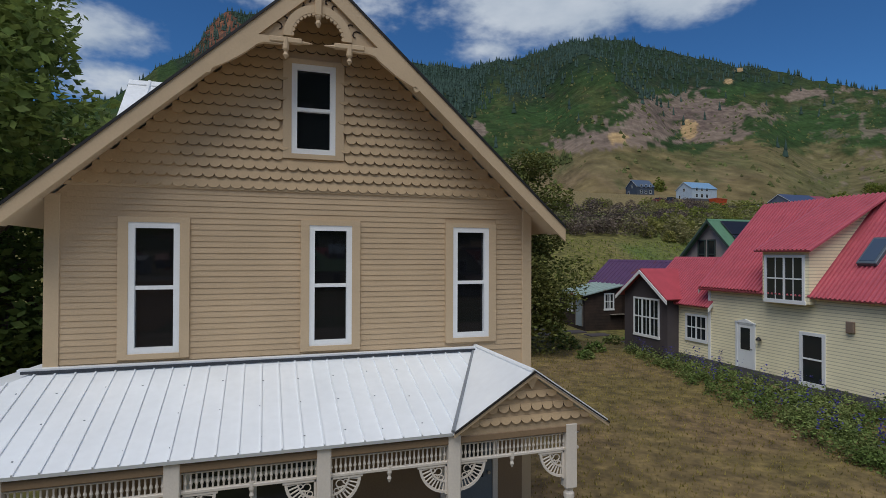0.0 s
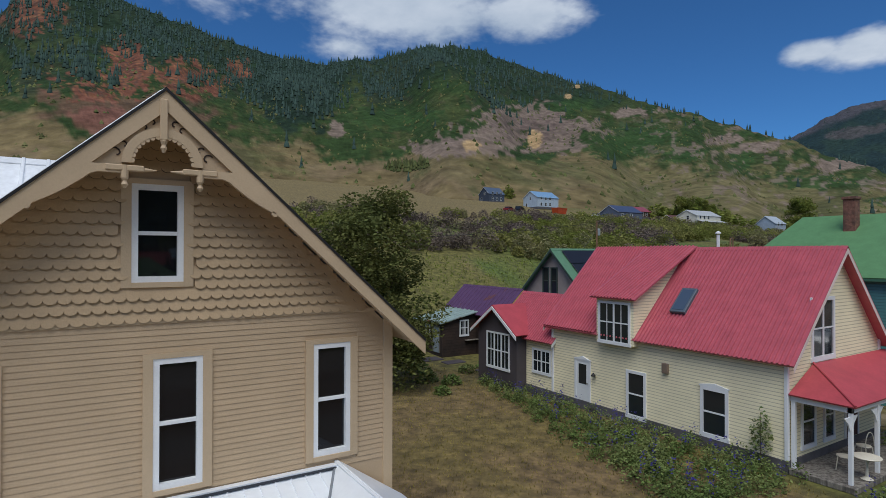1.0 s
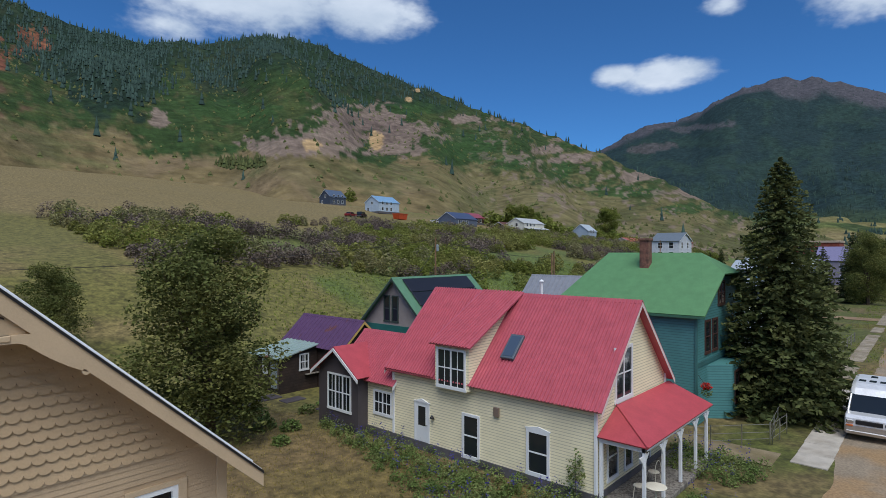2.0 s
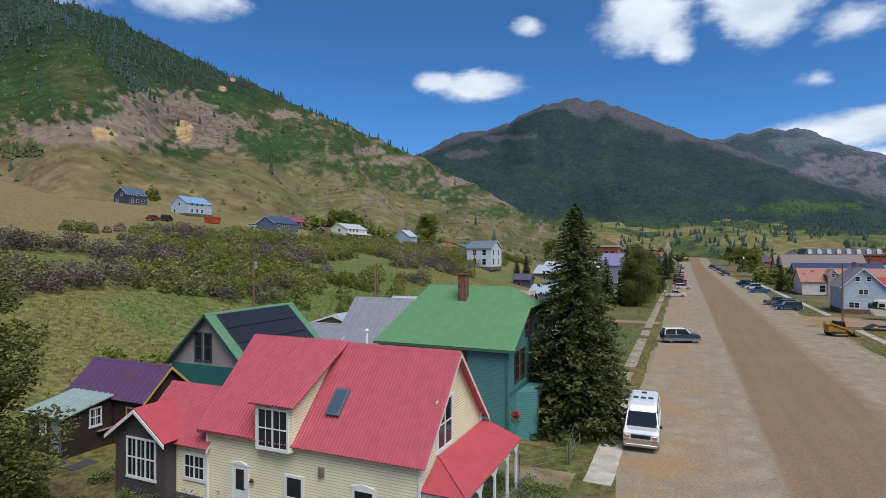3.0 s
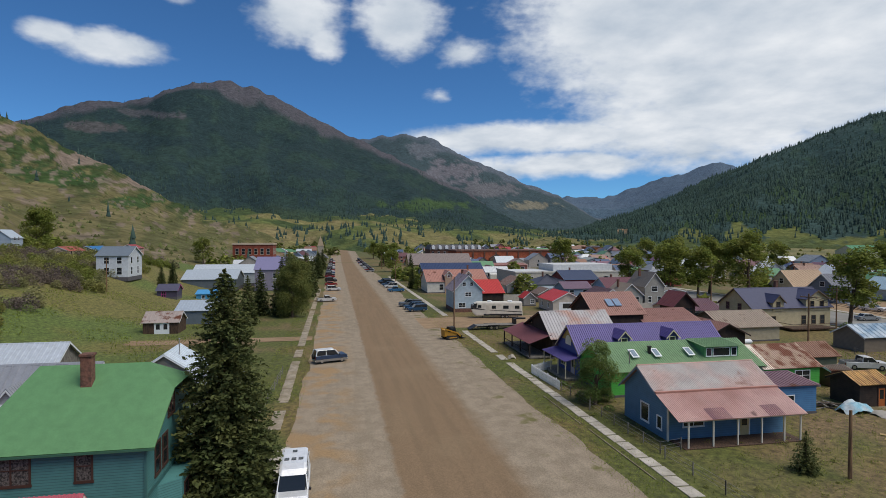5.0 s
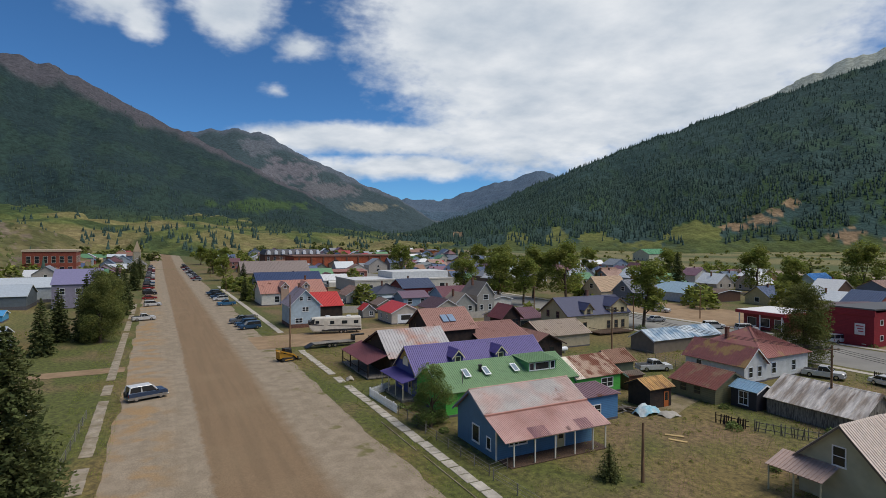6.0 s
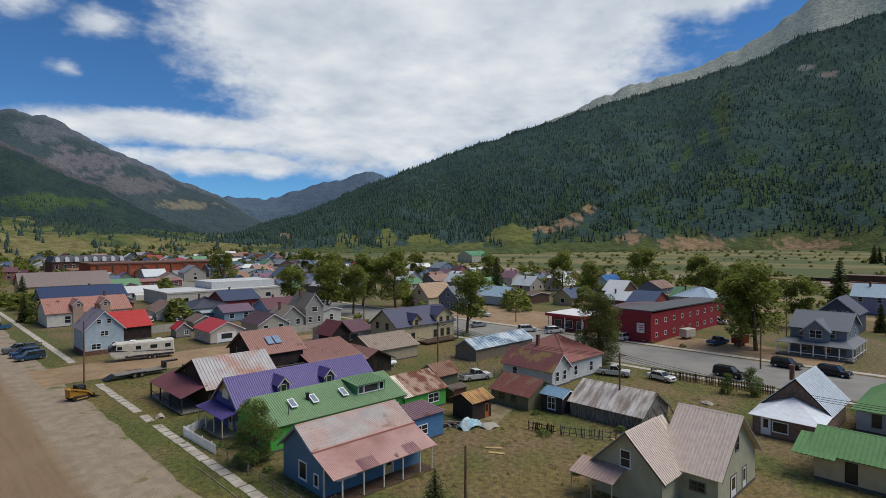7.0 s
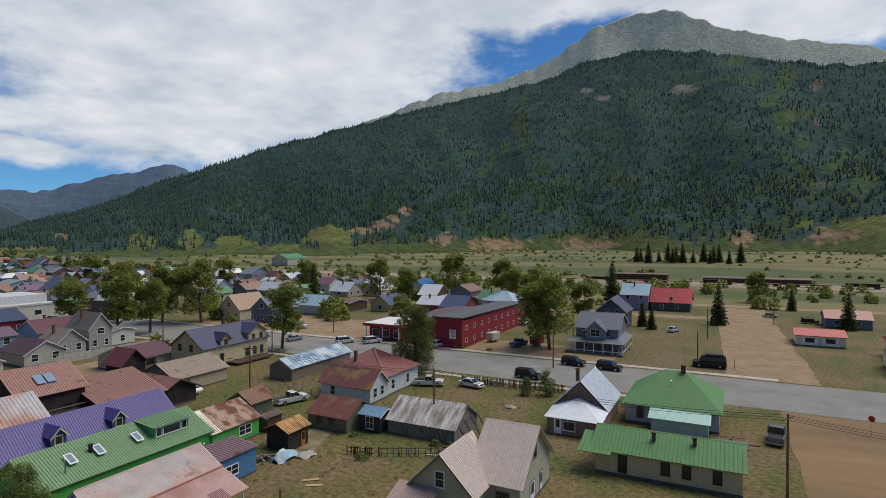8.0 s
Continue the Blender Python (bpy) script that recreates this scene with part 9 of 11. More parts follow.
def apart(spots, gap):
    """Spots thinned out so that the mounds stand beside one another."""
    kept, cells = [], {}
    for x, y, r in spots:
        i, j = int(x // 6), int(y // 6)
        if all(math.hypot(x - u, y - v) > gap * (r + w) for di in (-1, 0, 1) for dj in (-1, 0, 1) for u, v, w in cells.get((i + di, j + dj), ())):
            kept.append((x, y, r))
            cells.setdefault((i, j), []).append((x, y, r))
    return kept


mounds = apart(scatter(5200, 24, 240, 50, 112, 0.8, 2.2, 2, willow_zone), 0.54)
kinds = [fbm(x / 11, y / 11, 3, 5) + 0.16 * (((x * 7.3 + y * 3.1) % 1) - 0.5) for x, y, r in mounds]
DUSKY = material("dusky_shrub_leaves", (0.20, 0.16, 0.125), 0.85, second=(0.165, 0.13, 0.12), var=0.22, blotch=0.1, grain_scale=6, island=0.35, spec=0.2, leaf=0.2)
SALLOW = material("grey_willow_leaves", (0.235, 0.235, 0.105), 0.8, second=(0.29, 0.27, 0.13), var=0.22, blotch=0.08, grain_scale=6, island=0.4, spec=0.2, leaf=0.4)
bushes("willow_thicket", "round olive-green willows on the wet meadow", [p for p, k in zip(mounds, kinds) if k < 0.48] + [(33, 41, 1.8), (35.5, 38.5, 1.4), (31.5, 44, 1.6), (52, 45, 1.3), (61, 50, 1.6), (66, 52, 2.0), (72, 47.5, 1.7), (78, 52, 1.5), (90, 49, 1.9), (97, 52, 1.6)], WILLOW, 3, 430, 0.155, 1.3)
bushes("willow_thicket", "round grey-green willows on the wet meadow", [p for p, k in zip(mounds, kinds) if 0.48 <= k < 0.56], SALLOW, 4, 430, 0.155, 1.3)
bushes("willow_thicket", "mauve-grey bare-twigged willows in the thicket", [p for p, k in zip(mounds, kinds) if k >= 0.56], DUSKY, 5, 480, 0.115, 1.25)
bushes("brush", "tall poplars beside the hillside houses", [(168, 208, 3.4), (166, 206, 2.4), (187, 222, 3.0), (190, 223, 2.6)], LEAVES, 7, 260, 0.36, 1.9)
bushes("brush", "leafy grove round the hillside houses", scatter(70, 184, 216, 122, 140, 2.2, 4.4, 8) + scatter(30, 205, 260, 98, 118, 1.4, 3.2, 18), LEAVES, 9, 170, 0.34, 1.5)
bushes("valley_trees", "leafy trees in the distant town", scatter(760, 110, 620, -330, 60, 1.8, 4.2, 10, lambda x, y: (y < -26 or (y > 10 and x > 235)) and not (-122 < y < -96) and fbm(x / 50, y / 50, 3, 15) > 0.42), LEAVES, 11, 110, 0.46, 1.35)
bushes("valley_trees", "leafy trees beyond the houses", scatter(420, -200, 260, -335, -210, 1.4, 3.6, 12, lambda x, y: fbm(x / 50, y / 50, 3, 18) > 0.47), LEAVES, 13, 130, 0.38, 1.3)
bushes("valley_scrub", "willow scrub and hedges across the valley floor", scatter(1900, -420, 700, -800, -300, 0.6, 2.4, 14, lambda x, y: fbm(x / 70, y / 24, 4, 28) > 0.50 and not (-366 < y < -334)), WILLOW, 15, 44, 0.62, 1.0)
bushes("valley_trees", "dark trees at the head of town", scatter(700, 380, 950, -330, 120, 2.0, 4.6, 16, lambda x, y: (y < -40 or y > -8) and fbm(x / 60, y / 40, 3, 38) > 0.45), PINE, 17, 80, 0.6, 1.5)
bushes("weeds", "low weeds and rank grass in the yards", scatter(900, 12, 84, -96, -24, 0.14, 0.42, 61, lambda x, y: fbm(x / 7, y / 7, 3, 63) > 0.5), WILLOW, 62, 46, 0.09, 0.8)
FLOWER_GREEN = material("garden_leaves", (0.13, 0.19, 0.05), 0.8, second=(0.20, 0.24, 0.08), var=0.25, blotch=0.8, grain_scale=15, island=0.45, spec=0.25, leaf=0.3)
PURPLE_PETAL = material("purple_petals", rgb("4a4590"), 0.8, var=0.2, island=0.4, leaf=0.3)
RED_PETAL = material("red_petals", rgb("c02a22"), 0.7, var=0.2, island=0.3, leaf=0.2)


def bed(x, y):
    left = 14.6 + 0.30 * (y - 12.5)
    return (left < x < 19.3 and 9.0 < y < 25.5) or (16.5 < x < 22.5 and 5.2 < y < 9.0 and y < 6.9) or (24.8 < x < 28.2 and 5.6 < y < 9.5)


spots = scatter(1500, 14, 29, 5, 26, 0.22, 0.55, 20, bed)
bushes("garden_bed", "dense green wildflower bed along the house", spots, FLOWER_GREEN, 21, 110, 0.07, 1.1)
rngf = np.random.default_rng(5)
fl = [(x + rngf.uniform(-0.3, 0.3), y + rngf.uniform(-0.3, 0.3), 0.18) for x, y, r in spots[::3]]


def flowers(name, label, places, mat, seed, z0, z1, k, leaf):
    rng = np.random.default_rng(seed)
    P = np.concatenate([np.stack([x + rng.normal(0, 0.07, k), y + rng.normal(0, 0.07, k), land_height(x, y).item() + rng.uniform(z0, z1, k)], -1) for x, y, _ in places])
    V, F = leaf_quads(P, rng.uniform(0.6, 1.3, len(P)) * leaf, rng)
    return tagged(mesh_np(name, V, F, mat), label, "flowers", kind="stuff")


flowers("wildflowers", "purple lupine spikes in the bed", fl, PURPLE_PETAL, 6, 0.45, 1.0, 14, 0.045)
rb_ = np.random.default_rng(8)
V, F = leaf_quads(in_ball(160, rb_, 0.5) * np.array([0.32, 0.32, 0.2]), np.full(160, 0.06), rb_)
np_part("blooms", V, F, RED_PETAL, fb, "cluster of bright red blooms")
V, F = leaf_quads(in_ball(140, rb_, 0.3) * np.array([0.3, 0.3, 0.3]) - np.array([0, 0, 0.3]), np.full(140, 0.06), rb_)
np_part("foliage", V, F, FLOWER_GREEN, fb)
vine = thing("climbing_rose", pose(19.2, 10.3, 0), "young climbing shrub at the house corner", "shrub")
V, F = leaf_quads(in_ball(260, rb_, 0.2) * np.array([0.3, 0.4, 1.0]) + np.array([0, 0, 1.1]), rb_.uniform(0.04, 0.09, 260), rb_)
np_part("leaves", V, F, FLOWER_GREEN, vine)
part("stem", Geo().tube((0, 0, 0), (0, 0, 1.9), 0.02, 0.008, 6), BARK, vine)
bushes("garden_shrubs", "garden shrubs round the cream house yard", [(16.2, 27.5, 0.7), (17.0, 26.2, 0.6), (15.4, 24.6, 0.5), (19.5, 28.2, 0.6), (16.8, 29.5, 0.8), (12.5, 33, 1.2), (18.6, 33.4, 0.7), (21.5, 28.8, 0.8)], FLOWER_GREEN, 31, 220, 0.12)
bushes("yard_shrubs", "weedy shrubs round the yards and sheds", [(38.6, -55.6, 0.9), (39.4, -56.4, 0.7), (57, -27, 0.8), (52, -27.5, 0.6), (60.5, -27.6, 0.8), (62, -26.8, 0.6), (30, -49, 0.6), (68, -68, 0.8), (44.2, -61.5, 0.6), (33, -63.5, 0.8), (57, -121.8, 0.9), (92.5, -99, 1.3), (22, -92, 1.0), (50, -122.5, 0.8)], FLOWER_GREEN, 33, 200, 0.14)

# grass
GRASS_DRY = material("dry_grass_blades", (0.36, 0.30, 0.10), 0.95, var=0.25, blotch=0.3, island=0.4, spec=0.1, leaf=0.5)
GRASS_GREEN = material("green_grass_blades", (0.24, 0.29, 0.06), 0.95, var=0.25, blotch=0.3, island=0.4, spec=0.1, leaf=0.5)


def tufts(name, label, boxes, density, mat, seed, h0, h1, keep=None):
    rng = np.random.default_rng(seed)
    P = []
    for x0, x1, y0, y1 in boxes:
        k = int((x1 - x0) * (y1 - y0) * density)
        P.append(np.stack([rng.uniform(x0, x1, k), rng.uniform(y0, y1, k)], -1))
    P = np.concatenate(P)
    if keep is not None:
        P = P[keep(P[:, 0], P[:, 1])]
    k = len(P)
    z = land_height(P[:, 0], P[:, 1])
    a = rng.uniform(0, math.tau, k)
    h = rng.uniform(h0, h1, k)
    w = h * rng.uniform(0.25, 0.5, k)
    b = np.stack([np.cos(a), np.sin(a), 0 * a], -1)
    tip = np.stack([P[:, 0] + rng.normal(0, 0.3, k) * h, P[:, 1] + rng.normal(0, 0.3, k) * h, z + h], -1)
    base = np.stack([P[:, 0], P[:, 1], z - 0.02], -1)
    V = np.stack([base - b * w[:, None], base + b * w[:, None], tip], 1).reshape(-1, 3)
    tagged(mesh_np(name, V, np.arange(k * 3).reshape(-1, 3), mat), label, "grass", kind="stuff")


def off_street(x, y):
    q = y - LEAN * x
    return (q > 3.2) | ((q < -19.9) & (q > -96))


tufts("grass", "dry lawn grass blades", [(4.9, 19, 4.5, 32)], 60, GRASS_DRY, 41, 0.03, 0.09)
tufts("grass", "dry yard grass", [(22, 70, -64, -20)], 14, GRASS_GREEN, 42, 0.04, 0.12, lambda x, y: off_street(x, y) & (fbm(x / 5, y / 5, 4, 2) > 0.42))
tufts("grass", "green verge grass", [(24, 130, -24.5, -19.6), (40, 130, 1.8, 9), (74, 104, -34, -24)], 26, GRASS_GREEN, 43, 0.04, 0.13, lambda x, y: off_street(x, y) & (fbm(x / 3, y / 3, 4, 8) > 0.40))
tufts("grass", "lush meadow grass", [(24, 150, 24, 60)], 5, GRASS_GREEN, 44, 0.10, 0.28, lambda x, y: fbm(x / 8, y / 8, 4, 6) > 0.42)
tufts("grass", "rough yard grass", [(-2, 80, -100, -60)], 5, GRASS_GREEN, 45, 0.08, 0.22, lambda x, y: off_street(x, y) & (fbm(x / 6, y / 6, 4, 9) > 0.45))

# ---- vehicles ----
def car_paint(h):
    return metal(h, 0.0, 0.28, met=0.3)


def profile_body(pts, half, tuck=0.06):
    """A side outline (x, z) drawn out to both sides, its edges eased inward."""
    g = Geo()
    k = len(pts)
    cx, cz = sum(p[0] for p in pts) / k, sum(p[1] for p in pts) / k
    inner = [(cx + (x - cx) * (1 - tuck * 0.35), cz + (z - cz) * (1 - tuck * 1.6)) for x, z in pts]
    rows = [[(x, -half, z) for x, z in inner], [(x, -half + tuck, z) for x, z in pts], [(x, half - tuck, z) for x, z in pts], [(x, half, z) for x, z in inner]]
    g.v = [p for r in rows for p in r]
    for r in range(3):
        g.f += [(r * k + i, r * k + (i + 1) % k, (r + 1) * k + (i + 1) % k, (r + 1) * k + i) for i in range(k)]
    g.f += [tuple(range(k - 1, -1, -1)), tuple(range(3 * k, 4 * k))]
    return g


def wheel_on(root, x, y, r, w=0.22):
    s = 1 if y > 0 else -1
    t = part("wheel", Geo().tube((x, y - s * w, r), (x, y, r), r, r, 18), RUBBER, root)
    part("rim", Geo().tube((x, y - s * 0.03, r), (x, y + s * 0.012, r), r * 0.62, r * 0.55, 14), CHROME, t)


def car(name, label, body_h, L=4.6, W=1.85, H=1.7, hood=0.98, kind="suv", roof_h=None, lower=None):
    """Built facing +x, standing on its wheels."""
    root = thing(name, pose(0, 0, 0), label, "car")
    col, a, b, w = car_paint(body_h), -L / 2, L / 2, W / 2
    r = 0.35 if kind != "sedan" else 0.31
    under = 0.28
    waist = hood
    if kind == "van":
        waist = 1.18
    body = profile_body([(a, under), (b - 0.08, under), (b, under + 0.25), (b - 0.05, hood - 0.15), (b - 0.25, hood), (b - L * 0.26, waist), (a + 0.05, waist), (a, waist - 0.2)], w)
    part("body", body, col, root)
    if kind == "pickup":
        c0, c1, c2, c3 = b - L * 0.28, b - L * 0.40, b - L * 0.60, b - L * 0.62
    elif kind == "sedan":
        c0, c1, c2, c3 = b - L * 0.27, b - L * 0.42, b - L * 0.74, b - L * 0.86
    elif kind == "van":
        c0, c1, c2, c3 = b - L * 0.20, b - L * 0.29, a + 0.16, a + 0.04
    else:
        c0, c1, c2, c3 = b - L * 0.27, b - L * 0.40, a + 0.22, a + 0.06
    top = H
    part("cabin_glass", profile_body([(c0, waist - 0.02), (c1, top - 0.04), (c2, top - 0.04), (c3, waist - 0.02)], w - 0.07, 0.14), GLASS, root, "dark car windows")
    rc = car_paint(roof_h) if roof_h else col
    rw = w - 0.18
    part("roof", Geo().rbox(c2 + 0.02, c1 - 0.02, -rw, rw, top - 0.06, top, 0.025), rc, root)
    for x0, x1 in ((c1, c0), ((c1 + c2) / 2, (c1 + c2) / 2), (c2, c3)):
        for s in (-1, 1):
            part("pillar", Geo().tube((x0, s * (rw + 0.01), top - 0.04), (x1, s * (w - 0.06), waist), 0.045 if roof_h is None else 0.09, n=6), rc, root)
    if kind == "suv" and roof_h:
        for s in (-1, 1):
            part("side_panel", Geo().rbox(c2, c2 + (c1 - c2) * 0.08, s * (w - 0.12) - 0.03, s * (w - 0.12) + 0.03, waist, top, 0.01), rc, root)
    if lower:
        part("lower_panel", profile_body([(a - 0.01, under), (b - 0.07, under), (b + 0.01, under + 0.2), (b, under + 0.34), (a - 0.01, under + 0.34)], w + 0.012), car_paint(lower), root)
    if kind == "pickup":
        part("bed", Geo().box(a + 0.1, c3 - 0.08, -w + 0.14, w - 0.14, waist - 0.02, waist + 0.012), BLACK, root)
    part("bumper", Geo().rbox(b - 0.06, b + 0.1, -w + 0.05, w - 0.05, under + 0.02, under + 0.2, 0.03), CHROME if kind != "sedan" else col, root)
    part("bumper", Geo().rbox(a - 0.1, a + 0.06, -w + 0.05, w - 0.05, under + 0.02, under + 0.2, 0.03), CHROME if kind != "sedan" else col, root)
    part("grille", Geo().rbox(b - 0.05, b + 0.03, -w * 0.55, w * 0.55, hood - 0.42, hood - 0.2, 0.02), BLACK, root)
    for s in (-1, 1):
        part("headlight", Geo().rbox(b - 0.08, b + 0.025, s * w * 0.78 - 0.15, s * w * 0.78 + 0.15, hood - 0.4, hood - 0.22, 0.03), CHROME, root)
        part("tail_light", Geo().rbox(a - 0.02, a + 0.05, s * w * 0.86 - 0.09, s * w * 0.86 + 0.09, waist - 0.4, waist - 0.12, 0.02), paint("8e1c1c", rough=0.3), root)
        part("mirror", Geo().rbox(c0 - 0.1, c0 + 0.05, s * (w + 0.1) - 0.08, s * (w + 0.1) + 0.08, waist, waist + 0.18, 0.03), BLACK, root)
        for x in (a + L * 0.19, b - L * 0.19):
            wheel_on(root, x, s * (w + 0.005), r)
    return root


def put(ob, x, y, rot):
    ob.matrix_basis = pose(x, y, land_height(x, y).item() + 0.06, 0, 0, rot)
    return ob


# white raised-roof camper van by the walk
vn = put(car("camper_van", "white raised-roof camper van parked by the footpath", "e8eaec", 5.6, 2.02, 2.05, 1.22, "van"), 37.9, 2.55, 181)
part("raised_roof", profile_body([(-2.65, 2.0), (1.2, 2.0), (0.9, 2.3), (0.4, 2.48), (-2.4, 2.48), (-2.65, 2.35)], 0.86, 0.16), car_paint("eceef0"), vn, "white moulded raised roof")
for x, n in ((-1.75, 1), (-0.35, 3)):
    for k in range(n):
        y = (k - (n - 1) / 2) * 0.46
        part("roof_window", Geo().rbox(x - 0.2, x + 0.2, y - 0.16, y + 0.16, 2.46, 2.52, 0.02), GLASS, vn)
for s in (-1, 1):
    part("side_body", Geo().rbox(-2.7, 0.55, s * 0.965 - 0.02, s * 0.965 + 0.02, 1.0, 1.35, 0.01).rbox(-2.7, 0.5, s * 0.92 - 0.02, s * 0.92 + 0.02, 1.85, 2.1, 0.01), car_paint("e8eaec"), vn)
part("lower_panel", profile_body([(-2.82, 0.3), (2.74, 0.3), (2.82, 0.5), (2.8, 0.72), (-2.82, 0.62)], 1.025), car_paint("a79c90"), vn, "tan two-tone lower body")
for s in (-1, 1):
    part("marker_lamp", Geo().rbox(2.72, 2.83, s * 0.8 - 0.14, s * 0.8 + 0.14, 0.66, 0.76, 0.02), paint("c4682c", rough=0.3), vn, "amber indicator lamp")

put(car("off_roader", "blue and white old off-roader parked across the verge", "3a4b66", 4.6, 1.98, 1.85, 1.1, "suv", roof_h="e6e6e4", lower="8d8984"), 80.0, 0.7, -72)
sp = bpy.data.objects["off_roader"]
part("spare_wheel", Geo().tube((-2.34, 0, 0.95), (-2.55, 0, 0.95), 0.38, 0.36, 16), RUBBER, sp)
part("rear_panel", Geo().rbox(-2.2, -0.2, -0.87, -0.81, 1.08, 1.3, 0.01).rbox(-2.2, -0.2, 0.81, 0.87, 1.08, 1.3, 0.01), car_paint("e6e6e4"), sp)
kinds = {
    "pick_w": car("pickup_truck", "white pickup truck parked at the roadside", "d9dadb", 5.3, 1.95, 1.75, 1.05, "pickup"),
    "suv_w": car("estate_car", "white sport utility car parked at the roadside", "d4d6d8", 4.7, 1.9, 1.75, 1.0, "suv"),
    "suv_k": car("estate_car", "black sport utility car parked at the kerb", "222428", 4.8, 1.95, 1.75, 1.0, "suv"),
    "suv_b": car("estate_car", "dark blue sport utility car parked nose-in", "33506e", 4.8, 1.95, 1.75, 1.0, "suv"),
    "pick_b": car("pickup_truck", "blue pickup truck parked nose-in", "3a6d96", 5.4, 1.98, 1.8, 1.08, "pickup"),
    "sed_r": car("saloon_car", "red saloon car parked in town", "8a2a2c", 4.5, 1.8, 1.45, 0.92, "sedan"),
    "sed_s": car("saloon_car", "silver saloon car parked in town", "9ea3a8", 4.5, 1.8, 1.45, 0.92, "sedan"),
    "sed_w": car("saloon_car", "old white estate car standing in a grassy yard", "dfe1e0", 4.5, 1.75, 1.42, 0.9, "sedan"),
    "pick_g": car("pickup_truck", "grey pickup truck parked by the corner lot", "6d7278", 5.5, 2.0, 1.85, 1.1, "pickup"),
}
used = set()


def park(k, x, y, rot):
    if k not in used:
        used.add(k)
        return put(kinds[k], x, y, rot)
    return copy_thing(kinds[k], pose(x, y, land_height(x, y).item() + 0.06, 0, 0, rot))


far_cars = {}


def park_far(h, x, y, rot):
    """Cars far down the street, a few parts each."""
    if h not in far_cars:
        r = thing("parked_car", pose(x, y, 0.06, 0, 0, rot), {"d4d6d8": "white", "222428": "black", "33506e": "dark blue", "8a2a2c": "dark red", "9ea3a8": "silver"}[h] + " car parked far down the street", "car", "cars far down the street")
        part("body", profile_body([(-2.3, 0.3), (2.25, 0.3), (2.3, 0.8), (1.1, 1.0), (-2.3, 1.0)], 0.92), car_paint(h), r)
        part("cabin_glass", profile_body([(0.9, 0.98), (0.3, 1.62), (-1.9, 1.62), (-2.2, 0.98)], 0.85, 0.14), GLASS, r)
        part("roof", Geo().rbox(-1.9, 0.3, -0.72, 0.72, 1.6, 1.68, 0.02), car_paint(h), r)
        for sx in (-1.4, 1.4):
            for sy in (-0.8, 0.8):
                part("wheel", Geo().tube((sx, sy - 0.1, 0.33), (sx, sy + 0.14, 0.33), 0.33, n=10), RUBBER, r)
        far_cars[h] = r
        return r
    return copy_thing(far_cars[h], pose(x, y, 0.06, 0, 0, rot))


park("pick_w", 158.6, 2.6, -80), park("suv_w", 192, 0.9, -78), park("sed_r", 214, 2.0, -80), park("suv_k", 232, 2.2, -80), park("sed_s", 243, 2.4, -80)
rngc = random.Random(9)
for k in range(26):
    park_far(rngc.choice(["d4d6d8", "222428", "33506e", "8a2a2c", "9ea3a8"]), 258 + k * 10.5 + rngc.uniform(-2, 2), 2.2 + LEAN * (258 + k * 10.5), -78 + rngc.uniform(-6, 6))
for k in range(24):
    park_far(rngc.choice(["d4d6d8", "222428", "33506e", "8a2a2c", "9ea3a8"]), 300 + k * 11 + rngc.uniform(-2, 2), -18.6 + LEAN * (300 + k * 11), 78 + rngc.uniform(-6, 6))
park("suv_b", 133.0, -19.2, 100), park("suv_b", 137.6, -19.0, 98), park("pick_g", 143.5, -18.8, 96)
park("pick_b", 184, -19.4, 98), park("suv_w", 200, -19.2, 98), park("suv_b", 208, -19, 98), park("suv_k", 217, -18.8, 98), park("suv_b", 224, -18.8, 98)
park("pick_w", 62.2, -69.5, 250), park("pick_w", 47.6, -88.5, 200), park("sed_w", 40.5, -91.0, 170)
park("suv_w", 62.8, -121.6, 260), park("suv_k", 58.6, -124.0, 262), park("pick_b", 45.8, -131.0, 255), park("suv_w", 57, -163, 185), park("suv_k", 28.6, -116.0, 172), park("suv_k", 21.2, -115.0, 172), park("suv_k", 33.5, -101.5, 175)
park("pick_g", -5.4, -84.6, 262), park("sed_w", 14.0, -170, 250), park("pick_w", 118, -130, 200), park("pick_w", 113, -128, 200), park("sed_s", 100, -112, 260), park("suv_w", 86, -115, 240), park("suv_w", 80, -118, 245), park("sed_s", 196, -105, 200), park("suv_k", 180, -108, 190), park("suv_w", 172, -110, 200), park("suv_b", 166, -100, 195)
park("suv_w", 168.0, -58.5, 175), park("suv_k", 172, -52, 175), park("sed_r", 111.8, 138.1, 20), park("sed_w", 150, 137, 10), park("suv_k", 118, 140, 30), park("suv_k", -22, -205, 175), park("sed_s", -12, -215, 175)


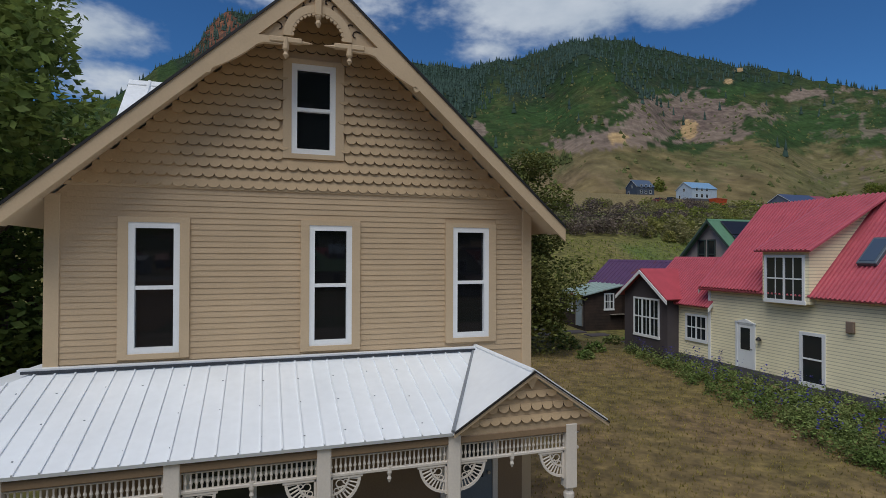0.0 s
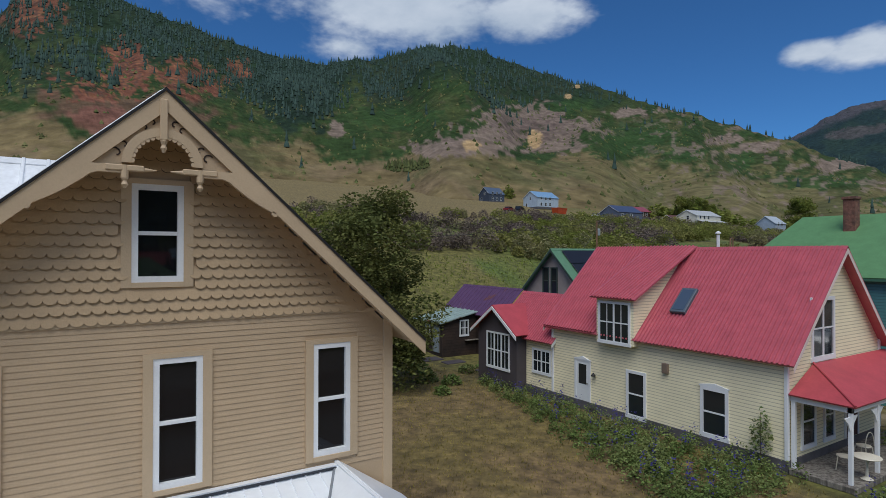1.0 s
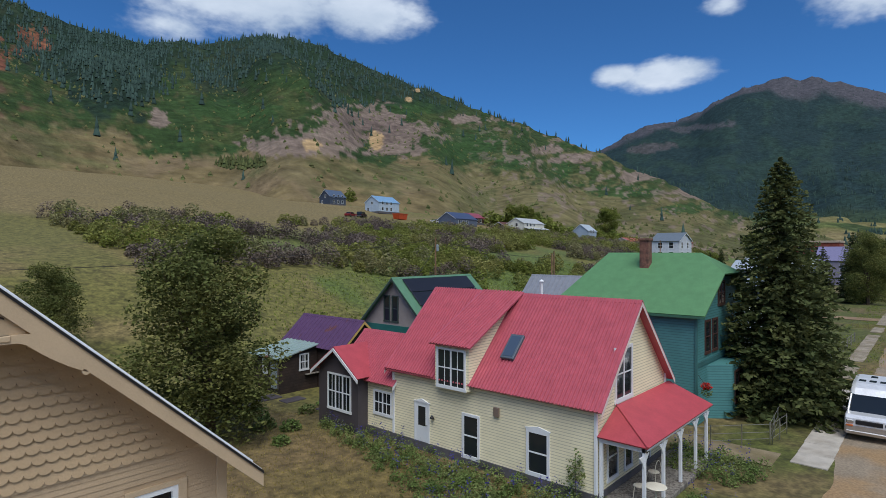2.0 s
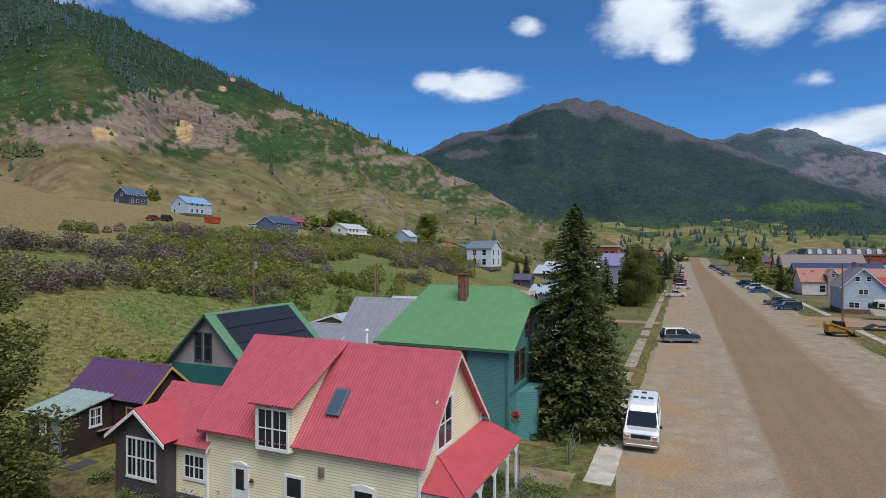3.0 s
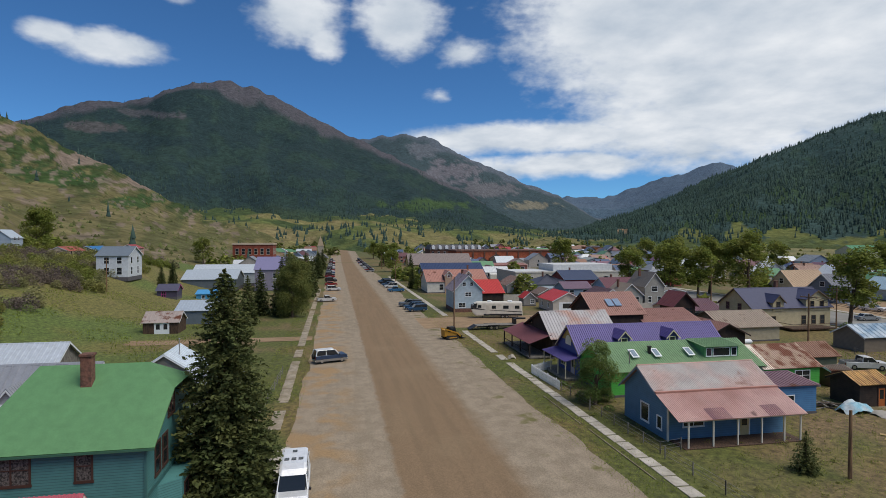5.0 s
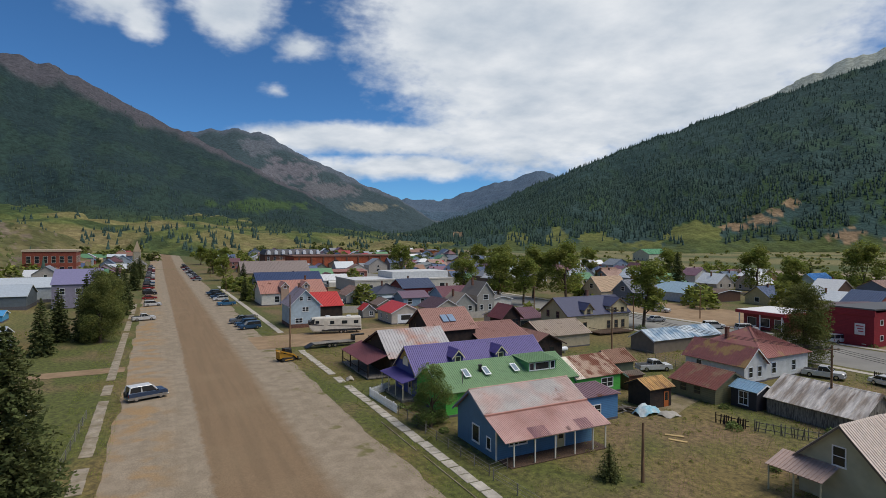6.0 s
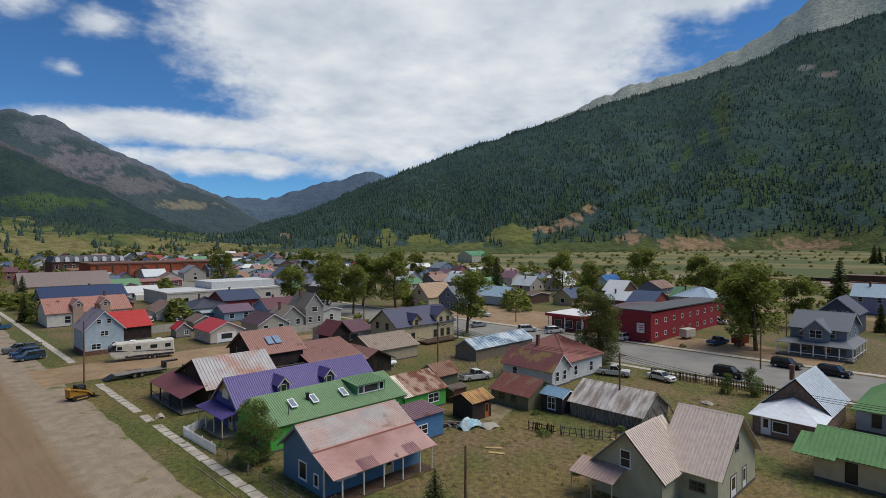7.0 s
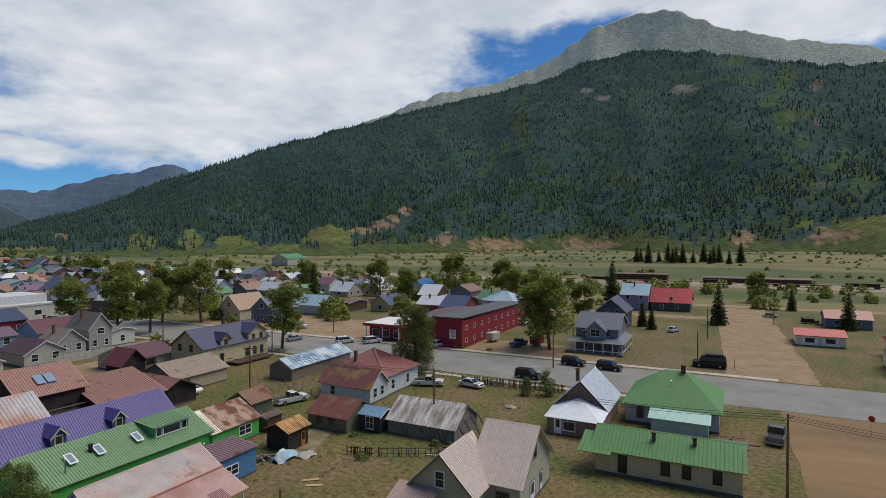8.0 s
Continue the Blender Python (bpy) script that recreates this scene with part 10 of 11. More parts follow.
def caravan():
    r = thing("travel_trailer", pose(119.0, -35.0, 0.04, 0, 0, 80), "long cream travel trailer with black nose and swooping stripes", "caravan")
    cream = paint("d9d3c4", rough=0.4)
    part("body", profile_body([(-5.7, 0.55), (4.6, 0.55), (5.3, 1.2), (5.6, 2.0), (4.9, 3.2), (4.3, 3.5), (-5.6, 3.5)], 1.25, 0.1), cream, r)
    for s in (-1, 1):
        part("belly_panel", Geo().rbox(-5.6, 2.9, s * 1.25 - 0.02, s * 1.25 + 0.02, 0.6, 1.0, 0.01), paint("2a2a2e"), r)
        for x0, x1, z0, z1 in ((-5.0, -4.0, 2.1, 2.8), (-2.6, -1.4, 2.1, 2.8), (0.2, 1.1, 2.1, 2.8), (3.4, 4.2, 2.3, 2.9)):
            part("window", Geo().rbox(x0, x1, s * 1.26 - 0.02, s * 1.26 + 0.02, z0, z1, 0.01), GLASS, r)
        part("door", Geo().rbox(1.6, 2.4, s * 1.26 - 0.02, s * 1.26 + 0.02, 0.9, 2.9, 0.01), paint("cfc8b8"), r)
        part("stripe", Geo().slab([(-5.5, s * 1.275, 1.3), (5.0, s * 1.275, 2.0), (5.5, s * 1.275, 2.5), (2.5, s * 1.275, 1.9), (-5.5, s * 1.275, 1.5)][::s], 0.015, (0, -s, 0)), paint("3a3533"), r)
        for x in (-2.2, -1.3):
            wheel_on(r, x, s * 1.22, 0.38)
    part("front_window", profile_body([(4.5, 1.95), (5.63, 2.0), (4.94, 3.2), (4.3, 3.3)], 1.27, 0.06), GLASS, r, "dark raked front window")
    for x in (-3.0, 1.5):
        part("roof_unit", Geo().rbox(x - 0.5, x + 0.5, -0.35, 0.35, 3.5, 3.8, 0.08), WHITE, r)
    part("nose_cap", Geo().rbox(4.9, 5.6, -1.0, 1.0, 1.9, 2.9, 0.15), paint("3c3c40"), r)
    for x in (3.0, -4.8):
        part("jack_leg", Geo().rbox(x - 0.06, x + 0.06, -0.06, 0.06, 0, 0.6, 0.01), BLACK, r)


caravan()


def flatbed(x, y, rot, L=8.0, label="black gooseneck flatbed trailer with plank deck"):
    r = thing("flatbed_trailer", pose(x, y, 0.04, 0, 0, rot), label, "trailer")
    part("deck", Geo().rbox(-L / 2, L / 2, -1.2, 1.2, 0.72, 0.85, 0.02), GREY_WOOD, r)
    part("chassis", Geo().rbox(-L / 2, L / 2, -1.0, -0.85, 0.5, 0.72, 0.02).rbox(-L / 2, L / 2, 0.85, 1.0, 0.5, 0.72, 0.02), BLACK, r)
    part("gooseneck", Geo().rbox(L / 2 - 0.3, L / 2 + 0.1, -0.8, 0.8, 0.6, 1.9, 0.04).rbox(L / 2, L / 2 + 2.2, -0.25, 0.25, 1.7, 2.0, 0.04), BLACK, r)
    part("ramp", Geo().slab([(-L / 2 - 1.4, -1.1, 0.1), (-L / 2, -1.1, 0.8), (-L / 2, 1.1, 0.8), (-L / 2 - 1.4, 1.1, 0.1)][::-1], 0.08), BLACK, r)
    for s in (-1, 1):
        part("mudguard", Geo().rbox(-1.9, 0.6, s * 1.35 - 0.14, s * 1.35 + 0.14, 0.86, 0.92, 0.02), BLACK, r)
        for w in (-1.2, -0.1):
            wheel_on(r, w, s * 1.42, 0.4)


flatbed(104.2, -30.5, -88)
ut = thing("utility_trailer", pose(-0.5, -79.5, 0.04, 0, 0, 185), "small black utility trailer with mesh sides", "trailer")
part("deck", Geo().rbox(-2.0, 1.6, -0.95, 0.95, 0.5, 0.58, 0.02), GREY_WOOD, ut)
part("rail", Geo().rbox(-2.0, 1.6, -0.97, -0.93, 0.9, 0.95, 0.01).rbox(-2.0, 1.6, 0.93, 0.97, 0.9, 0.95, 0.01), BLACK, ut)
part("drawbar", Geo().rbox(1.6, 3.0, -0.06, 0.06, 0.45, 0.55, 0.01), BLACK, ut)
for s in (-1, 1):
    wheel_on(ut, -0.2, s * 1.12, 0.34)
cg = thing("cage_trailer", pose(146.0, -20.8, 0.04, 0, 0, 98), "dark mesh-sided trailer with a load", "trailer")
part("deck", Geo().rbox(-2.0, 2.0, -1.0, 1.0, 0.5, 0.62, 0.02), BLACK, cg)
for s in (-1, 1):
    part("side", Geo().rbox(-2.0, 2.0, s * 1.0 - 0.03, s * 1.0 + 0.03, 1.3, 1.4, 0.01).rbox(-2.0, -1.9, s - 0.03, s + 0.03, 0.6, 1.4, 0.01).rbox(1.9, 2.0, s - 0.03, s + 0.03, 0.6, 1.4, 0.01), BLACK, cg)
    wheel_on(cg, 0, s * 1.15, 0.34)
part("load", Geo().rbox(-1.2, 0.8, -0.6, 0.6, 0.62, 1.5, 0.1), paint("4a4e54"), cg)


def skid_loader():
    r = thing("track_loader", pose(95.0, -19.9, 0.05, 0, 0, -70), "yellow compact track loader with black cab", "loader")
    yel = metal("b0822c", 0.0, 0.5, met=0.0)
    part("body", profile_body([(-1.7, 0.5), (0.7, 0.5), (0.9, 0.9), (0.6, 1.2), (-0.9, 1.25), (-1.2, 1.75), (-1.75, 1.7)], 0.62, 0.08), yel, r)
    part("cab", profile_body([(-0.75, 1.1), (0.75, 1.0), (0.55, 2.05), (-0.65, 2.1)], 0.5, 0.06), BLACK, r)
    part("cab_window", Geo().rbox(-0.5, 0.4, -0.52, 0.52, 1.3, 1.85, 0.03), GLASS, r)
    for s in (-1, 1):
        part("track", profile_body([(-1.5, 0.35), (-1.1, 0.0), (0.7, 0.0), (1.0, 0.3), (0.75, 0.55), (-1.2, 0.7)], 0.2, 0.04).moved(Matrix.Translation((0, s * 0.82, 0))), RUBBER, r)
        part("track_frame", Geo().rbox(-1.0, 0.6, s * 0.82 - 0.21, s * 0.82 + 0.21, 0.18, 0.42, 0.04), yel, r)
        part("lift_arm", Geo().slab([(-1.7, s * 0.68, 1.75), (-1.6, s * 0.68, 1.95), (0.9, s * 0.68, 1.1), (1.6, s * 0.68, 0.4), (1.45, s * 0.68, 0.3), (0.7, s * 0.68, 0.95)][::-s], 0.12, (0, s, 0)), yel, r)
    part("bucket", Geo().slab([(1.5, -0.95, 0.6), (1.5, -0.95, 0.1), (2.4, -0.95, 0.02), (2.35, -0.95, 0.1), (1.65, -0.95, 0.2), (1.6, -0.95, 0.6)], 1.9, (0, 1, 0)), BLACK, r)


skid_loader()
dv = put(car("box_van", "black van with ladder rack by the corner", "1f2023", 6.2, 2.1, 2.3, 1.25, "van"), 3.6, -126.5, 2)
part("rack_load", Geo().rbox(-2.6, 0.8, -0.8, 0.8, 2.34, 2.7, 0.05), BLACK, dv)
for x, c in ((53.5, "c8c4bc"), (42.0, "8a2a2c")):
    ct = thing("cargo_trailer", pose(x, -133.5, 0.05, 0, 0, 258), "enclosed cargo trailer on the dusty lot", "trailer")
    part("body", Geo().rbox(-1.8, 1.8, -1.0, 1.0, 0.5, 2.4, 0.08), paint(c, rough=0.4), ct)
    part("drawbar", Geo().rbox(1.8, 2.8, -0.05, 0.05, 0.45, 0.55, 0.01), BLACK, ct)
    for s in (-1, 1):
        wheel_on(ct, -0.2, s * 1.05, 0.34)

# ---- poles, wires, fences, clutter ----
def pole(x, y, h, label="weathered utility pole with crossarm", arm=True, lean=(0, 0), rot=0, box=False, z=None):
    r = thing("utility_pole", pose(x, y, land_height(x, y).item() if z is None else z, lean[0], lean[1], rot), label, "pole")
    part("shaft", Geo().tube((0, 0, -0.4), (0, 0, h), 0.15, 0.10, 10), POLE_WOOD, r)
    if arm:
        c = part("crossarm", Geo().rbox(-1.1, 1.1, -0.06, 0.06, h - 0.55, h - 0.43, 0.015), POLE_WOOD, r)
        for u in (-0.95, -0.4, 0.4, 0.95):
            part("insulator", Geo().turn([(0.035, 0), (0.05, 0.05), (0.03, 0.12)], (u, 0, h - 0.43), 8), paint("8b8f92"), c)
    if box:
        part("transformer", Geo().turn([(0.2, 0), (0.24, 0.05), (0.24, 0.85), (0.15, 0.95)], (0.32, 0, h - 1.9), 14), metal("9aa3a8", 0, 0.5), r, "grey transformer can")
    return r


pole(104.0, -22.3, 10.2, arm=False, label="plain brown utility pole at the crossing")
pole(33.6, -36.8, 5.0, arm=False, label="bare brown stub pole in the yard")
pole(64.9, -63.4, 10.0, rot=20)
pole(35.5, -67.8, 8.6, rot=75)
pole(31.6, -111.5, 8.6, arm=False)
pole(92.3, -96.2, 8.0, rot=10)
pole(98.7, -126.4, 8.2)
pole(37.2, -150, 10.4, rot=30)
pole(-5.2, -66.7, 8.5, rot=60)
pole(6.0, -131.4, 6.4, arm=False)
pole(5.1, -162, 8.2, arm=False)
pole(-12, -197.5, 8.0)
pole(108, -80.3, 9.6)
pole(70.0, 41.5, 8.4, arm=False, lean=(0, 3), label="leaning brown utility pole in the meadow")
pole(57.0, 52.0, 7.6, arm=False, box=True, label="utility pole with grey transformer can")
pole(79.5, 46.5, 7.6, arm=False, label="brown utility pole in the meadow")
pole(146, 54, 8.0, arm=False)
pole(230, -24, 9)
pole(330, -26, 9)
stub = thing("sign_post", pose(-0.9, -126.2, 0), "short post with a small sign", "sign post")
part("post", Geo().tube((0, 0, 0), (0, 0, 2.2), 0.05, n=6), GREY_WOOD, stub)
st = thing("stop_sign", pose(-16.6, -91.8, 0, 0, 0, 150), "red octagonal road sign on a post", "road sign")
part("post", Geo().tube((0, 0, 0), (0, 0, 2.6), 0.035, n=6), CHROME, st)
part("plate", Geo().tube((0, -0.05, 2.4), (0, -0.03, 2.4), 0.42, 0.42, 8), paint("a82a2a", rough=0.4), st)


def wire(a, b, sag=0.6, r=0.022):
    a, b = Vector(a), Vector(b)
    u = (b - a).cross(Vector((0, 0, 1))).normalized() * r
    w = Vector((0, 0, r))
    pts, n = [], 15
    for i in range(n):
        t = i / (n - 1)
        p = a.lerp(b, t) - Vector((0, 0, sag * 4 * t * (1 - t)))
        pts += [p + u, p + w, p - u, p - w]
    g = Geo().add(pts, [(4 * i + k, 4 * i + (k + 1) % 4, 4 * i + 4 + (k + 1) % 4, 4 * i + 4 + k) for i in range(n - 1) for k in range(4)])
    return tagged(part("overhead_wire", g, BLACK), "thin black overhead wire", "wire")


for dy in (-0.9, 0, 0.9):
    wire((64.9, -63.4 + dy, 9.6), (35.5, -67.8 + dy, 8.2), 0.8)
    wire((35.5, -67.8 + dy, 8.2), (-5.2, -66.7 + dy, 8.1), 1.0)
    wire((-5.2, -66.7 + dy, 8.1), (-45, -64 + dy, 8.1), 0.9)
zl = land_height(57, 52).item()
wire((57, 52, zl + 7.4), (70, 41.5, land_height(70, 41.5).item() + 7.8), 0.6)
wire((70, 41.5, land_height(70, 41.5).item() + 7.8), (79.5, 46.5, land_height(79.5, 46.5).item() + 7.3), 0.3)
wire((57, 52, zl + 6.8), (33, 34, 6.6), 0.8)
wire((57, 52, zl + 7.4), (0, 47, 8.4), 0.9)


def picket_fence(name, label, a, b, h, mat, gap=0.16, w=0.09, rails=2, seed=1, wild=0.0):
    r = thing(name, pose(0, 0, 0), label, "fence")
    a, b = Vector((*a, 0)), Vector((*b, 0))
    L = (b - a).length
    d = (b - a) / L
    m = Matrix(((d.x, -d.y, 0, a.x), (d.y, d.x, 0, a.y), (0, 0, 1, 0), (0, 0, 0, 1)))
    rng = random.Random(seed)
    for k in range(rails):
        z = h * (0.25 + 0.5 * k)
        part("rail", Geo().rbox(0, L, 0.02, 0.06, z, z + 0.08, 0.01).moved(m), mat, r)
    n = int(L / gap)
    p = Geo().add([(-w / 2, 0, 0), (w / 2, 0, 0), (w / 2, 0, h - 0.08), (0, 0, h), (-w / 2, 0, h - 0.08), (-w / 2, -0.025, 0), (w / 2, -0.025, 0), (w / 2, -0.025, h - 0.08), (0, -0.025, h), (-w / 2, -0.025, h - 0.08)],
                  [(4, 3, 2, 1, 0), (5, 6, 7, 8, 9), (0, 1, 6, 5), (1, 2, 7, 6), (2, 3, 8, 7), (3, 4, 9, 8), (4, 0, 5, 9)]).mesh("picket")
    for i in range(n):
        if rng.random() < wild * 0.6:
            continue
        part("picket", p, mat, r, at=m @ pose((i + 0.5) * gap, 0, 0, rng.uniform(-10, 10) * wild, rng.uniform(-12, 12) * wild, 0))
    for i in range(max(2, int(L / 2.4) + 1)):
        u = min(L, i * 2.4)
        part("fence_post", Geo().rbox(u - 0.05, u + 0.05, 0.06, 0.16, 0, h + 0.05, 0.012).moved(m), mat, r)
    return r


picket_fence("picket_fence", "white picket fence before the purple cottage", (68.4, -25.1), (60.0, -25.5), 1.1, WHITE, 0.2, 0.13)
picket_fence("picket_fence", "white picket fence at the cottage side", (68.4, -25.2), (70.5, -28.8), 1.1, WHITE, 0.2, 0.13)
picket_fence("plank_fence", "weathered brown slat fence along the avenue", (43.2, -93.0), (24.6, -94.6), 1.4, WOOD, 0.22, 0.12, seed=4, wild=0.1)
picket_fence("broken_fence", "broken grey picket fence leaning in the yard", (37.4, -57.2), (30.5, -60.6), 1.2, GREY_WOOD, 0.22, 0.1, seed=5, wild=0.8)
picket_fence("broken_fence", "heap of grey fence panels", (41.2, -56.0), (37.9, -57.0), 1.1, DARK_WOOD, 0.15, 0.12, seed=6, wild=0.9)


def wire_fence(label, pts, h, n_per=3.0, wood=True, name="wire_fence"):
    r = thing(name, pose(0, 0, 0), label, "fence")
    for a, b in zip(pts, pts[1:]):
        L = math.hypot(b[0] - a[0], b[1] - a[1])
        k = max(1, round(L / n_per))
        for i in range(k + 1):
            x, y = a[0] + (b[0] - a[0]) * i / k, a[1] + (b[1] - a[1]) * i / k
            part("fence_post", Geo().tube((x, y, -0.1), (x, y, h), 0.05 if wood else 0.03, n=6), GREY_WOOD if wood else CHROME, r)
        for z in (0.3, 0.6, 0.95):
            part("strand", Geo().tube((*a, h * z), (*b, h * z), 0.012, n=4), metal("8c8a86", 0, 0.5), r)
    return r


wire_fence("low wire fence round the blue house yard", [(52.5, -25.6), (40.5, -26.0), (41.0, -28.2)], 1.0, 2.4)
wire_fence("wooden post and rail fence by the cottage", [(59.8, -25.6), (53.0, -25.9)], 1.1, 2.0)
wire_fence("sagging wire fence round the lot", [(39.5, -25.8), (33.0, -26.2), (27.0, -26.4)], 1.0, 3.2)
wire_fence("grey chain-link fence before the green house", [(28.0, 9.4), (31.6, 6.1), (34.0, 5.9)], 1.1, 1.6, False, "chain_link_fence")
wire_fence("grey chain-link fence beside the footpath", [(31.6, 6.2), (36.5, 6.6), (41.5, 6.8)], 1.1, 1.8, False, "chain_link_fence")
wire_fence("wire fence round the back yard", [(71.0, -77.5), (57.0, -73.0), (54.0, -73.5)], 1.0, 3.0)
wire_fence("old fence on the far verge", [(50.5, 7.2), (74, 6.6)], 1.0, 2.6)
TARP = material("pale_blue_tarpaulin", rgb("7fb2c4"), 0.5, second=rgb("b9c4c6"), blotch=0.9, var=0.2)


def crumple(name, label, x, y, sx, sy, h, mat, seed, category="tarpaulin"):
    n = 14
    u, v = np.meshgrid(np.linspace(-1, 1, n), np.linspace(-1, 1, n), indexing="ij")
    edge = np.clip(1.15 - np.sqrt(u * u + v * v), 0, 1)
    z = h * edge ** 0.5 * (0.4 + fbm(u * 2.5 + seed, v * 2.5, 4, seed))
    P = np.stack([x + u * sx + 0.3 * fbm(u * 2, v * 2, 3, seed + 2), y + v * sy + 0.3 * fbm(u * 2, v * 2, 3, seed + 4), z], -1).reshape(-1, 3)
    i, j = np.meshgrid(np.arange(n - 1), np.arange(n - 1), indexing="ij")
    F = np.stack([i * n + j, (i + 1) * n + j, (i + 1) * n + j + 1, i * n + j + 1], -1).reshape(-1, 4)
    return tagged(mesh_np(name, P, F, mat), label, category)


crumple("tarpaulin", "pale blue tarpaulin thrown over a junk pile", 46.8, -51.8, 0.9, 1.7, 1.3, TARP, 3)
crumple("sheeting", "crumpled grey plastic sheeting by the shed", 45.2, -53.6, 1.0, 1.1, 0.5, paint("a39d92"), 5, "sheeting")
crumple("boulder", "pale boulder in the grass", 29.9, -82.6, 0.9, 0.5, 0.5, CONCRETE, 7, "rock")
crumple("boulder", "pale boulder by the porch", 77.5, -25.5, 0.5, 0.5, 0.7, CONCRETE, 8, "rock")
rngj = random.Random(12)
jp = thing("lumber_pile", pose(48.8, -50.4, 0), "pile of old dark boards and scrap", "lumber")
for k in range(16):
    part("board", Geo().rbox(-1.4, 1.4, -0.09, 0.09, 0, 0.04, 0.005), rngj.choice([WOOD, GREY_WOOD, DARK_WOOD]), jp, at=pose(rngj.uniform(-0.6, 0.6), rngj.uniform(-1.0, 1.0), 0.03 + k * 0.025, rngj.uniform(-4, 4), rngj.uniform(-6, 6), rngj.uniform(0, 180)))
for x, y, r in ((40.2, -48.3, 40), (39.0, -47.4, 30), (31.6, -60.4, 10), (64.8, -69.0, 20)):
    pl = thing("plank", pose(x, y, 0.03, 0, 0, r), "loose pale plank lying on the ground", "plank")
    part("board", Geo().rbox(-0.9, 0.9, -0.22, 0.22, 0, 0.05, 0.008), material("new_plank", rgb("b79c68"), 0.8, var=0.15), pl)
pt = thing("propane_tank", pose(79.3, -65.0, 0), "white horizontal propane tank", "tank")
part("tank", Geo().tube((0, -1.3, 0.75), (0, 1.3, 0.75), 0.42, 0.42, 16).tube((0, 1.3, 0.75), (0, 1.6, 0.75), 0.42, 0.2, 16).tube((0, -1.6, 0.75), (0, -1.3, 0.75), 0.2, 0.42, 16), WHITE, pt)
for y in (-0.8, 0.8):
    part("saddle", Geo().rbox(-0.3, 0.3, y - 0.1, y + 0.1, 0, 0.4, 0.02), CONCRETE, pt)
for x, y in ((65.8, -67.2), (67.4, -66.0), (60.3, -60.5), (58.6, -60.8), (31.0, -62.6)):
    jk = thing("scrap_heap", pose(x, y, 0, 0, 0, rngj.uniform(0, 180)), "heap of rusty scrap metal and boards", "scrap")
    for k in range(7):
        part("scrap", Geo().rbox(-0.5, 0.5, -0.15, 0.15, 0, 0.14, 0.02), rngj.choice([WOOD, metal("7a4a35", 0.3), GREY_WOOD, BLACK]), jk, at=pose(rngj.uniform(-0.8, 0.8), rngj.uniform(-0.8, 0.8), 0.02 + 0.1 * k, rngj.uniform(-15, 15), rngj.uniform(-15, 15), rngj.uniform(0, 180)))
for x, y in ((24.0, -50.0), (23.4, -49.2), (27.6, -49.6)):
    wp = thing("timber_stack", pose(x, y, 0, 0, 0, rngj.uniform(-30, 30)), "stack of grey pallets beside the house", "timber")
    for k in range(4):
        part("pallet", Geo().rbox(-0.6, 0.6, -0.5, 0.5, k * 0.17, k * 0.17 + 0.12, 0.02), GREY_WOOD, wp)
sk_ = thing("skip", pose(137.7, 142.5, land_height(137.7, 142.5).item(), 0, 0, 15), "orange steel skip standing on the hill meadow", "skip")
part("tub", Geo().add([(-2.6, -1.1, 0), (2.6, -1.1, 0), (2.6, 1.1, 0), (-2.6, 1.1, 0), (-3.1, -1.25, 2.0), (3.1, -1.25, 2.0), (3.1, 1.25, 2.0), (-3.1, 1.25, 2.0)], [(0, 1, 5, 4), (1, 2, 6, 5), (2, 3, 7, 6), (3, 0, 4, 7), (3, 2, 1, 0)]), metal("c8542a", 0.1, 0.6), sk_)
part("rim", Geo().rbox(-3.2, 3.2, -1.35, -1.2, 1.9, 2.05, 0.02).rbox(-3.2, 3.2, 1.2, 1.35, 1.9, 2.05, 0.02), metal("c8542a", 0.1, 0.6), sk_)
# railway wagons
for k in range(9):
    w = thing("railway_wagon", pose(-60 + k * 22, -350 + LEAN * (-60 + k * 22), land_height(0, -350).item() + 0.1, 0, 0, -1.2), "rust-brown flat railway wagon in the yard", "railway wagon")
    part("bed", Geo().rbox(-9, 9, -1.3, 1.3, 1.0, 1.5, 0.04), metal("7d4d38", 0.3, 0.7), w)
    if k % 3 == 0:
        part("load", Geo().rbox(-7, 7, -1.1, 1.1, 1.5, 2.8, 0.05), DARK_WOOD, w)
    for x in (-6, 6):
        part("bogie", Geo().rbox(x - 1.2, x + 1.2, -1.0, 1.0, 0.2, 1.0, 0.1), BLACK, w)
house("store", "long brown railway store", (34, 66, -378, -366), 4.4, 4.6, "x", WOOD, metal("8a7468", 0.1), rib=0, over=0.4, category="store")
house("store", "long low brown railway building", (-40, 14, -372, -364), 3.4, 4.2, "x", WOOD, metal("6d5a4e", 0.1), rib=0, over=0.4, category="store")
house("house", "grey-blue cottage near the railway", (-36, -25, -206, -197), 3.0, 5.0, "x", paint("64788c", 0.2), metal("7a4a44", 0), rib=0, over=0.4, windows=[("N", 2, 1, 1.4, 1.2), ("N", 7, 1, 1.4, 1.2)])
house("house", "brown house near the railway", (-70, -54, -204, -192), 3.4, 7.0, "x", paint("6b5a50", 0.2), metal("5c5048", 0), rib=0, over=0.5, windows=[("N", 3, 1, 1.4, 1.2), ("N", 8, 1, 1.4, 1.2)])

# the block behind the cabins, house by house
def pair_of(face, span, z=0.9, w=1.1, h=1.4, n=2, style="double"):
    return [(face, span * (k + 0.5) / n - w / 2, z, w, h, style) for k in range(n)]


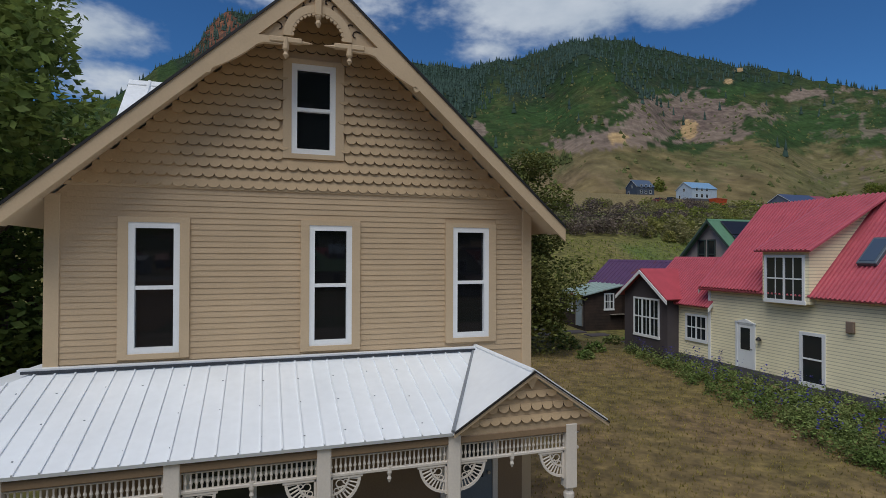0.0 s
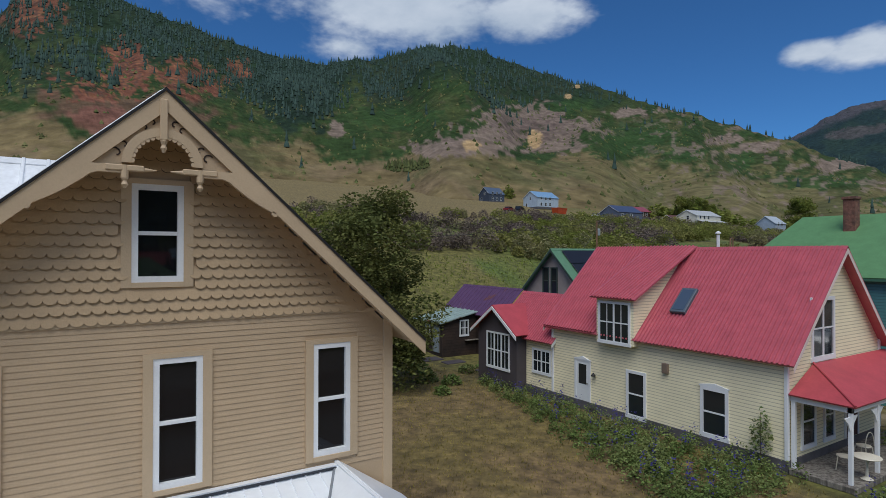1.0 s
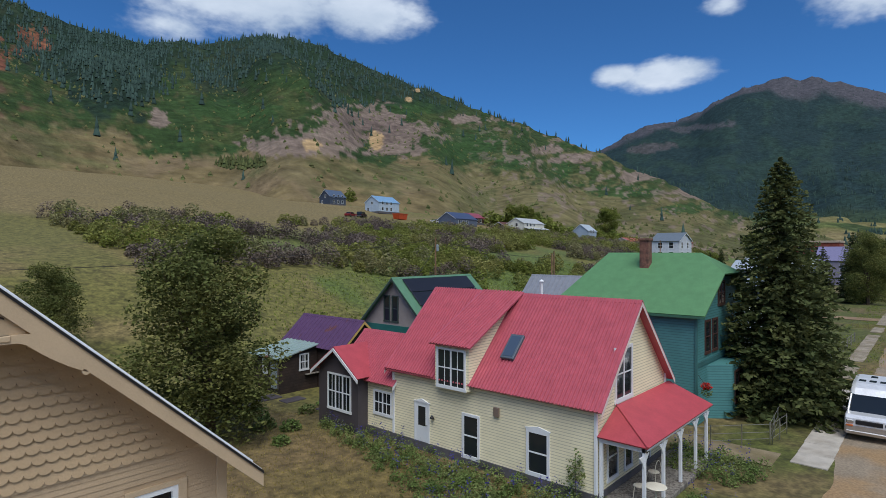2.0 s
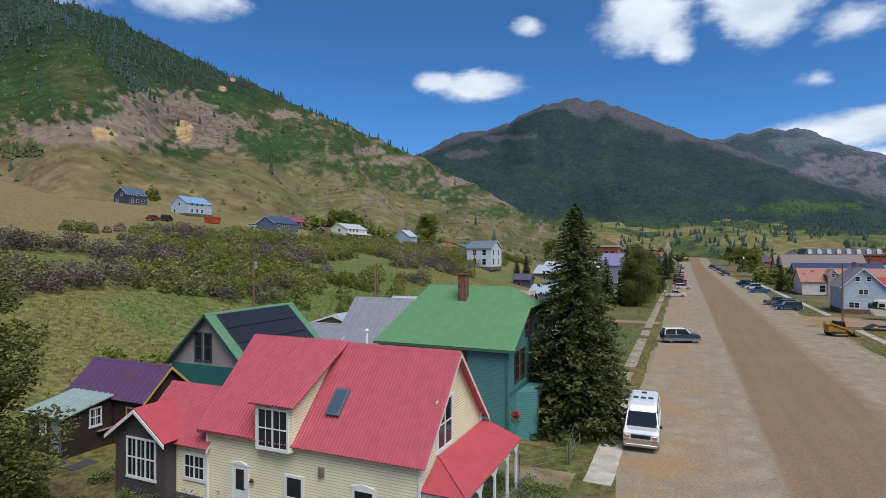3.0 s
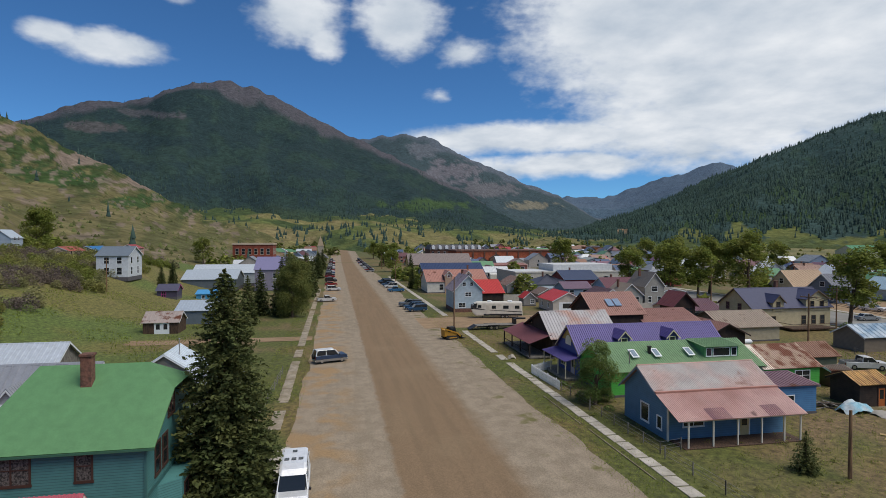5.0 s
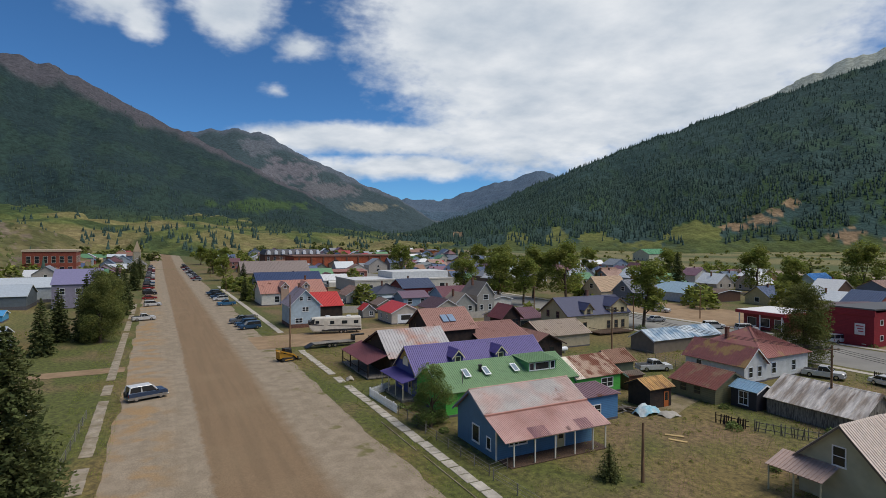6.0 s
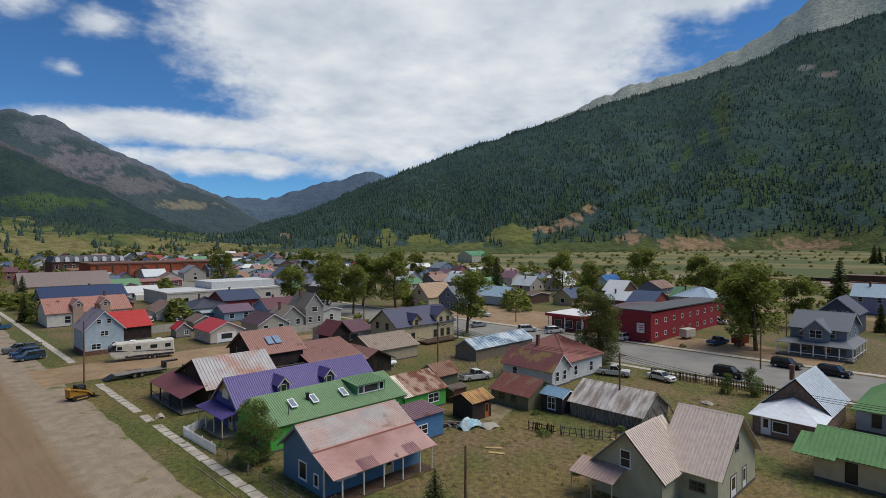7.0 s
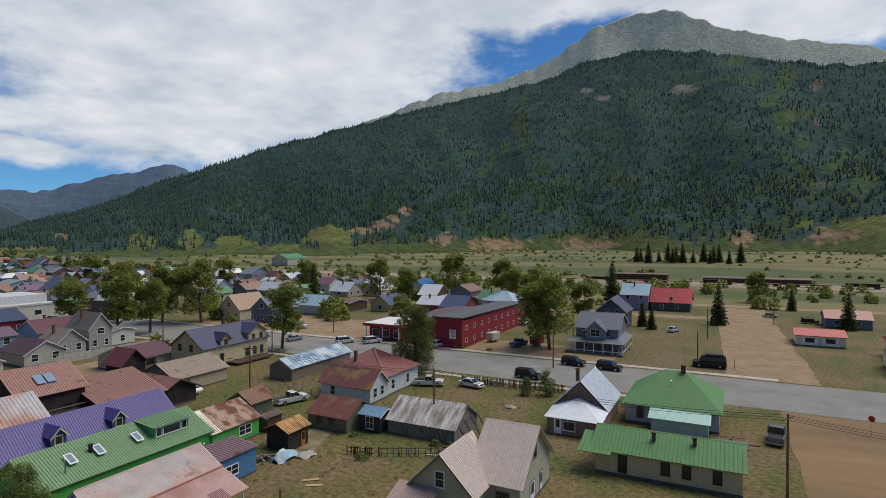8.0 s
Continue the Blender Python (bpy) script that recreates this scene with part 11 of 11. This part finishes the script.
BLOCK = [("house", "long grey cottage with dark slate hipped roof and sun porch", (169, 182, -75, -63), 3.0, 5.8, "y", "8f9a98", "474a58", True, pair_of("W", 12, n=5, w=1.2)),
         ("shed", "small blue-grey shed with pale lean roof", (163.5, 168, -68, -64), 2.2, 2.6, "y", "5f7084", "a9b4b8", False, []),
         ("house", "dark red boarded house with navy metal roof", (177, 190, -88, -76), 3.8, 6.6, "y", "7a2a34", "44506c", False, pair_of("W", 12, n=3)),
         ("house", "faded blue cottage with mauve metal roof", (156, 164, -75.5, -67), 2.8, 4.5, "y", "8299b0", "7a6474", False, pair_of("W", 8.5, n=2, w=1.3)),
         ("house", "light blue house with maroon metal roof and white windows", (152, 162, -89.5, -78.5), 3.0, 5.8, "y", "9ab0c6", "6e4650", False, pair_of("W", 11, n=3, w=1.4)),
         ("house", "cream cottage with plum shingle roof", (128, 137.5, -71.5, -63.5), 2.7, 5.0, "x", "b9b3a4", "5e4a52", False, pair_of("W", 8, n=2, w=1.2)),
         ("house", "grey cottage with tan metal roof and porch", (133.5, 141, -79, -72.5), 3.0, 5.8, "x", "a4a49c", "9a8d7e", False, pair_of("W", 6.5, n=2)),
         ("house", "tall narrow grey gabled house", (134, 143, -85.5, -80), 5.2, 8.6, "x", "9d9b94", "807a72", False, pair_of("W", 5.5, n=2, w=0.9) + pair_of("W", 5.5, 3.7, 1.6, 1.3, 1)),
         ("annex", "plain white annex with low grey roof", (135, 144, -92, -85.8), 3.6, 4.4, "x", "cfccc2", "8a8680", False, pair_of("W", 6, n=1)),
         ("store", "low brick-red store with flat pink roof", (295, 312, -104, -76), 3.2, 4.2, "y", "8c5548", "b07f72", False, pair_of("W", 28, n=5, w=2.0)),
         ("house", "yellow two-storey house with dark hipped roof", (375, 387, -152, -138), 6.0, 9.6, "y", "c2b27a", "54545c", True, pair_of("W", 14, n=3) + pair_of("W", 14, 3.9, n=3)),
         ("house", "pair of pale grey stores with grey metal roofs", (308, 322, -162, -140), 3.6, 6.6, "x", "a5aaaa", "8c9292", False, pair_of("W", 22, n=4)),
         ("store", "low store with bright red metal roof", (366, 378, -190, -174), 2.8, 5.6, "y", "9a8478", "b5383c", False, pair_of("W", 16, n=3)),
         ("store", "orange false-fronted store with brown roof", (520, 545, -262, -246), 6.5, 7.4, "y", "b4652c", "8a6a58", False, pair_of("W", 16, n=3, w=2)),
         ("house", "cream victorian house with tan steep gable and porch", (139.5, 149, -143, -130.5), 3.8, 8.2, "y", "c9c0a8", "a18a72", False, pair_of("N", 9.5, n=3) + pair_of("N", 9.5, 4.4, 1.4, 1.4, 1)),
         ("house", "slate-blue victorian house with grey gable", (127.5, 136.5, -144, -132.5), 4.2, 7.8, "y", "6c7888", "6a6e78", False, pair_of("N", 9, n=3) + pair_of("N", 9, 4.4, 1.4, 1.3, 1)),
         ("store", "long low dark brown store", (122, 141, -176, -164.5), 3.2, 4.0, "x", "5c4238", "6d5a50", False, pair_of("N", 19, n=4, w=1.6)),
         ("house", "white cottage with gleaming white gabled roof", (142, 151.5, -227, -215), 3.0, 7.2, "y", "c9b8a8", "d9dcdc", False, pair_of("N", 9, n=2)),
         ("house", "tall lavender house with pale blue roof", (26.5, 36, -229, -216.5), 5.6, 9.2, "x", "8f8fae", "8fa6b8", False, pair_of("N", 9.5, n=2) + pair_of("N", 9.5, 3.9, n=2) + pair_of("W", 12, 3.9, n=2)),
         ("house", "two-storey white house with green metal roof", (372, 392, -430, -404), 6.5, 11.0, "y", "c8c6b0", "5f9a72", False, pair_of("N", 20, n=4) + pair_of("W", 26, n=4)),
         ("house", "blue-grey gabled house among dark spruces", (258, 268, -264, -250), 5.6, 9.0, "x", "8a9ab0", "7a828c", False, pair_of("W", 14, n=3) + pair_of("W", 14, 3.9, n=2)),
         ("shed", "small tan stable by the alley", (146, 152, -60.5, -55), 2.4, 3.8, "x", "9a8f80", "7c6a60", False, pair_of("W", 5, n=1))]
taken = []
for nm, lab, box, e, r_, ax, wn, rf, hp, win in BLOCK:
    b_ = house(nm, lab, box, e, r_, ax, paint(wn, 0.2), metal(rf, 0.0, 0.55), rib=0.5, over=0.4, windows=win, hip=hp, z=land_height((box[0] + box[1]) / 2, (box[2] + box[3]) / 2).item(), foundation=0.2, barge=not hp and box[0] < 200,
               category={"house": "house", "shed": "shed"}.get(nm, "store"))
    if box[0] < 200 and r_ > 5.2:
        chimney_on(b_, 0.6, 1.4, r_ - 1.2, r_ + 0.9, 0.5)
    taken.append(((box[0] + box[2 - 1]) / 2, (box[2] + box[3]) / 2))
ind = thing("workshop", pose(219, -91, 0), "long pale workshop with flat white parapet roof", "workshop")
part("wall", Geo().box(-13, 13, -22.5, 23, -0.2, 4.4), paint("bdb9ae", rough=0.8), ind)
part("parapet", Geo().rbox(-13.2, -12.8, -22.7, 23.2, 4.4, 5.0, 0.03).rbox(-12.8, 13.2, 22.8, 23.2, 4.4, 5.0, 0.03), paint("c9c6be", rough=0.8), ind)
part("roof", Geo().box(-12.8, 13, -22.5, 22.8, 4.4, 4.5), paint("c6c8c8", rough=0.7), ind)
part("raised_hall", Geo().rbox(-4, 13, -22, 4, 4.5, 7.2, 0.05), paint("c4c6c6", rough=0.7), ind)
for q in range(4):
    window_at(ind, face_frame("W", (-13, 13, -22.5, 23)) @ Matrix.Translation((5 + q * 10.5, 1.2, 0)), 2.2, 1.6, WHITE, sash="none")
alley = thing("white_fence", pose(0, 0, 0), "weathered pale board fence along the alley", "fence")
for k in range(18):
    part("fence_panel", Geo().rbox(125.6, 125.68, -68.2 - (k + 1) * 1.52, -68.2 - k * 1.52 - 0.03, 0, 1.7, 0.01), paint("b5b0a6"), alley)

# the rest of the town, block by block
WALLS = ["c9c2b2", "a8b4be", "b7a98e", "8a8f94", "d2d0c8", "9a6a5a", "7d8a76", "c4b184", "6f7c8c", "b0a8a0", "8f4a40", "5d4a40"]
ROOFS = {"8a8d92": "grey", "6b4a4e": "plum", "a33e42": "red", "5a6a7c": "slate-blue", "c6ccd0": "silver", "8a6a58": "brown", "4a5a78": "navy", "9a7d70": "tan", "5f8a66": "green", "d4d6d6": "white", "7a5a6a": "mauve", "6a6660": "dull grey"}
GROUP_ROWS = [(196, 290, -54), (240, 300, -72), (190, 300, -128), (215, 560, -150), (225, 580, -172), (160, 580, -195), (135, 580, -216), (318, 580, -84), (290, 580, -52), (320, 580, -106), (330, 600, -128),
              (280, 580, 24), (280, 540, 44), (78, 112, -180), (76, 118, -212), (150, 200, -178), (150, 580, -238), (180, 600, -262)]
rngt = random.Random(77)
for x0, x1, y in GROUP_ROWS:
    x = x0 + rngt.uniform(0, 5)
    while x < x1:
        w, d = rngt.uniform(7, 10.5), rngt.uniform(8, 12.5)
        yy = y + rngt.uniform(-3.5, 3.5) + LEAN * x
        ok = all(abs(x + w / 2 - a) > 9.5 or abs(yy - b) > 11 for a, b in taken)
        if ok and rngt.random() < 0.9:
            two = rngt.random() < 0.3
            e = 5.0 if two else rngt.uniform(2.5, 3.1)
            axis = rngt.choice("xy")
            ridge = e + (w if axis == "y" else d) * rngt.uniform(0.24, 0.40)
            wn, rf = rngt.choice(WALLS), rngt.choice(list(ROOFS))
            win = pair_of("W", d, n=2 if x < 330 else 1, w=1.2 if x < 330 else 2.0, style="none") + (pair_of("N", w, n=1, w=1.4, style="none") if x < 260 else [])
            if two:
                win += pair_of("W", d, 3.5, 1.1, 1.2, 1, "none")
            hs = house("house", f"{'two-storey' if two else 'single-storey'} town house with {ROOFS[rf]} metal roof", (x, x + w, yy - d / 2, yy + d / 2), e, ridge, axis, paint(wn, 0.2), metal(rf, 0.0, 0.5), rib=0.6 if x < 260 else 0, over=0.4, windows=win,
                       z=land_height(x + w / 2, yy).item(), group="distant town houses", foundation=0, barge=False, cap=False, hip=rngt.random() < 0.12, spin=rngt.uniform(-2, 2))
            if x < 330 and rngt.random() < 0.5:
                chimney_on(hs, rngt.uniform(-1, 1), rngt.uniform(-2, 2), ridge - 1.2, ridge + 0.8, 0.5)
            if rngt.random() < 0.4:
                part("lean_to", Geo().add([(-w / 2 - 2.6, -d / 3, -0.4), (-w / 2, -d / 3, -0.4), (-w / 2, d / 4, -0.4), (-w / 2 - 2.6, d / 4, -0.4), (-w / 2 - 2.6, -d / 3, 1.9), (-w / 2, -d / 3, 2.6), (-w / 2, d / 4, 2.6), (-w / 2 - 2.6, d / 4, 1.9)],
                                          [(0, 1, 5, 4), (2, 3, 7, 6), (3, 0, 4, 7), (4, 5, 6, 7)]), paint(rngt.choice(WALLS)), hs)
            taken.append((x + w / 2, yy))
        x += w + rngt.uniform(3, 8)

# ---- boards and shingles of the tan house front ----
def tan_cladding():
    wall = [o for o in TAN_HOUSE.children if o.name.startswith("front_wall")][0]
    holes = [(a - 0.2, b + 0.2, lo - 0.14, hi + 0.14) for a, b, lo, hi in TAN_WINDOWS]
    rng = random.Random(4)
    step_z, z = 0.0925, 3.45
    while z < 6.22:
        lo_x = max(TX0 + 0.17, APEX_X - (APEX_Z - 0.3 - z - step_z) / SLOPE)
        hi_x = min(TX1 - 0.16, APEX_X + (APEX_Z - 0.3 - z - step_z) / SLOPE)
        cuts = [(a, b) for a, b, lo, hi in holes if z + step_z > lo and z < hi]
        runs, x = [], lo_x
        for a, b in sorted(cuts):
            runs.append((x, a))
            x = b
        runs.append((x, hi_x))
        for a, b in runs:
            if b - a < 0.04:
                continue
            d = rng.uniform(-0.001, 0.001)
            g = Geo().add([(a, TY - 0.016 + d, z), (b, TY - 0.016 + d, z), (b, TY - 0.004, z + step_z), (a, TY - 0.004, z + step_z), (a, TY, z), (b, TY, z), (b, TY, z + step_z), (a, TY, z + step_z)],
                          [(0, 1, 2, 3), (0, 4, 5, 1), (1, 5, 6, 2), (0, 3, 7, 4), (3, 2, 6, 7)])
            part("clapboard", g, TAN, wall)
        z += step_z
    part("belt_board", Geo().rbox(TX0 + 0.17, TX1 - 0.16, TY - 0.03, TY, z - 0.004, z + 0.06, 0.005), TAN_TRIM, wall)
    w, h = 0.17, 0.165
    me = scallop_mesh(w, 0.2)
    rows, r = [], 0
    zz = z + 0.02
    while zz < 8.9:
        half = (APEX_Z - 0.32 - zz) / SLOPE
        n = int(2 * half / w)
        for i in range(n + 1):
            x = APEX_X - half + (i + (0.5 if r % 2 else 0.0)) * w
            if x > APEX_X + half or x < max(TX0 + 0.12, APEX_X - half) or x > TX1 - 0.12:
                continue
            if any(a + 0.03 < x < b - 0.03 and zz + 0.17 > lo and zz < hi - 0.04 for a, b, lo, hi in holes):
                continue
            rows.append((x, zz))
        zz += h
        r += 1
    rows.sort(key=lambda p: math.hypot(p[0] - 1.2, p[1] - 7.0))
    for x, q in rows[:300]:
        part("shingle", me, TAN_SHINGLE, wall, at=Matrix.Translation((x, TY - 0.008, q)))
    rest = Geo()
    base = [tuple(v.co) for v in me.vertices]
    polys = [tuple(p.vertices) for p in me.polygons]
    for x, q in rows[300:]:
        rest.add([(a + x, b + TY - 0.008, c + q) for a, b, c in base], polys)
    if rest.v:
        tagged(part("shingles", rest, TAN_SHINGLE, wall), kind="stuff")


tan_cladding()
